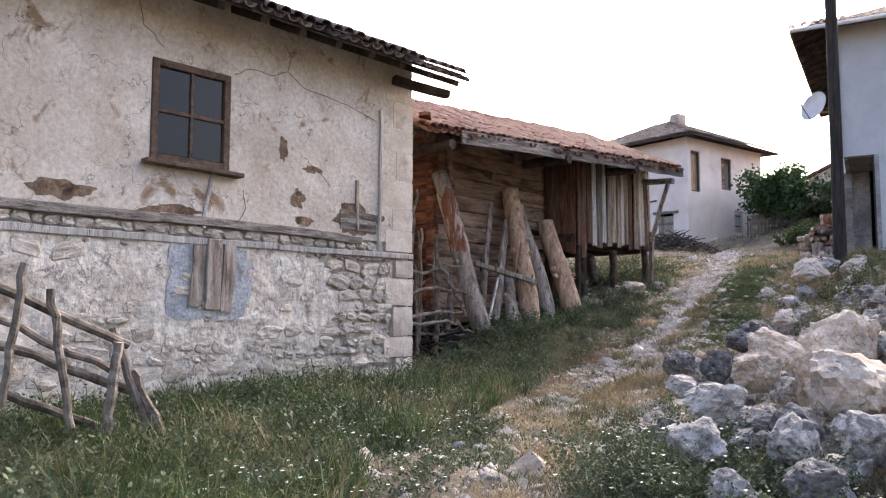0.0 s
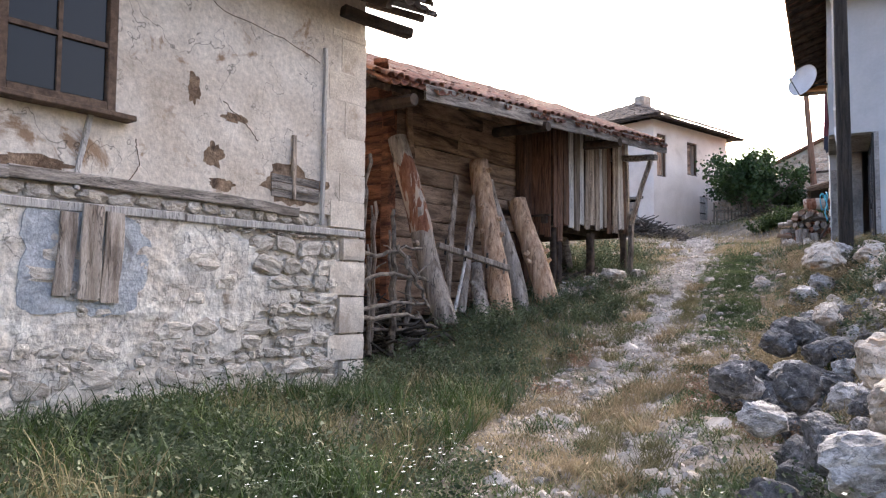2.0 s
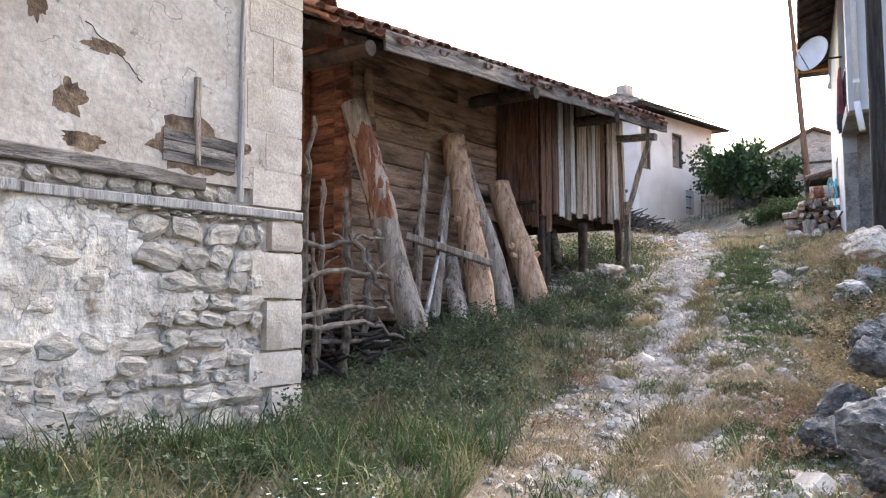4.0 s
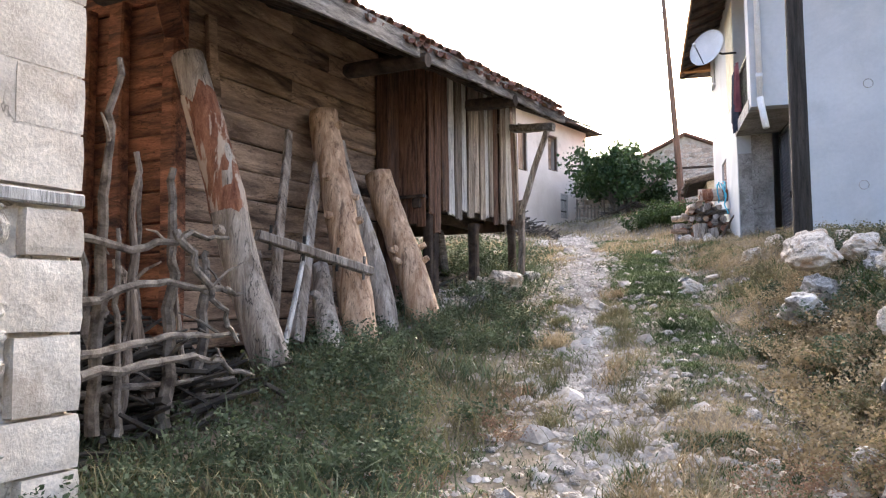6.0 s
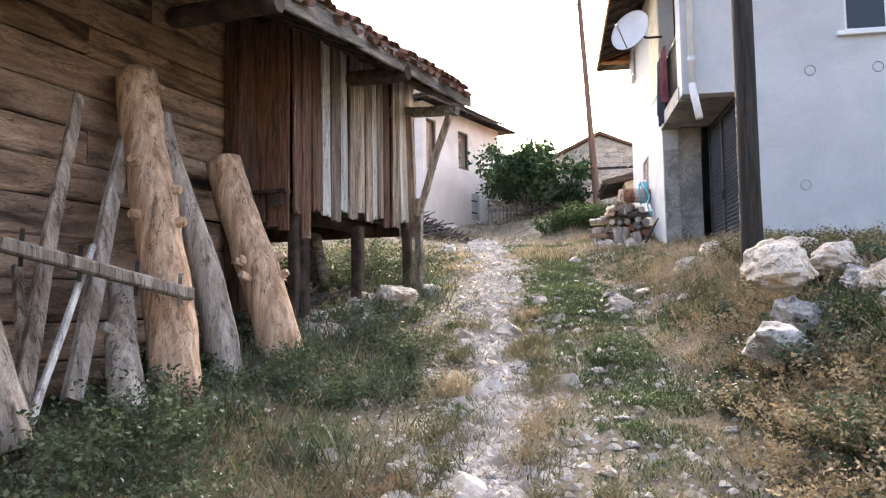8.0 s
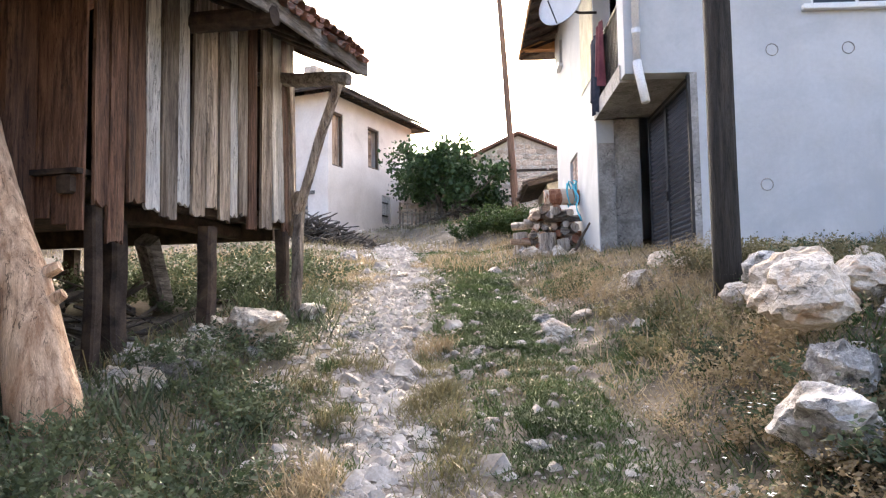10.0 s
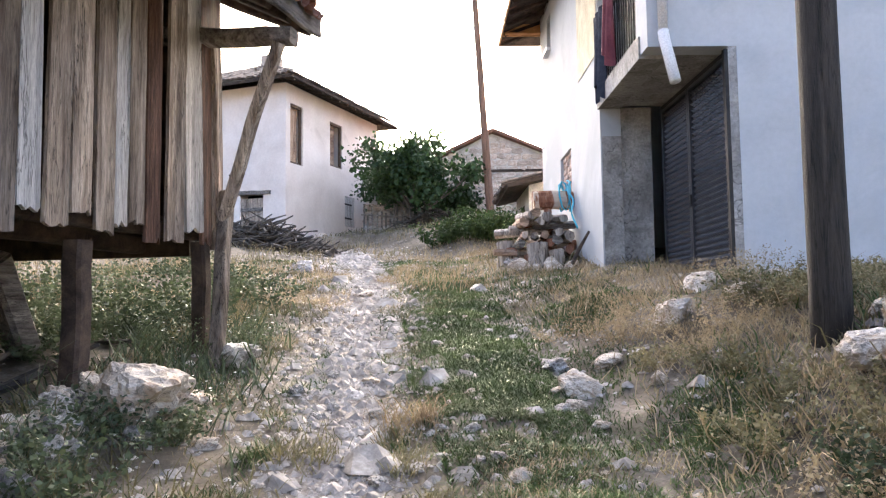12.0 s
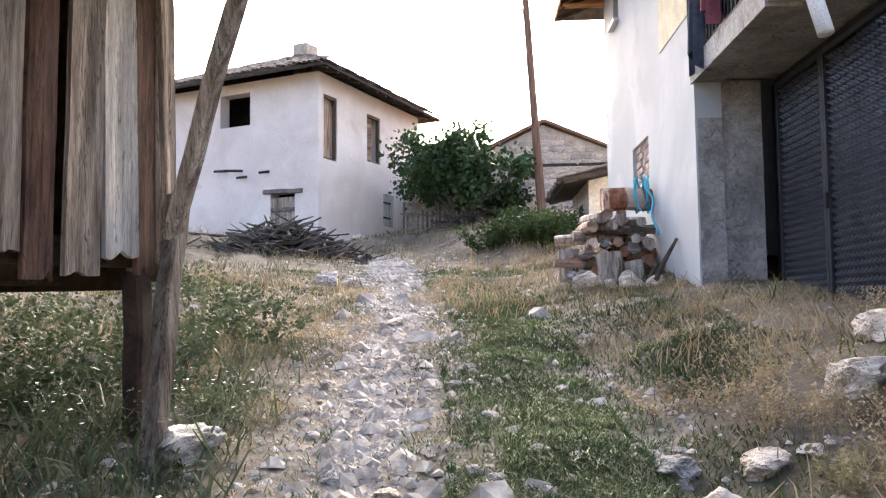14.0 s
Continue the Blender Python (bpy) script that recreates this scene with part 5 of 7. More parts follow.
def satellite_dish():
    ob = local_thing("satellite_dish", "white satellite dish on an arm at the balcony", "satellite dish", -0.55, 2.35, 7.55)
    bm = bmesh.new()
    d = Vector((-0.55, -0.75, 0.32)).normalized()
    q = d.to_track_quat("Z", "Y").to_matrix()
    rings = []
    for off in (0, -0.012):
        prev = None
        for i in range(7):
            r = 0.42 * i / 6
            ring = [bm.verts.new(q @ Vector((r * math.cos(2 * math.pi * j / 24), r * 1.08 * math.sin(2 * math.pi * j / 24), 0.5 * r * r + off))) for j in range(24)] if i else [bm.verts.new(q @ Vector((0, 0, off)))]
            if prev:
                for j in range(24):
                    if len(prev) == 1:
                        bm.faces.new((prev[0], ring[j], ring[(j + 1) % 24]))
                    else:
                        bm.faces.new((prev[j], ring[j], ring[(j + 1) % 24], prev[(j + 1) % 24]))
            prev = ring
        rings.append(prev)
    for j in range(24):
        bm.faces.new((rings[0][j], rings[0][(j + 1) % 24], rings[1][(j + 1) % 24], rings[1][j]))
    part("reflector", bm, DISH, ob, smooth=True)
    bm = bmesh.new()
    tube(bm, [q @ Vector((0, -0.42, 0.08)), q @ Vector((0, -0.2, 0.5))], [0.012, 0.012], 8)
    part("feed_arm", bm, STEEL, ob)
    bm = bmesh.new()
    tube(bm, [q @ Vector((0, -0.22, 0.46)), q @ Vector((0, -0.18, 0.56))], [0.03, 0.035], 10)
    part("receiver", bm, PVC, ob)
    bm = bmesh.new()
    tube(bm, [q @ Vector((0, 0, -0.02)), Vector((0.3, 0.1, -0.1)), Vector((0.6, 0.1, -0.1))], [0.025] * 3, 8)
    part("bracket", bm, IRON, ob)


satellite_dish()


def hanging_cloth(lx, ly, z, w, hgt, material, label, seed):
    ob = local_thing("hanging_cloth", label, "laundry", lx, ly, z)
    bm = bmesh.new()
    g = {}
    for side in (0, 1):
        for i in range(13):
            for j in range(7):
                f, k = i / 12, j / 6
                y = (f - 0.5) * w * (1 - 0.25 * k)
                g[side, i, j] = bm.verts.new((0.05 * math.sin(f * 14 + seed) * (0.4 + k) + 0.012 * side, y, -hgt * k * (1 + 0.12 * math.sin(f * 5 + seed))))
    for i in range(12):
        for j in range(6):
            bm.faces.new((g[0, i, j], g[0, i + 1, j], g[0, i + 1, j + 1], g[0, i, j + 1]))
            bm.faces.new((g[1, i, j], g[1, i, j + 1], g[1, i + 1, j + 1], g[1, i + 1, j]))
    part("fabric", bm, material, ob, smooth=True)


hanging_cloth(-0.06, 1.7, 6.95, 0.5, 0.95, CLOTH_RED, "dark red garment drying on the balcony railing", 1)
hanging_cloth(-0.06, 2.25, 6.9, 0.5, 1.2, CLOTH_DARK, "dark blue garment drying on the balcony railing", 2)


# far white house
def white_house():
    K = (14.3, 35.85, 4.6)
    h = thing("white_house", "two-storey whitewashed village house with dark empty windows and a tiled roof", "house", *K, 90 - 56)
    Z0 = 4.6
    L, D, H = 7.0, 7.5, 5.9
    part("wall", wall_with_holes(L, H, 0.45, [(0.28, 1.08, 3.15, 5.25), (3.0, 3.95, 3.5, 5.2), (4.15, 4.95, 1.3, 2.5)]), WHITEWASH, h)
    bm = wall_with_holes(D - 0.45, H, 0.45, [(2.7 - 0.45, 3.95 - 0.45, 4.45, 5.55), (0.55 - 0.45 + 0.35, 1.75 - 0.45 + 0.1, 0.0, 2.1)])
    bmesh.ops.transform(bm, matrix=Matrix(((0, 1, 0, 0), (1, 0, 0, 0.45), (0, 0, 1, 0), (0, 0, 0, 1))), verts=bm.verts)
    bmesh.ops.reverse_faces(bm, faces=bm.faces)
    part("wall", bm, WHITEWASH, h)
    part("wall", boxed(0.45, L, D - 0.45, D, 0, H), WHITEWASH, h)
    part("wall", boxed(L - 0.45, L, 0.45, D - 0.45, 0, H), WHITEWASH, h)
    # inner surfaces coloured near black, so the empty windows look unlit
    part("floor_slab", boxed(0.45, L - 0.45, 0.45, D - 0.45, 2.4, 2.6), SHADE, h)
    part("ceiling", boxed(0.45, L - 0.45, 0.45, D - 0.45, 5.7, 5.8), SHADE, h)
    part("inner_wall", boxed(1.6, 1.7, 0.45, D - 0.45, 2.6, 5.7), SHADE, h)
    for x0, x1, z0, z1 in ((0.28, 1.08, 3.15, 5.25), (3.0, 3.95, 3.5, 5.2)):
        w = new("window")
        w.parent = h
        bm = bmesh.new()
        for a in ((x0, x0 + 0.07, z0, z1), (x1 - 0.07, x1, z0, z1), (x0 + 0.07, x1 - 0.07, z1 - 0.08, z1), (x0 + 0.07, x1 - 0.07, z0, z0 + 0.07)):
            box(bm, a[0] + 0.002, a[1] - 0.002, 0.05, 0.16, a[2], a[3])
        part("window_frame", bm, TRIM, w)
        part("inner_board", boxed(x0 + 0.08, x1 - 0.3 if x0 > 2 else x1 - 0.08, 0.2, 0.23, z0 + 0.08, z1 - 0.08), WOOD_LOG if x0 < 2 else WOOD_WALL, w)
    s = new("shutter")
    s.parent = h
    for k in range(2):
        part("board", boxed(4.17 + k * 0.39, 4.53 + k * 0.39, 0.03, 0.07, 1.32, 2.48), WOOD_PALE, s)
    part("hinge_bar", boxed(4.2, 4.72, 0.0, 0.028, 1.6, 1.66), IRON, s)
    part("hinge_bar", boxed(4.2, 4.72, 0.0, 0.028, 2.15, 2.21), IRON, s)
    d = new("door")
    d.parent = h
    tagged(d, "weathered grey plank door")
    for k in range(6):
        part("plank", boxed(0.04, 0.09, 0.92 + k * 0.155, 1.07 + k * 0.155, 0, 1.95), WOOD_BOARD, d)
    part("lintel", beam((0.0, 0.6, 2.12), (-0.03, 2.1, 2.16), 0.14, 0.12, cuts=4, wob=0.02), WOOD_GREY, d)
    for k, z in enumerate((0.5, 1.5)):
        part("ledge", boxed(0.0, 0.038, 0.93, 1.83, z, z + 0.12), WOOD_GREY, d)
    for y, z, ln in ((3.0, 2.95, 0.7), (2.8, 2.75, 0.35), (1.9, 2.85, 0.35), (3.6, 3.0, 0.5)):
        bm = bmesh.new()
        tube(bm, [(0.1, y, z), (-ln, y + 0.15, z - 0.1)], [0.05, 0.04], 7)
        part("beam_end", bm, WOOD_DARK, h)
    ov, ez = 0.7, H - 0.08
    slab = bmesh.new()
    pts = [(-ov, -ov, ez), (L + ov, -ov, ez), (L + ov, D + ov, ez), (-ov, D + ov, ez), (L / 2, L / 2, ez + 1.9), (L / 2, D - L / 2, ez + 1.9)]
    lo = [slab.verts.new(p) for p in pts]
    hi = [slab.verts.new((p[0], p[1], p[2] + 0.09)) for p in pts]
    for f in ((0, 1, 4), (1, 2, 5, 4), (2, 3, 5), (3, 0, 4, 5)):
        slab.faces.new([hi[i] for i in f])
        slab.faces.new([lo[i] for i in f[::-1]])
    for i in range(4):
        slab.faces.new((lo[i], lo[(i + 1) % 4], hi[(i + 1) % 4], hi[i]))
    part("roof", slab, WOOD_DARK, h)
    # tiles clipped to each hip
    for face in range(2):
        rnd = random.Random(50 + face)
        V, F = [], []
        bv, bf = [v.co.copy() for v in TILE_DARK_MESH.vertices], [list(p.vertices) for p in TILE_DARK_MESH.polygons]
        run = L / 2 + ov
        ln = L + 2 * ov if face == 0 else D + 2 * ov
        slope = math.atan2(1.9, run)
        for k in range(int(run / math.cos(slope) / 0.34)):
            dist = k * 0.34 * math.cos(slope)
            n = int((ln - 2 * dist) / 0.2)
            for i in range(max(n, 1)):
                t = dist + i * 0.2 + 0.1 + rnd.uniform(-0.03, 0.03)
                z = ez + 0.12 + k * 0.34 * math.sin(slope) + rnd.uniform(-0.02, 0.04)
                m = pose(-ov + t, -ov + dist - 0.05, z, math.degrees(slope) + 3, 0, rnd.uniform(-6, 6)) if face == 0 else pose(-ov + dist - 0.05, -ov + t, z, 0, 0, 0) @ pose(0, 0, 0, 0, 0, -90 + rnd.uniform(-6, 6)) @ pose(0, 0, 0, math.degrees(slope) + 3)
                s0 = len(V)
                V.extend([(m @ v)[:] for v in bv])
                F.extend([[s0 + q for q in f] for f in bf])
        me = bpy.data.meshes.new("roof_tiles")
        me.from_pydata(V, [], F)
        me.materials.append(TILE_DARK)
        ob = new("roof_tiles", me)
        ob.parent = h
        tagged(ob, "dark lichened barrel tiles", kind="stuff")
    for i in range(14):
        x = -0.5 + i * (L + 1.0) / 13
        part("rafter", beam((x, -ov + 0.03, ez - 0.05), (x, 0.3, ez + 0.25), 0.07, 0.09, cuts=2), WOOD_DARK, h)
    part("chimney", boxed(2.5, 3.2, 2.2, 2.8, ez + 0.9, ez + 2.15, bevel=0.02), RUBBLE, h, "stubby stone chimney")
    return h


white_house()


def stone_house():
    o = Vector((19.54, 36.03, 4.6))
    h = thing("stone_house", "rubble stone house with a low gable and tiled verge", "house", *o, -32)
    W, D, H, G = 6.5, 7.0, 3.4, 4.75
    bm = bmesh.new()
    prof = [(0, -0.6), (W, -0.6), (W, H), (W * 0.47, G), (0, H - 0.15)]
    a = [bm.verts.new((x, 0, z)) for x, z in prof]
    c = [bm.verts.new((x, 0.5, z)) for x, z in prof]
    bm.faces.new(a)
    bm.faces.new(c[::-1])
    for i in range(5):
        bm.faces.new((a[i], c[i], c[(i + 1) % 5], a[(i + 1) % 5]))
    part("gable_wall", bm, MORTAR, h, "rubble gable wall, tan above and grey below")
    part("side_wall", boxed(0, 0.5, 0.5, D, -0.6, H - 0.2), MORTAR, h)
    part("side_wall", boxed(W - 0.5, W, 0.5, D, -0.6, H - 0.2), MORTAR, h)
    part("back_wall", boxed(0.5, W - 0.5, D - 0.5, D, -0.6, H), MORTAR, h)

    def m(x, z, rnd):
        top = H - 0.1 + (G - H) * min(x / (W * 0.47), (W - x) / (W * 0.53))
        return z < top - 0.12
    rubble(h, 0.0, W, 0.4, G - 0.1, RUBBLE, 71, 0.17, 0.3, 0.03, mask=m, y=0.0, depth=0.05)
    for sx in (0, 1):
        x0, x1 = (-0.35, W * 0.47) if sx == 0 else (W + 0.35, W * 0.47)
        z0, z1 = (H - 0.25, G + 0.05) if sx == 0 else (H - 0.18, G + 0.05)
        bm = bmesh.new()
        pts = [(x0, -0.3, z0), (x1, -0.3, z1), (x1, D + 0.3, z1), (x0, D + 0.3, z0)]
        lo = [bm.verts.new(p) for p in pts]
        hi = [bm.verts.new((p[0], p[1], p[2] + 0.12)) for p in pts]
        bm.faces.new(lo)
        bm.faces.new(hi[::-1])
        for i in range(4):
            bm.faces.new((lo[i], hi[i], hi[(i + 1) % 4], lo[(i + 1) % 4]))
        bmesh.ops.recalc_face_normals(bm, faces=bm.faces)
        part("roof_slope", bm, TILE, h)
    part("timber_band", beam((0.2, -0.02, H - 0.15), (W - 0.1, -0.02, H - 0.05), 0.1, 0.08, cuts=6, wob=0.02), WOOD_DARK, h)
    return h


stone_house()


def shed():
    h = thing("lean_to_shed", "small mud-plastered shed with a sagging tile roof", "shed", 16.85, 26.25, 3.6, -34)
    part("wall", wall_with_holes(3.0, 2.35, 0.35, []), PLASTER, h)
    part("wall", boxed(0, 0.35, 0.35, 3.0, 0, 2.2), PLASTER, h)
    part("wall", boxed(2.65, 3.0, 0.35, 3.0, 0, 2.3), PLASTER, h)
    # flat dark panel on the solid wall, painting a doorway's shade
    part("door_hole", boxed(-0.01, 0.0, 1.0, 1.7, 0.2, 1.8), WOOD_DARK, h)
    slab = boxed(-0.6, 3.2, -0.5, 3.2, 0, 0.1)
    bmesh.ops.transform(slab, matrix=Matrix.Translation((0, 0, 2.2)) @ pose(0, 0, 0, 0, -13), verts=slab.verts)
    part("roof", slab, WOOD_DARK, h)
    up = Vector((math.cos(radians(13)), 0, math.sin(radians(13))))
    tile_roof(h, "roof_tiles", TILE_DARK_MESH, Vector((-0.68, 3.2, 2.2)), (0, -1, 0), up, 18, 10, 1, TILE_DARK, "dark lichened barrel tiles", seed=77)
    return h


shed()


# poles
def utility_pole(x, y, z, hgt, r0, r1, label, lean=(0, 0), fittings=True, material=WOOD_POLE):
    ob = thing("utility_pole", label, "pole", x, y, z)
    bm = bmesh.new()
    n = 12
    tube(bm, [(lean[0] * i / n, lean[1] * i / n, -0.4 + (hgt + 0.4) * i / n) for i in range(n + 1)], [r0 + (r1 - r0) * i / n for i in range(n + 1)], 16, 0.05, x)
    part("shaft", bm, material, ob, smooth=True)
    if fittings:
        for k, zz in enumerate((0.72, 0.9)):
            p = Vector((lean[0] * zz, lean[1] * zz, hgt * zz))
            bm = bmesh.new()
            tube(bm, [p, p + Vector((-0.25, -0.1, 0.02)), p + Vector((-0.28, -0.1, 0.14))], [0.012] * 3, 6)
            part("hook", bm, IRON, ob)
            bm = bmesh.new()
            tube(bm, [p + Vector((-0.28, -0.1, 0.1)), p + Vector((-0.28, -0.1, 0.16)), p + Vector((-0.28, -0.1, 0.22))], [0.05, 0.06, 0.03], 10)
            part("insulator", bm, PVC, ob)
    return ob


utility_pole(9.06, 14.27, 2.5, 8.5, 0.135, 0.115, "thick dark wooden utility pole beside the house", fittings=False)
utility_pole(20.35, 32.2, gz(20.35, 32.2), 9.8, 0.15, 0.1, "slim brown wooden utility pole by the shed", (-0.5, 0.3), material=WOOD_POLEBROWN)


# rocks
def rock_mesh(seed, material, sub=4, cuts=14, rough=0.13):
    rnd = random.Random(seed)
    bm = bmesh.new()
    bmesh.ops.create_icosphere(bm, subdivisions=sub, radius=1.0)
    planes = []
    for _ in range(cuts):
        n = Vector((rnd.gauss(0, 1), rnd.gauss(0, 1), rnd.gauss(0, 1))).normalized()
        planes.append((n, rnd.uniform(0.5, 0.84)))
    for v in bm.verts:
        c = v.co.copy()
        for n, k in planes:
            e = c.dot(n) - k
            if e > 0:
                c -= n * e * 0.86
        c *= 1 + 1.35 * rough * noise.fractal(c * 2.6 + Vector((seed, 0, 0)), 0.7, 2.1, 6)
        c *= 1 - 0.07 * max(0.0, noise.noise(c * 6.5 + Vector((0, seed, 0)))) - 0.05 * abs(noise.noise(c * 3.7 + Vector((0, 0, seed))))
        v.co = c
    return link_mesh("rock", bm, material, False)


ROCKS = [rock_mesh(100 + i, ROCK) for i in range(7)]
ROCKS_TAN = [rock_mesh(130 + i, ROCK_TAN, 4, 12, 0.13) for i in range(4)]
ROCKS_DARK = [rock_mesh(160 + i, ROCK_DARK) for i in range(5)]
ROCK_LABEL = {"g": "rough grey limestone rock in a tumbled pile", "t": "large tan limestone boulder among grey rocks", "d": "dark lichened rock in a tumbled pile"}


def rock(x, y, size, kind="g", sink=0.3, flat=0.75, seed=0, z=None, label="", group="rocks along the bank", name="rock"):
    rnd = random.Random(seed + int(x * 100) + int(y * 37))
    me = rnd.choice({"g": ROCKS, "t": ROCKS_TAN, "d": ROCKS_DARK}[kind])
    ob = new(name, me)
    s = (size * rnd.uniform(0.85, 1.15), size * rnd.uniform(0.8, 1.1), size * flat * rnd.uniform(0.85, 1.15))
    zz = gz(x, y) if z is None else z
    ob.matrix_world = pose(x, y, zz + s[2] * (1 - 2 * sink) * 0.75, rnd.uniform(-15, 15), rnd.uniform(-15, 15), rnd.uniform(0, 360)) @ Matrix.Diagonal((*s, 1))
    tagged(ob, label or ROCK_LABEL[kind], "rock", group)
    return ob


# boulders by the lane
for x, y, z, r, k, flat in ((2.95, 4.15, 1.12, 0.66, "t", 0.85), (3.45, 5.1, 1.45, 0.52, "t", 0.7), (2.75, 4.9, 1.42, 0.30, "t", 0.7), (2.25, 4.2, 1.28, 0.27, "t", 0.85), (1.75, 3.8, 1.12, 0.31, "g", 0.7), (1.42, 3.28, 0.92, 0.25, "g", 0.75), (1.95, 3.1, 0.93, 0.25, "g", 0.85),
                            (1.35, 2.68, 0.72, 0.22, "g", 0.8), (1.7, 2.4, 0.85, 0.24, "d", 0.8), (2.2, 3.55, 0.98, 0.27, "d", 0.8), (2.35, 2.95, 1.0, 0.28, "g", 0.8), (2.4, 6.15, 1.2, 0.24, "d", 0.85), (1.98, 5.0, 1.08, 0.22, "g", 0.8), (2.0, 4.45, 1.05, 0.22, "d", 0.8), (2.5, 5.5, 1.22, 0.24, "d", 0.8),
                            (2.75, 6.7, 1.1, 0.22, "g", 0.8), (1.6, 4.3, 0.8, 0.2, "d", 0.8), (1.5, 3.7, 0.75, 0.18, "g", 0.8), (7.25, 12.3, 2.52, 0.46, "t", 0.72), (6.6, 11.8, 1.84, 0.36, "g", 0.8), (6.95, 11.9, 2.05, 0.3, "g", 0.8), (8.35, 12.6, 2.6, 0.40, "t", 0.7), (8.15, 13.2, 2.65, 0.30, "g", 0.8), (8.7, 13.8, 2.4, 0.26, "t", 0.8), (8.9, 13.4, 2.75, 0.28, "t", 0.8), (9.3, 14.0, 2.6, 0.24, "g", 0.8),
                            (6.05, 10.2, 1.72, 0.27, "t", 0.7), (5.2, 16.55, 2.24, 0.42, "t", 0.8), (6.25, 17.8, 2.3, 0.3, "g", 0.6), (5.6, 9.6, 1.6, 0.30, "g", 0.75), (5.1, 9.3, 1.55, 0.28, "g", 0.75), (3.95, 8.15, 1.36, 0.25, "d", 0.75), (3.65, 8.1, 1.05, 0.25, "d", 0.75), (3.42, 8.0, 0.82, 0.22, "d", 0.75), (4.25, 8.15, 1.45, 0.27, "d", 0.75), (3.35, 7.4, 0.9, 0.26, "d", 0.8), (3.75, 7.6, 1.1, 0.27, "g", 0.8), (4.1, 7.7, 1.3, 0.25, "d", 0.8), (4.4, 8.7, 1.45, 0.26, "d", 0.8), (4.75, 8.5, 1.65, 0.24, "t", 0.8), (3.1, 7.0, 0.82, 0.22, "d", 0.8), (5.3, 8.3, 1.6, 0.34, "t", 0.7)):
    rock(x, y, 0.82 * r, k, 0.5, flat, z=max(z - 0.04, gz(x, y) + 0.15 * r))
rnd = random.Random(300)
for i in range(210):
    y = rnd.uniform(1.6, 9.6)
    off = rnd.uniform(1.55, 3.6)
    ax = np.interp(y, AXIS_Y, AXIS_X)
    x = float(ax) + off * 1.08
    kind = rnd.choice("gggd") if y < 5.5 else rnd.choice("gdd")
    rock(x, y, rnd.uniform(0.08, 0.22), kind, 0.3, z=gz(x, y) + rnd.uniform(0, 0.10), seed=i)
for i in range(34):
    y = rnd.uniform(9.5, 14.0)
    ax = np.interp(y, AXIS_Y, AXIS_X)
    x = float(ax) + rnd.uniform(2.7, 4.3) * 1.15
    rock(x, y, rnd.uniform(0.10, 0.26), rnd.choice("gtd"), 0.35, seed=i)
# stones in and beside the track
for x, y, s, k in ((8.2, 15.75, 0.2, "t"), (8.45, 16.3, 0.14, "g"), (8.75, 16.0, 0.17, "t"), (7.9, 15.5, 0.12, "t"), (8.55, 15.3, 0.1, "t"), (5.6, 16.85, 0.18, "t"), (4.3, 15.9, 0.16, "t"), (4.1, 15.6, 0.2, "t"), (3.95, 15.75, 0.16, "g"), (4.75, 16.3, 0.14, "t"), (5.5, 16.2, 0.1, "t"),
                   (9.6, 16.0, 0.25, "t"), (10.3, 16.2, 0.22, "t"), (10.9, 15.9, 0.2, "t"), (10.0, 15.6, 0.16, "t"), (12.1, 21.0, 0.24, "t"), (12.3, 21.5, 0.2, "g"), (9.9, 24.6, 0.3, "g"), (10.2, 24.2, 0.22, "g"), (15.3, 35.2, 0.25, "t"), (16.2, 36.0, 0.22, "t"), (16.9, 36.6, 0.26, "g"), (15.8, 35.8, 0.2, "t"), (17.6, 37.0, 0.2, "t"), (17.0, 27.0, 0.25, "g"), (16.2, 26.0, 0.2, "g"), (1.9, 6.9, 0.10, "g"), (2.2, 6.3, 0.09, "g"), (1.4, 5.9, 0.09, "g"), (9.0, 20.6, 0.14, "t")):
    rock(x, y, s, k, 0.35, flat=0.62, label="pale limestone rock lying beside the track", group="rocks beside the track", z=gz(x, y))
for i in range(110):
    y = rnd.uniform(2.5, 22)
    ax = float(np.interp(y, AXIS_Y, AXIS_X))
    x = ax + rnd.gauss(-0.1, 0.55)
    rock(x, y, rnd.uniform(0.025, 0.07), rnd.choice("ggt"), 0.3, flat=0.6, seed=i, label="small pale stone in the rutted track", group="stones in the track", name="stone")


for i in range(70):
    p = sn(rnd.uniform(13.0, 15.6), rnd.uniform(-9.1, -8.15))
    rock(p.x, p.y, rnd.uniform(0.05, 0.17), rnd.choice("tggd"), 0.32, seed=i, label="broken pale stone heaped under the barn", group="rubble under the barn")
for i in range(190):
    y = rnd.uniform(3.5, 19)
    x = float(np.interp(y, AXIS_Y, AXIS_X)) + rnd.choice((-0.6, 0.3, 1.2)) + rnd.gauss(0, 0.4)
    rock(x, y, rnd.uniform(0.025, 0.085), rnd.choice("ggtt"), 0.35, flat=0.55, seed=i, label="small pale stone in the rutted track", group="stones in the track", name="stone")


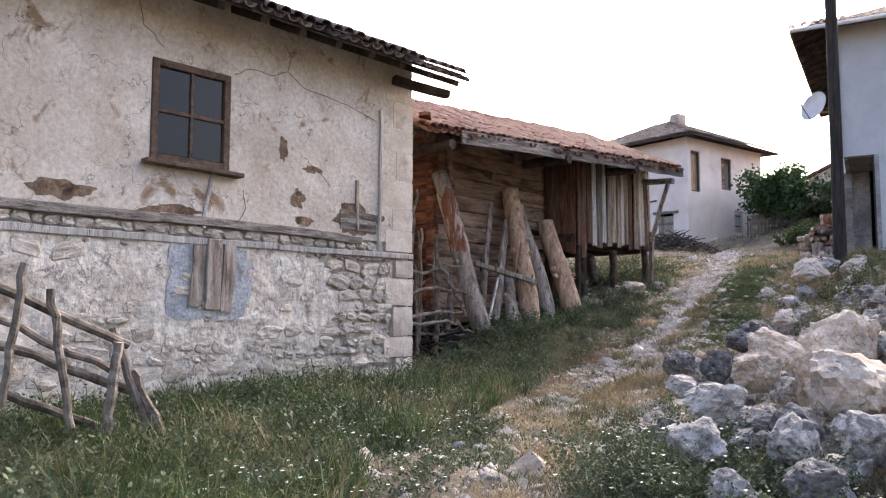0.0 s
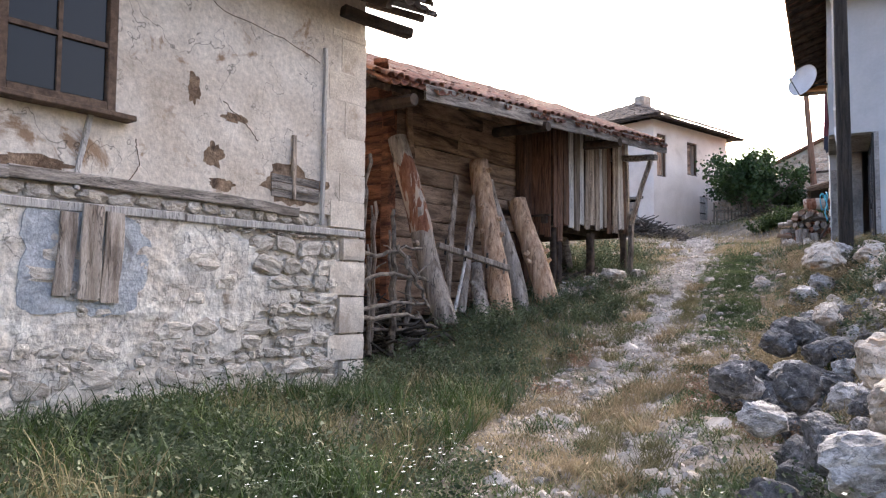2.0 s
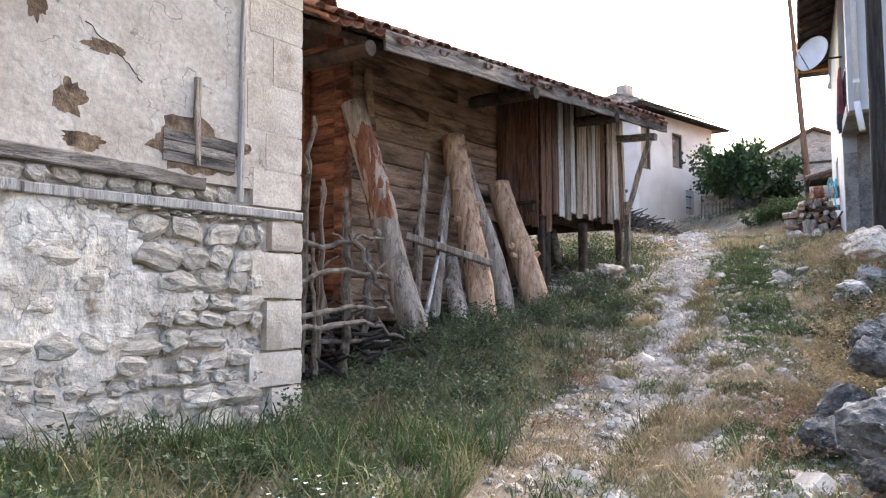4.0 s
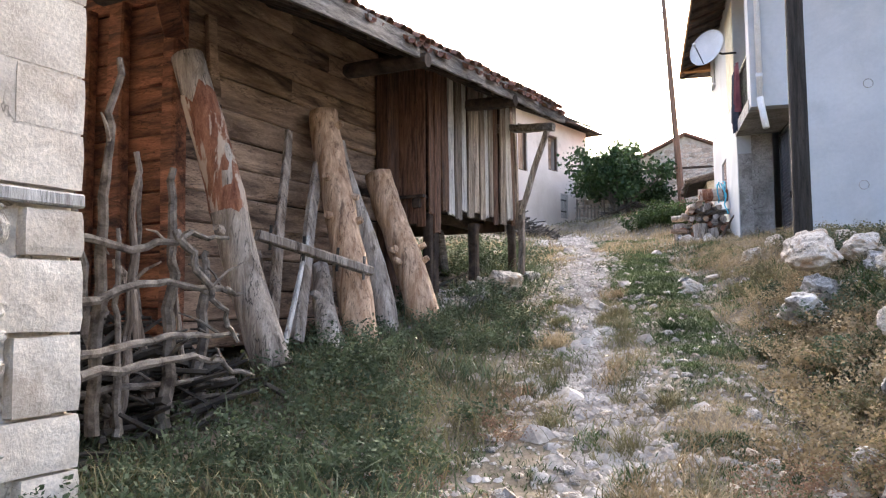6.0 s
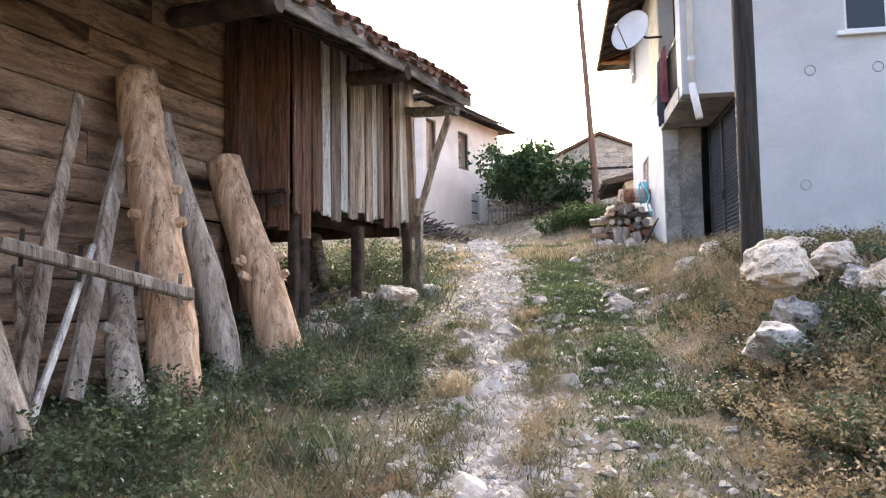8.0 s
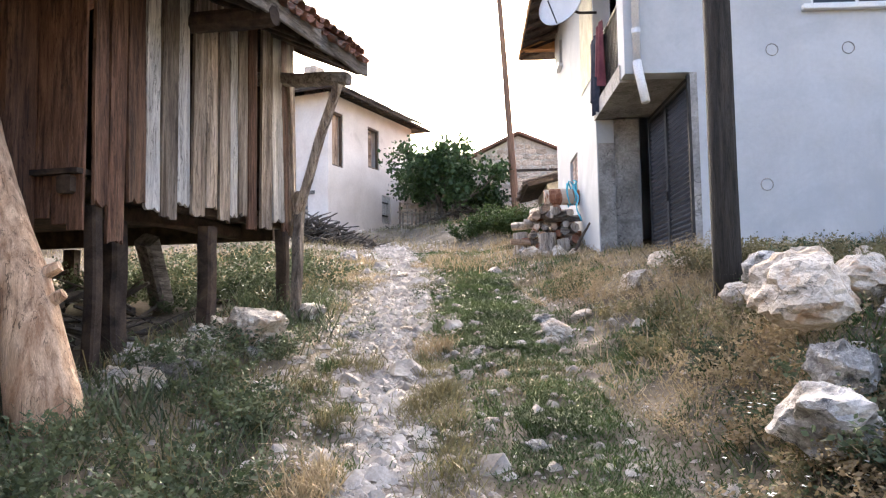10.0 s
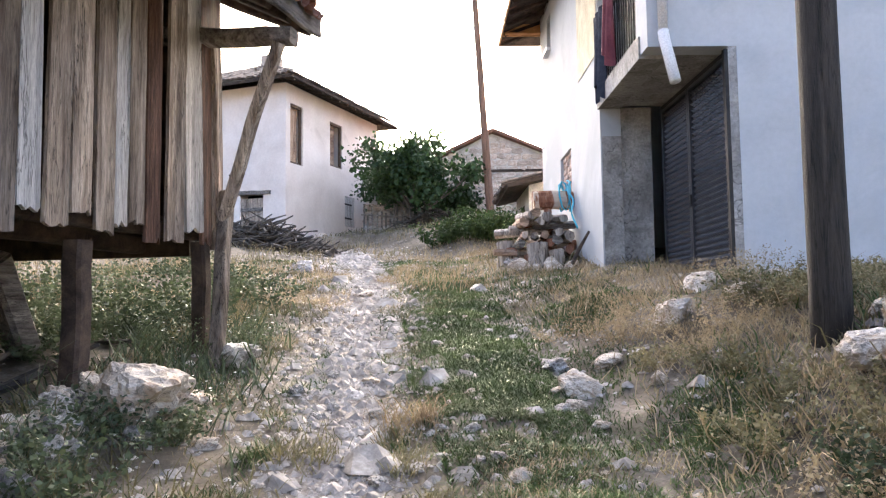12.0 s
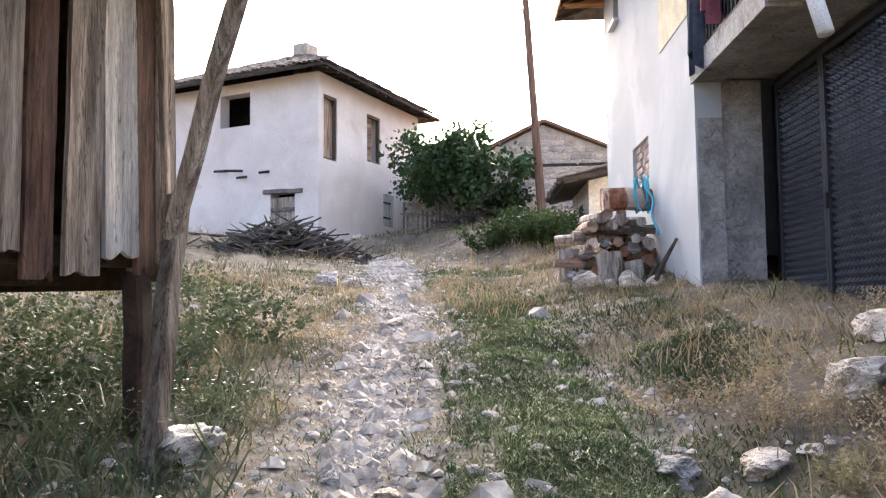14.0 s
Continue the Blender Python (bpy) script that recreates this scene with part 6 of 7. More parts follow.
def pebbles():
    rs = np.random.RandomState(5)
    n = 42000
    y = rs.uniform(-0.5, 30, n) ** 1.0
    ax = np.interp(y, AXIS_Y, AXIS_X)
    wide = rs.rand(n) < 0.4
    x = ax + rut(y) * 1.1 + np.where(wide, rs.normal(0.3, 1.3, n), rs.normal(0, 0.3, n))
    z = ground_z(x, y)
    s = np.exp(rs.normal(-4.1, 0.6, n)) * np.where(rs.rand(n) < 0.05, 2.2, 1)
    base = np.array([(1, 0, -.2), (.4, .95, -.1), (-.7, .7, -.2), (-.95, -.3, -.1), (-.1, -1, -.2), (.7, -.7, -.1), (.3, .25, .42), (-.4, -.15, .45)])
    faces = np.array([(0, 1, 6), (1, 2, 6), (2, 7, 6), (2, 3, 7), (3, 4, 7), (4, 5, 7), (5, 6, 7), (5, 0, 6)])
    a = rs.uniform(0, 6.28, n)
    ca, sa = np.cos(a), np.sin(a)
    v = base[None] * s[:, None, None] * (1 + rs.uniform(-.3, .3, (n, 8, 3)))
    vx = v[..., 0] * ca[:, None] - v[..., 1] * sa[:, None] + x[:, None]
    vy = v[..., 0] * sa[:, None] + v[..., 1] * ca[:, None] + y[:, None]
    vz = v[..., 2] + z[:, None]
    me = bpy.data.meshes.new("pebbles")
    me.from_pydata(np.stack([vx, vy, vz], -1).reshape(-1, 3).tolist(), [], (faces[None] + (np.arange(n) * 8)[:, None, None]).reshape(-1, 3).tolist())
    me.materials.append(PEBBLE)
    tagged(new("pebbles", me), "loose pale limestone pebbles along the track", "pebbles", kind="stuff")


pebbles()


def leafy(name, verts, faces, material, label, category):
    me = bpy.data.meshes.new(name)
    me.vertices.add(len(verts))
    me.vertices.foreach_set("co", verts.astype(np.float32).ravel())
    k = faces.shape[1]
    me.loops.add(faces.size)
    me.loops.foreach_set("vertex_index", faces.astype(np.int32).ravel())
    me.polygons.add(len(faces))
    me.polygons.foreach_set("loop_start", np.arange(len(faces), dtype=np.int32) * k)
    me.update(calc_edges=True)
    me.materials.append(material)
    return tagged(new(name, me), label, category, kind="stuff")


def blades(name, x, y, hgt, width, bend, material, label, seed, base=None, category="grass"):
    """Thin bent blades standing on the ground at the given places."""
    rs = np.random.RandomState(seed)
    n = len(x)
    z = (ground_z(x, y) if base is None else base) - 0.01
    a = rs.uniform(0, 6.28, n)
    h = hgt * np.exp(rs.normal(0, 0.3, n))
    w = width * rs.uniform(0.7, 1.3, n)
    b = h * bend * rs.uniform(0.3, 1.5, n)
    t = rs.uniform(0, 6.28, n)
    side = np.stack([np.cos(a), np.sin(a), 0 * a], -1) * w[:, None]
    lean = np.stack([np.cos(t), np.sin(t), 0 * t], -1)
    p0 = np.stack([x, y, z], -1)
    p1 = p0 + lean * (b * 0.35)[:, None] + np.array([0, 0, 1]) * (h * 0.55)[:, None]
    p2 = p0 + lean * b[:, None] + np.array([0, 0, 1]) * (h * np.clip(1 - 0.35 * b / h, 0.3, 1))[:, None]
    v = np.stack([p0 - side, p0 + side, p1 + side * 0.7, p2, p1 - side * 0.7], 1).reshape(-1, 3)
    i = np.arange(n) * 5
    tris = np.concatenate([np.stack([i, i + 1, i + 2], -1), np.stack([i, i + 2, i + 4], -1), np.stack([i + 4, i + 2, i + 3], -1)])
    return leafy(name, v, tris, material, label, category)


def patch(x, y, f, seed):
    return (np.sin(x * f + seed) * np.cos(y * f * 1.13 - seed * 2) + 0.6 * np.sin(x * f * 2.3 + y * f * 1.7 + seed * 3) + 0.4 * np.cos(x * f * 5.1 - y * f * 4.3 + seed))


def blocked(x, y):
    """Inside the buildings, where nothing grows."""
    h = radians(HEAD)
    s = x * math.sin(h) + y * math.cos(h)
    n = x * math.cos(h) - y * math.sin(h)
    a = (s < 6.9) & (n < -7.45) & (n > -14.5)
    b = (s > 9.4) & (s < 13.6) & (n < -9.4) & (n > -14) | (s > 13.5) & (s < 16.6) & (n < -9.1) & (n > -14)
    g = radians(34)
    lx = (x - 10.72) * math.cos(g) - (y - 17.13) * math.sin(g)
    ly = (x - 10.72) * math.sin(g) + (y - 17.13) * math.cos(g)
    c = (lx > 0.6) & (lx < 9) & (ly > -0.02) & (ly < 9.3) | (lx > -0.02) & (lx < 9) & (ly > 2.5) & (ly < 9.3)
    return a | b | c


def grow():
    rs = np.random.RandomState(12)

    def scatter(n, y0, y1, d0, d1, power=1.0):
        y = y0 + (y1 - y0) * rs.rand(n) ** power
        ax = np.interp(y, AXIS_Y, AXIS_X)
        slope = np.interp(y, [0, 5, 10, 20, 40], [1.02, 1.08, 1.17, 1.15, 1.13])
        d = d0 + (d1 - d0) * rs.rand(n)
        x = ax + d * slope
        ok = ~blocked(x, y)
        return x[ok], y[ok], d[ok]
    # turf between and beside the ruts
    x, y, d = scatter(620000, -0.2, 26, -4.5, 5.5, 1.2)
    r = d - rut(y)
    dens = np.where(np.abs(r) < 0.2, np.where(y < 11, np.where(patch(x, y, 2.6, 31) > 0.0, 0.75, 0.15), 0.06), np.where(np.abs(r) < 0.45, np.where(patch(x, y, 2.2, 33) > -0.2, 0.75, 0.2), 0.9)) * np.where((patch(x, y, 1.3, 1) > -0.1) | ((d > 0.35) & (d < 1.5) & (y > 9) & (patch(x, y, 1.9, 5) > np.where(y > 12, -0.5, -0.1))), 1, 0.2)
    keep = rs.rand(len(x)) < dens
    x, y, d = x[keep], y[keep], d[keep]
    tone = patch(x, y, 0.9, 4) + rs.normal(0, 0.3, len(x)) + np.where(d > 2.0, -0.6, np.where(d > 0.3, np.where(y > 12, 0.85, 0.3), 0.0)) + np.where((d < -0.8) & (y < 8), 0.7, 0)
    g = tone > 0.15
    o = (~g) & (tone > -0.55)
    s = tone <= -0.55
    blades("green_grass", x[g], y[g], 0.055, 0.0042, 1.2, GRASS, "short green grass on the lane", 1)
    blades("olive_grass", x[o], y[o], 0.06, 0.004, 1.2, GRASS_OLIVE, "half-dry olive grass on the lane", 2)
    blades("dry_grass", x[s], y[s], 0.075, 0.0034, 1.2, GRASS_DRY, "dry straw-coloured grass on the lane", 3)
    # taller growth: left verge below house and barn, right bank
    x, y, d = scatter(62000, -0.5, 20, -5.5, -0.75, 1.15)
    keep = rs.rand(len(x)) < smooth(0.75, 1.5, -d) * np.where(patch(x, y, 1.3, 7) > -0.3, 0.9, 0.25)
    x, y, d = x[keep], y[keep], d[keep]
    tone = patch(x, y, 0.9, 9) + rs.normal(0, 0.5, len(x))
    g = tone > 0.05
    blades("tall_green_grass", x[g], y[g], 0.23, 0.0075, 1.0, WEED, "tall green grass and weeds along the wall", 5)
    blades("tall_dry_grass", x[~g], y[~g], 0.2, 0.005, 1.1, GRASS_OLIVE, "half-dry tangled grass along the wall", 6)
    x, y, d = scatter(90000, 1.0, 20, 1.4, 7.5, 1.0)
    keep = rs.rand(len(x)) < smooth(1.3, 2.3, d) * np.where(patch(x, y, 1.2, 3) > -0.2, 0.9, 0.25) * np.where(y < 6.5, 0.22, np.where(y > 15, 0.3, 1))
    x, y, d = x[keep], y[keep], d[keep]
    tone = patch(x, y, 1.0, 13) + rs.normal(0, 0.5, len(x))
    g = tone > 0.55
    o = (~g) & (tone > 0.15)
    s = tone <= 0.15
    blades("tall_green_grass", x[g], y[g], 0.15, 0.007, 1.1, GRASS, "green grass on the stony bank", 8)
    blades("olive_grass", x[o], y[o], 0.16, 0.006, 1.1, GRASS_OLIVE, "half-dry grass on the stony bank", 9)
    blades("tall_dry_grass", x[s], y[s], 0.17, 0.0055, 1.1, GRASS_DRY, "straw-coloured grass on the stony bank", 10)
    # thick green mats between the ruts
    px_, py_ = [], []
    for k, (cy, off, ry, rx, n) in enumerate(((5.2, 1.0, 0.5, 0.3, 5000), (8.6, 0.9, 0.7, 0.3, 9000), (10.4, 0.75, 0.7, 0.35, 11000), (12.2, 0.9, 0.6, 0.35, 10000), (13.9, 0.8, 0.6, 0.4, 12000), (15.6, 0.75, 0.75, 0.42, 20000), (16.9, 0.7, 0.8, 0.45, 22000), (18.6, 0.8, 0.9, 0.5, 16000), (20.6, 1.0, 0.9, 0.5, 9000), (17.6, 2.2, 0.7, 0.4, 7000), (14.4, 1.9, 0.5, 0.4, 6000))):
        y = rs.normal(cy, ry * 0.62, n)
        y = np.clip(y, cy - ry * 1.3, cy + ry * 1.3)
        x = np.interp(y, AXIS_Y, AXIS_X) + (off + np.clip(rs.normal(0, rx * 0.62, n), -rx * 1.2, rx * 1.2)) * 1.15
        ok = (patch(x, y, 2.7, k) > np.where(y < 12, -0.15, -0.6)) & (rs.rand(n) < np.where(y < 12, 0.6, 1.0))
        px_.append(x[ok]), py_.append(y[ok])
    x, y = np.concatenate(px_), np.concatenate(py_)
    ok = ~blocked(x, y)
    x, y = x[ok], y[ok]
    blades("grass_mat", x, y, 0.055, 0.0042, 1.3, GRASS, "thick mats of green grass between the ruts", 51)
    # tufts standing in the track
    tufts = []
    for k in range(110):
        cy = 2.6 + 13.4 * rs.rand()
        off = float(rut(np.array([cy]))[0]) + (rs.normal(0, 0.32) if cy < 11 else rs.choice((-0.42, 0.38)) + rs.normal(0, 0.12))
        n, sp = rs.randint(60, 260), 0.05 + 0.09 * rs.rand()
        y = cy + rs.normal(0, sp * 1.3, n)
        x = np.interp(y, AXIS_Y, AXIS_X) + off + rs.normal(0, sp, n)
        tufts.append((x, y, k % 4))
    for kind, nm, mt, hgt, lab in (((0, 1), "olive_tufts", GRASS_OLIVE, 0.13, "half-dry olive tufts growing in the track"), ((2,), "dry_tufts", GRASS_DRY, 0.17, "straw-coloured tufts growing in the track"), ((3,), "green_tufts", GRASS, 0.09, "low green tufts growing in the track")):
        x = np.concatenate([a for a, b, c in tufts if c in kind])
        y = np.concatenate([b for a, b, c in tufts if c in kind])
        ok = ~blocked(x, y)
        blades(nm, x[ok], y[ok], hgt, 0.0042, 1.1, mt, lab, 61 + kind[0])
    # tall stalks in front of the old house
    x, y, d = scatter(26000, 0.8, 9, -4.5, -0.9, 1.0)
    keep = patch(x, y, 1.6, 21) > -0.4
    x, y, d = x[keep], y[keep], d[keep]
    g = patch(x, y, 1.1, 23) + rs.normal(0, 0.4, len(x)) > -0.6
    blades("tall_green_grass", x[g], y[g], 0.30, 0.006, 0.9, GRASS, "tall green grass before the old house", 24)
    blades("tall_dry_grass", x[~g], y[~g], 0.28, 0.005, 0.9, GRASS_OLIVE, "half-dry stalks before the old house", 25)
    # farther slopes
    x, y, d = scatter(60000, 20, 48, -12, 9, 1.0)
    keep = (np.abs(d - rut(y)) > 0.5) & (patch(x, y, 0.8, 2) > -0.5)
    x, y = x[keep], y[keep]
    tone = patch(x, y, 0.5, 6) + rs.normal(0, 0.5, len(x))
    g = tone > 0.2
    blades("green_grass", x[g], y[g], 0.16, 0.007, 0.7, GRASS_OLIVE, "olive grass farther up the lane", 14)
    blades("dry_grass", x[~g], y[~g], 0.18, 0.007, 0.7, GRASS_DRY, "dry grass farther up the lane", 15)


grow()


def weeds(name, spots, material, label, seed, hgt=0.5, stems=26, spread=0.3, leaf=0.036, leaves=28, flowers=0.0, flower_mat=None, flower_label="", stem_mat=None):
    """Bushy weeds: thin stems set with small leaves, and flowers at the tips."""
    rs = np.random.RandomState(seed)
    bx, by, bz, ht, px_, py_ = [], [], [], [], [], []
    for (x, y, k) in spots:
        n = int(stems * k)
        a, r = rs.uniform(0, 6.28, n), np.sqrt(rs.rand(n)) * spread * k
        bx.append(x + 0.5 * r * np.cos(a)), by.append(y + 0.5 * r * np.sin(a))
        h = hgt * k * rs.uniform(0.55, 1.1, n)
        ht.append(h)
        px_.append(r * np.cos(a) * 1.1 + rs.normal(0, 0.05, n)), py_.append(r * np.sin(a) * 1.1 + rs.normal(0, 0.05, n))
    bx, by, ht, lx, ly = [np.concatenate(q) for q in (bx, by, ht, px_, py_)]
    bz = ground_z(bx, by)
    n = len(bx)
    p0 = np.stack([bx, by, bz - 0.02], -1)
    tip = p0 + np.stack([lx, ly, ht], -1)
    w = 0.0035
    side = np.stack([np.cos(np.arange(n)), np.sin(np.arange(n)), np.zeros(n)], -1) * w
    v = np.stack([p0 - side, p0 + side, tip], 1).reshape(-1, 3)
    leafy(name + "_stems", v, np.arange(n * 3).reshape(-1, 3), stem_mat or material, label + ", stems", "weeds")
    m = n * leaves
    idx = np.repeat(np.arange(n), leaves)
    f = rs.uniform(0.15, 1.0, m)
    c = p0[idx] + (tip - p0)[idx] * f[:, None] + rs.normal(0, 0.02, (m, 3))
    d = rs.normal(0, 1, (m, 3))
    d[:, 2] = np.abs(d[:, 2]) * 0.6
    d /= np.linalg.norm(d, axis=1)[:, None]
    q = np.cross(d, rs.normal(0, 1, (m, 3)))
    q /= np.linalg.norm(q, axis=1)[:, None]
    ln = leaf * rs.uniform(0.6, 1.5, m)[:, None]
    v = np.stack([c, c + d * ln * 0.5 + q * ln * 0.28, c + d * ln, c + d * ln * 0.5 - q * ln * 0.28], 1).reshape(-1, 3)
    leafy(name, v, np.arange(m * 4).reshape(-1, 4), material, label, "weeds")
    if flowers:
        k = rs.rand(n) < flowers
        c = tip[k]
        m = len(c)
        V, F = [], []
        rad = 0.011 * rs.uniform(0.8, 1.5, m)
        for j in range(6):
            an = j * math.pi / 3
            V.append(c + np.stack([np.cos(an) * rad, np.sin(an) * rad, 0.3 * rad * (j % 2)], -1))
        v = np.stack(V, 1).reshape(-1, 3)
        leafy(name + "_flowers", v, np.arange(m * 6).reshape(-1, 6), flower_mat or FLOWER, flower_label or "small white wild flowers", "flowers")


rnd = random.Random(77)


def spots_between(n, y0, y1, d0, d1, k0=0.7, k1=1.2):
    out = []
    for _ in range(n):
        y = rnd.uniform(y0, y1)
        ax = float(np.interp(y, AXIS_Y, AXIS_X))
        x = ax + rnd.uniform(d0, d1) * 1.12
        if not bool(blocked(np.array([x]), np.array([y]))[0]):
            out.append((x, y, rnd.uniform(k0, k1)))
    return out


weeds("verge_weeds", spots_between(70, 5, 16.5, -3.3, -1.2, 0.5, 1.0) + [(1.5, 12.3, 1.5), (1.75, 12.7, 1.5), (1.3, 11.8, 1.4), (2.1, 12.9, 1.2), (0.6, 11.0, 1.2), (-0.1, 9.4, 1.0)], WEED, "grey-green weeds growing along the barn", 31, 0.36)
weeds("corner_weeds", spots_between(34, 1.2, 7.5, -4.2, -1.4), WEED, "dense green weeds before the old house", 32, 0.36, 24, 0.36, 0.04, 14)
weeds("bank_weeds", spots_between(70, 7.5, 15.5, 1.7, 4.6, 0.5, 1.0), GRASS_OLIVE, "olive weeds on the stony bank", 33, 0.32, 26, 0.32, 0.03, 34)
weeds("bank_green_weeds", spots_between(26, 8, 14.0, 2.0, 4.2, 0.6, 1.0), WEED, "green weeds on the stony bank", 34, 0.32, 28, 0.34, 0.036, 34)
weeds("track_edge_weeds", spots_between(8, 2.2, 5.5, 1.1, 1.6, 0.7, 1.0) + [(1.0, 3.3, 1.2), (1.15, 3.6, 1.2), (1.3, 3.2, 1.1), (0.9, 2.9, 0.9), (0.85, 3.5, 1.1), (1.05, 3.0, 1.1)], WEED, "bushy weed with tiny white flowers at the rocks", 35, 0.46, 56, 0.3, 0.026, 34, 0.08)
weeds("white_flowers", spots_between(20, 3.5, 7.2, -1.7, -0.4, 0.6, 1.0) + spots_between(18, 16.0, 20, -3.2, -1.2, 0.7, 1.1) + spots_between(14, 8.0, 12.5, 1.6, 3.2, 0.6, 1.0), WEED, "low white-flowering weeds by the track", 36, 0.27, 34, 0.3, 0.028, 14, 0.45)
weeds("boulder_weeds", [(x + 0.3 * math.cos(k * 1.9), y + 0.3 * math.sin(k * 1.9), 0.7 + 0.1 * (k % 4)) for x, y in ((6.3, 11.5), (6.9, 12.1), (6.1, 10.9), (5.6, 10.6), (5.2, 9.9), (7.7, 12.9), (4.5, 9.2)) for k in range(4)], GRASS_DRY, "dry straw weeds round the boulders on the bank", 41, 0.3, 26, 0.34, 0.03, 34)
weeds("rusty_weeds", spots_between(9, 6.5, 9.5, 0.9, 1.8, 0.6, 1.0) + spots_between(5, 9, 12, -1.6, -0.9, 0.5, 0.8), RUST_WEED, "low rust-red dried weeds by the track", 37, 0.2, 30, 0.3, 0.02)
weeds("dry_weeds", spots_between(46, 6, 17, 1.6, 4.5, 0.6, 1.2), GRASS_DRY, "dry straw-coloured weeds on the bank", 38, 0.3, 26, 0.3, 0.02)
weeds("barn_weeds", [(sn(s, n).x, sn(s, n).y, k) for s, n, k in ((16.1, -9.6, 0.7), (16.9, -9.5, 0.8), (17.2, -10.2, 1.2), (18.4, -10.4, 1.3), (16.0, -10.4, 1.2), (14.8, -10.4, 0.8), (16.4, -9.9, 0.9), (15.2, -11, 1.3), (16.5, -11, 1.3), (17.4, -9.2, 1.0), (18.0, -9.6, 1.1), (18.8, -9.8, 1.1),  (19.5, -9.4, 1.0), (20.3, -10, 1.2), (17.5, -11, 1.4), (19, -12, 1.5), (21, -11.5, 1.4))], WEED, "green weeds under and behind the barn", 39, 0.36, 30, 0.35, 0.045)
weeds("nettle_bush", [(16.3, 26.9, 1.4), (16.0, 27.3, 1.5), (16.5, 27.4, 1.5), (15.6, 27.6, 1.2), (16.9, 27.0, 1.4), (15.2, 27.9, 1.1)], GRASS, "thick green nettles at the foot of the pole", 40, 0.55, 50, 0.45, 0.075, 26)


# fig tree between the far houses
def fig_tree(x, y, z, scale, label, seed, n_clumps=75):
    rnd = random.Random(seed)
    ob = thing("fig_tree", label, "tree", x, y, z)
    bm = bmesh.new()
    tips = []

    def limb(p, d, ln, r, depth):
        pts, rad = [p], [r]
        for i in range(4):
            d = (d + Vector((rnd.uniform(-1, 1), rnd.uniform(-1, 1), rnd.uniform(-0.3, 0.6))) * 0.22).normalized()
            pts.append(pts[-1] + d * ln / 4)
            rad.append(r * (1 - 0.15 * (i + 1)))
        tube(bm, pts, rad, 7, 0.15, rnd.random() * 9)
        if depth == 0:
            tips.append(pts[-1])
            tips.append(pts[2])
            return
        for _ in range(3):
            nd = (d + Vector((rnd.uniform(-1, 1), rnd.uniform(-1, 1), rnd.uniform(-0.25, 0.7))) * 0.9).normalized()
            limb(pts[rnd.randint(2, 4)], nd, ln * 0.75, r * 0.5, depth - 1)
    for k in range(4):
        a = k * 1.6 + 0.4
        limb(Vector((0.1 * math.cos(a), 0.1 * math.sin(a), 0)), Vector((0.55 * math.cos(a), 0.55 * math.sin(a), 0.8)).normalized(), 1.5 * scale, 0.12 * scale, 2)
    part("trunk", bm, WOOD_STICK, ob)
    rs = np.random.RandomState(seed)
    cs = np.array([t[:] for t in tips])
    cs = cs[rs.randint(0, len(cs), n_clumps)] + rs.normal(0, 0.28 * scale, (n_clumps, 3))
    per = 120
    c = np.repeat(cs, per, 0) + rs.normal(0, 0.20 * scale, (n_clumps * per, 3))
    m = len(c)
    d = rs.normal(0, 1, (m, 3))
    d[:, 2] -= 0.3
    d /= np.linalg.norm(d, axis=1)[:, None]
    q = np.cross(d, rs.normal(0, 1, (m, 3)))
    q /= np.linalg.norm(q, axis=1)[:, None]
    ln = 0.15 * scale * rs.uniform(0.6, 1.3, m)[:, None]
    v = np.stack([c, c + d * ln * 0.45 + q * ln * 0.45, c + d * ln, c + d * ln * 0.45 - q * ln * 0.45], 1).reshape(-1, 3)
    me = bpy.data.meshes.new("crown")
    me.from_pydata(v.tolist(), [], np.arange(m * 4).reshape(-1, 4).tolist())
    me.materials.append(FIG_LEAF)
    cr = new("crown", me)
    cr.parent = ob
    tagged(cr, "broad dark green leaves")
    return ob


fig_tree(18.85, 34.7, gz(18.85, 34.7), 1.02, "broad fig tree with dark leaves beside the white house", 9, 95)
fig_tree(21.6, 40.5, gz(21.6, 40.5), 1.35, "tall leafy tree behind the white house", 13, 70)


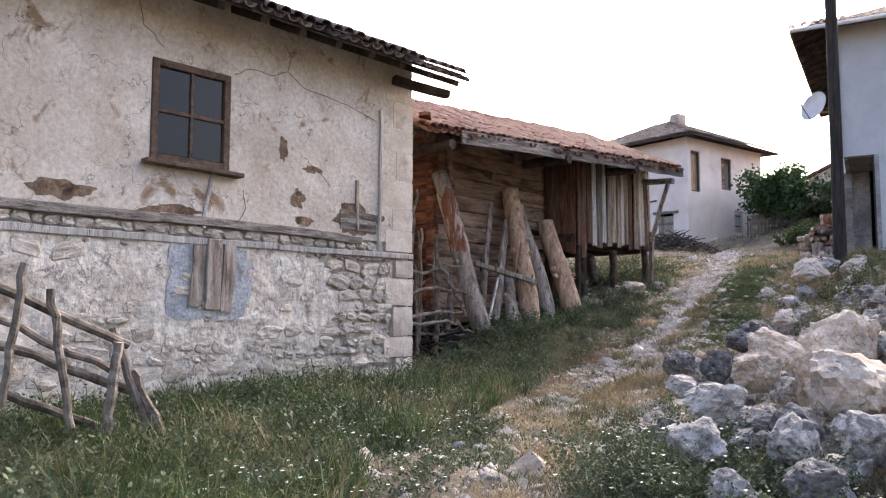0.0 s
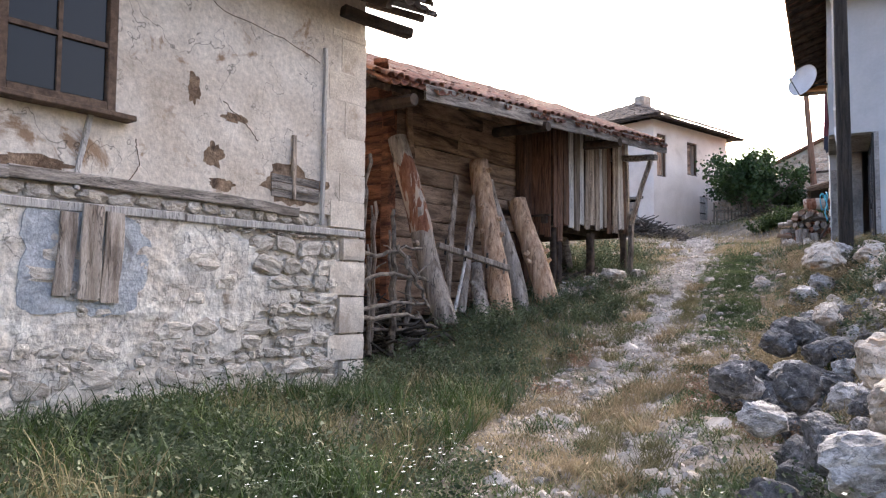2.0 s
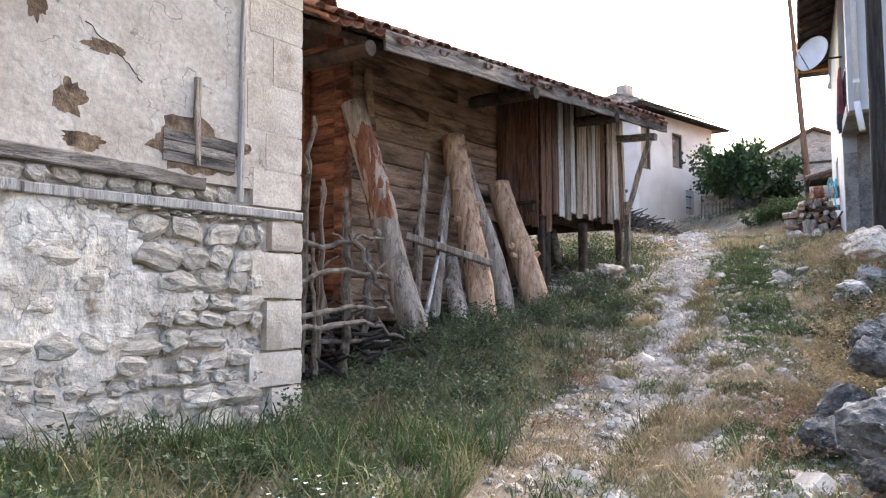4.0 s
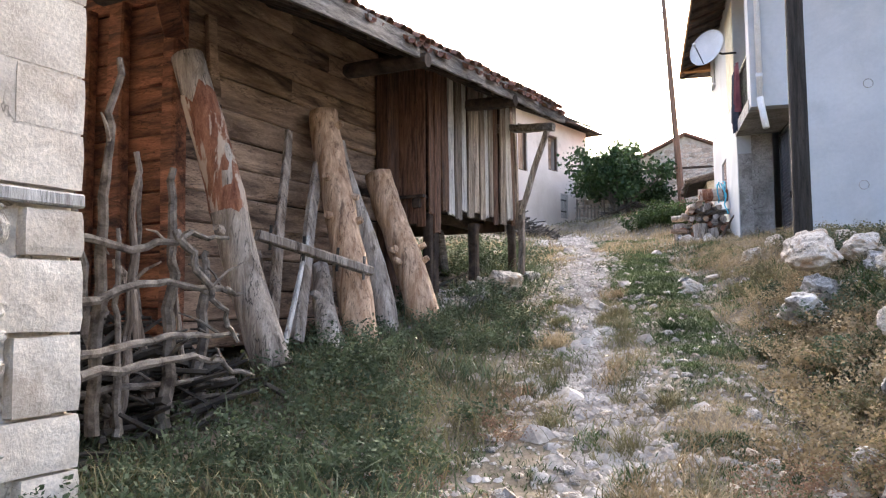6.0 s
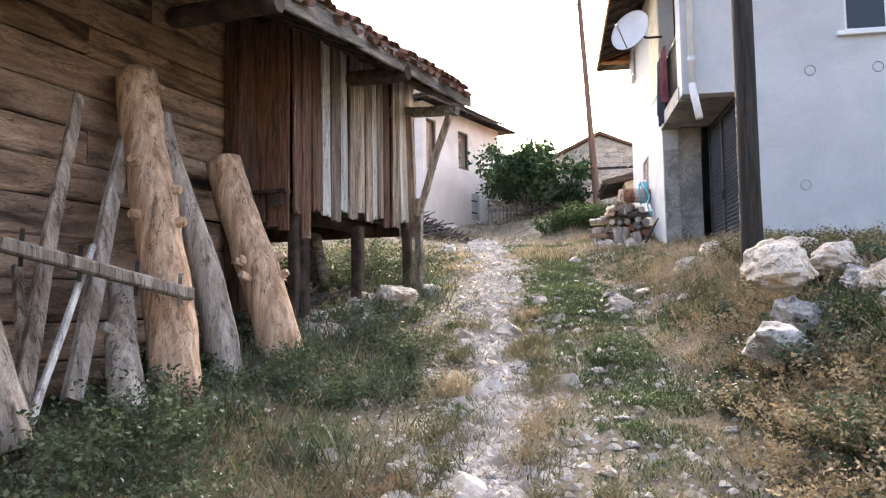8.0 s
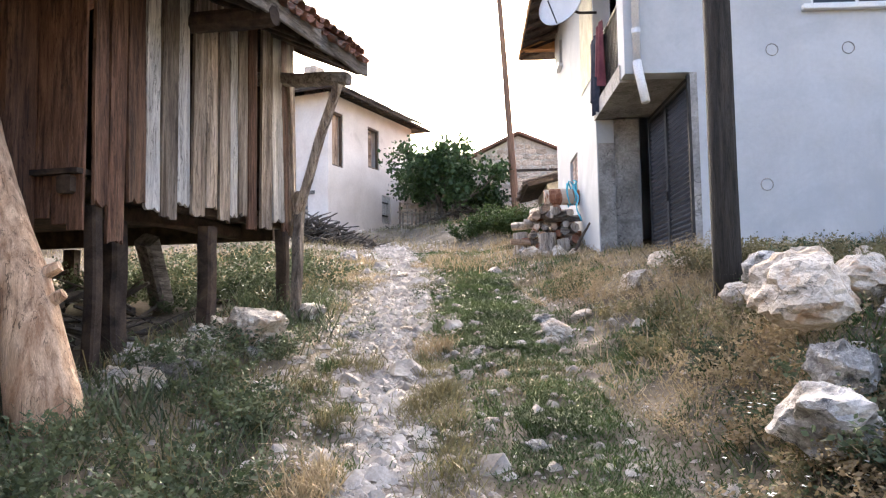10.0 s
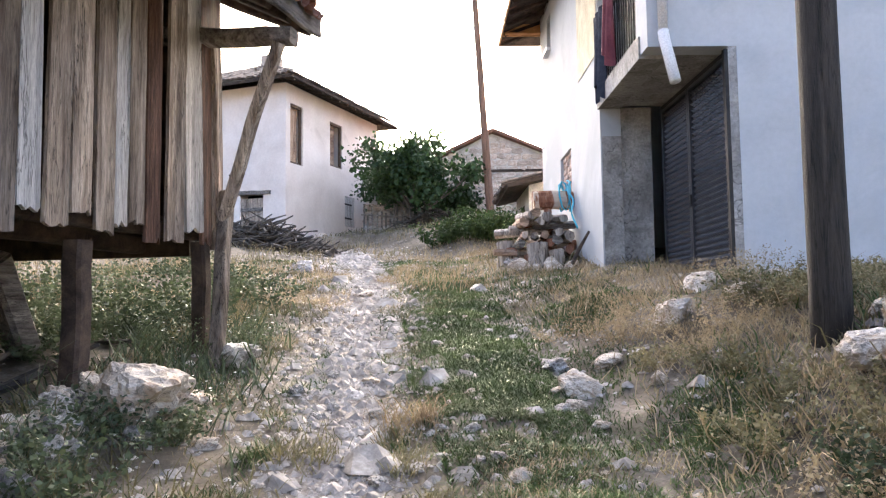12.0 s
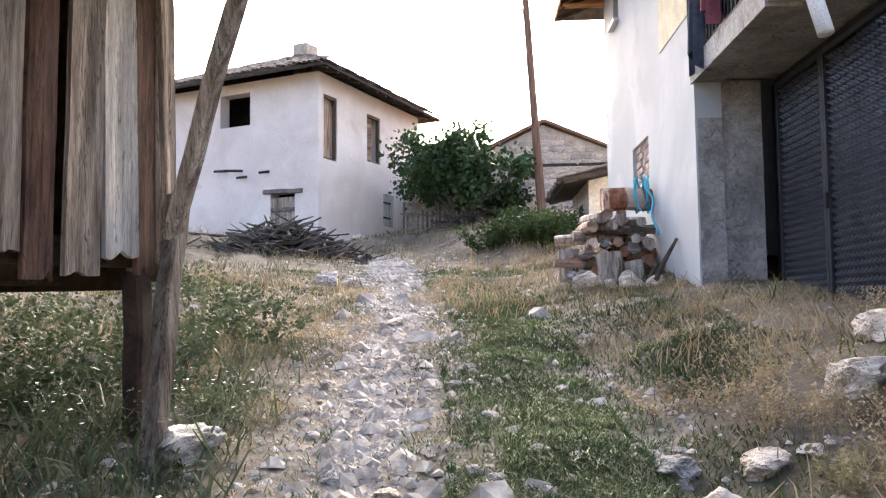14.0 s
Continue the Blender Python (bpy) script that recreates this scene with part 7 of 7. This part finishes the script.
# split firewood beside the grey house
def wood_pile():
    rnd = random.Random(55)
    m = pose(10.72, 17.13, 0, 0, 0, -34)
    for row in range(7):
        for k in range(5 - row // 3):
            lx = -0.98 + k * 0.2 + rnd.uniform(-0.03, 0.03) + 0.05 * (row // 3)
            ly = 4.75 + rnd.uniform(-0.08, 0.1)
            q = m @ Vector((lx, ly, 0))
            z = gz(q.x, q.y) + 0.08 + row * 0.125
            r = rnd.uniform(0.06, 0.095)
            ob = thing("firewood_log", "split brown firewood log in a stacked pile", "firewood", q.x, q.y, z, -34, group="stacked firewood")
            bm = bmesh.new()
            across = row % 3 == 1
            d = Vector((0.42, rnd.uniform(-0.1, 0.1), rnd.uniform(-0.04, 0.04))) if across else Vector((rnd.uniform(-0.08, 0.08), 0.42, rnd.uniform(-0.03, 0.03)))
            tube(bm, [-d, d * 0.2, d], [r, r * 1.05, r * 0.95], rnd.choice((5, 6, 9)), 0.35, row * 7 + k)
            part("split_log", bm, rnd.choice((WOOD_LOGGREY, WOOD_GREY, WOOD_WALL, WOOD_BARK)), ob)
    for lx, ly, r, ln, lab in ((-0.35, 4.9, 0.17, 0.4, "thick sawn log on top of the firewood"), (-0.75, 4.1, 0.17, 0.4, "round chopping block standing by the firewood"), (-0.45, 4.0, 0.12, 0.25, "short sawn log lying by the firewood"), (-1.2, 4.9, 0.16, 0.45, "rotten stump beside the firewood")):
        q = m @ Vector((lx, ly, 0))
        top = lx == -0.35
        ob = thing("sawn_log", lab, "firewood", q.x, q.y, gz(q.x, q.y) + (0.92 if top else 0.0), -34)
        bm = bmesh.new()
        if top:
            tube(bm, [(-0.35, 0, 0.12), (0, 0, 0.14), (0.35, 0, 0.12)], [r, r, r * 0.95], 12, 0.1, lx)
        else:
            tube(bm, [(0, 0, -0.05), (0.02, 0, ln * 0.5), (0.0, 0.02, ln)], [r, r * 0.95, r], 12, 0.15, lx)
        part("trunk", bm, WOOD_BARK if top else WOOD_LOGGREY, ob)
    # loose hose hanging over the pile
    q = m @ Vector((-0.06, 4.35, 0))
    ob = thing("blue_hose", "bright blue plastic hose hung over the firewood", "hose", q.x, q.y, gz(q.x, q.y) + 0.45, -34)
    bm = bmesh.new()
    pts = [Vector((-0.05 + 0.03 * math.sin(i * 0.7), 0.45 - 0.035 * i, 0.9 - 0.9 * (i / 20) ** 1.4)) for i in range(21)]
    tube(bm, pts, [0.016] * 21, 6)
    pts = [Vector((-0.10 + 0.1 * math.sin(i * 0.63), 0.42 + 0.1 * math.cos(i * 0.63), 0.62 + 0.26 * math.sin(i * 0.9))) for i in range(24)]
    tube(bm, pts, [0.016] * 24, 6)
    part("tubing", bm, ROPE, ob, smooth=True)
    for lx, ly, s in ((-0.55, 3.6, 0.2), (-0.3, 3.45, 0.16), (-0.8, 3.7, 0.12)):
        q = m @ Vector((lx, ly, 0))
        rock(q.x, q.y, s, "t", 0.3, label="pale stone beside the firewood", group="stones by the firewood")
    q = m @ Vector((-0.35, 3.35, 0))
    ob = thing("propped_stick", "short dark stick propped against the wall", "stick", q.x, q.y, gz(q.x, q.y), -34)
    bm = bmesh.new()
    tube(bm, [(0, 0, 0), (0.15, 0.05, 0.3), (0.33, 0.1, 0.6)], [0.03, 0.03, 0.02], 7, 0.2)
    part("stem", bm, WOOD_DARK, ob)


wood_pile()


def brush_pile(x, y, wx, wy, hgt, n, seed, label):
    rs = np.random.RandomState(seed)
    bm = bmesh.new()
    for i in range(n):
        a = rs.uniform(0, 6.28)
        cx, cy = rs.normal(0, wx / 3), rs.normal(0, wy / 3)
        hz = hgt * math.exp(-(cx / wx * 2) ** 2 - (cy / wy * 2) ** 2) * rs.uniform(0.1, 1.0)
        d = Vector((math.cos(a), math.sin(a), rs.uniform(-0.3, 0.6))) * rs.uniform(0.2, 0.5)
        p = Vector((x + cx, y + cy, gz(x + cx, y + cy) + hz))
        r = rs.uniform(0.012, 0.04)
        mid = Vector((rs.normal(0, 0.06), rs.normal(0, 0.06), rs.normal(0, 0.06)))
        tube(bm, [p - d, p + mid, p + d + mid], [r, r * 0.9, r * 0.5], 5, 0.2, i)
    me = link_mesh("brush_pile", bm, BRUSH)
    tagged(new("brush_pile", me), label, "brushwood", kind="stuff")


brush_pile(11.1, 29.4, 2.3, 1.6, 0.75, 480, 3, "heap of dark dead branches before the white house")
q = sn(14.6, -10.2)
brush_pile(q.x, q.y, 2.0, 1.2, 0.5, 90, 4, "dead branches lying under the barn")
q = sn(8.4, -9.3)
brush_pile(q.x, q.y, 1.7, 1.6, 1.1, 300, 5, "tangled dead wood behind the brushwood fence")
brush_pile(19.2, 34.2, 3.2, 1.5, 1.3, 240, 6, "dry scrub and dead branches under the fig tree")


def paling_fence():
    ob = thing("paling_fence", "low grey paling fence under the fig tree", "fence", 19.5, 36.2, 0)
    rnd = random.Random(6)
    for i in range(26):
        x = -2.0 + i * 0.16
        y = -0.04 * i
        z = gz(19.5 + x, 36.2 + y)
        part("pale", beam((x, y, z - 0.1), (x + rnd.uniform(-0.06, 0.06), y, z + rnd.uniform(1.0, 1.5)), 0.07, 0.03, rnd, 0.02, 3), WOOD_GREY, ob)
    for k in (0.5, 1.0):
        part("rail", beam((-2.1, 0, gz(17.4, 36.2) + k), (2.1, -1.05, gz(21.6, 35.2) + k), 0.06, 0.04, rnd, 0.02, 4), WOOD_GREY, ob)


paling_fence()


def garden_wall():
    o = Vector((18.3, 37.6, gz(18.3, 37.6) - 0.3))
    ob = thing("garden_wall", "low dry-stone garden wall behind the fig tree", "wall", *o, -30)
    part("core", boxed(0, 6.0, 0.05, 0.5, 0, 1.9), MORTAR, ob)
    rubble(ob, 0, 6.0, 0.2, 1.95, RUBBLE, 91, 0.18, 0.3, 0.03, y=0.04, depth=0.06)


garden_wall()


# distant hills that close the view all round
def hills():
    bm = bmesh.new()
    n = 90
    lo, hi = [], []
    for i in range(n):
        a = 2 * math.pi * i / n
        r = 260
        back = 0.5 - 0.5 * math.sin(a)
        h = (6 + 62 * back) * (0.8 + 0.35 * noise.noise((math.cos(a) * 3, math.sin(a) * 3, 0)) + 0.12 * noise.noise((math.cos(a) * 12, math.sin(a) * 12, 4)))
        lo.append(bm.verts.new((r * math.cos(a), r * math.sin(a), -20)))
        hi.append(bm.verts.new((r * 1.15 * math.cos(a), r * 1.15 * math.sin(a), h)))
    for i in range(n):
        bm.faces.new((lo[i], lo[(i + 1) % n], hi[(i + 1) % n], hi[i]))
    ob = new("backdrop", link_mesh("backdrop", bm, GRASS_OLIVE, True))
    tagged(ob, "distant wooded hills round the village", "hills", kind="structure")


hills()
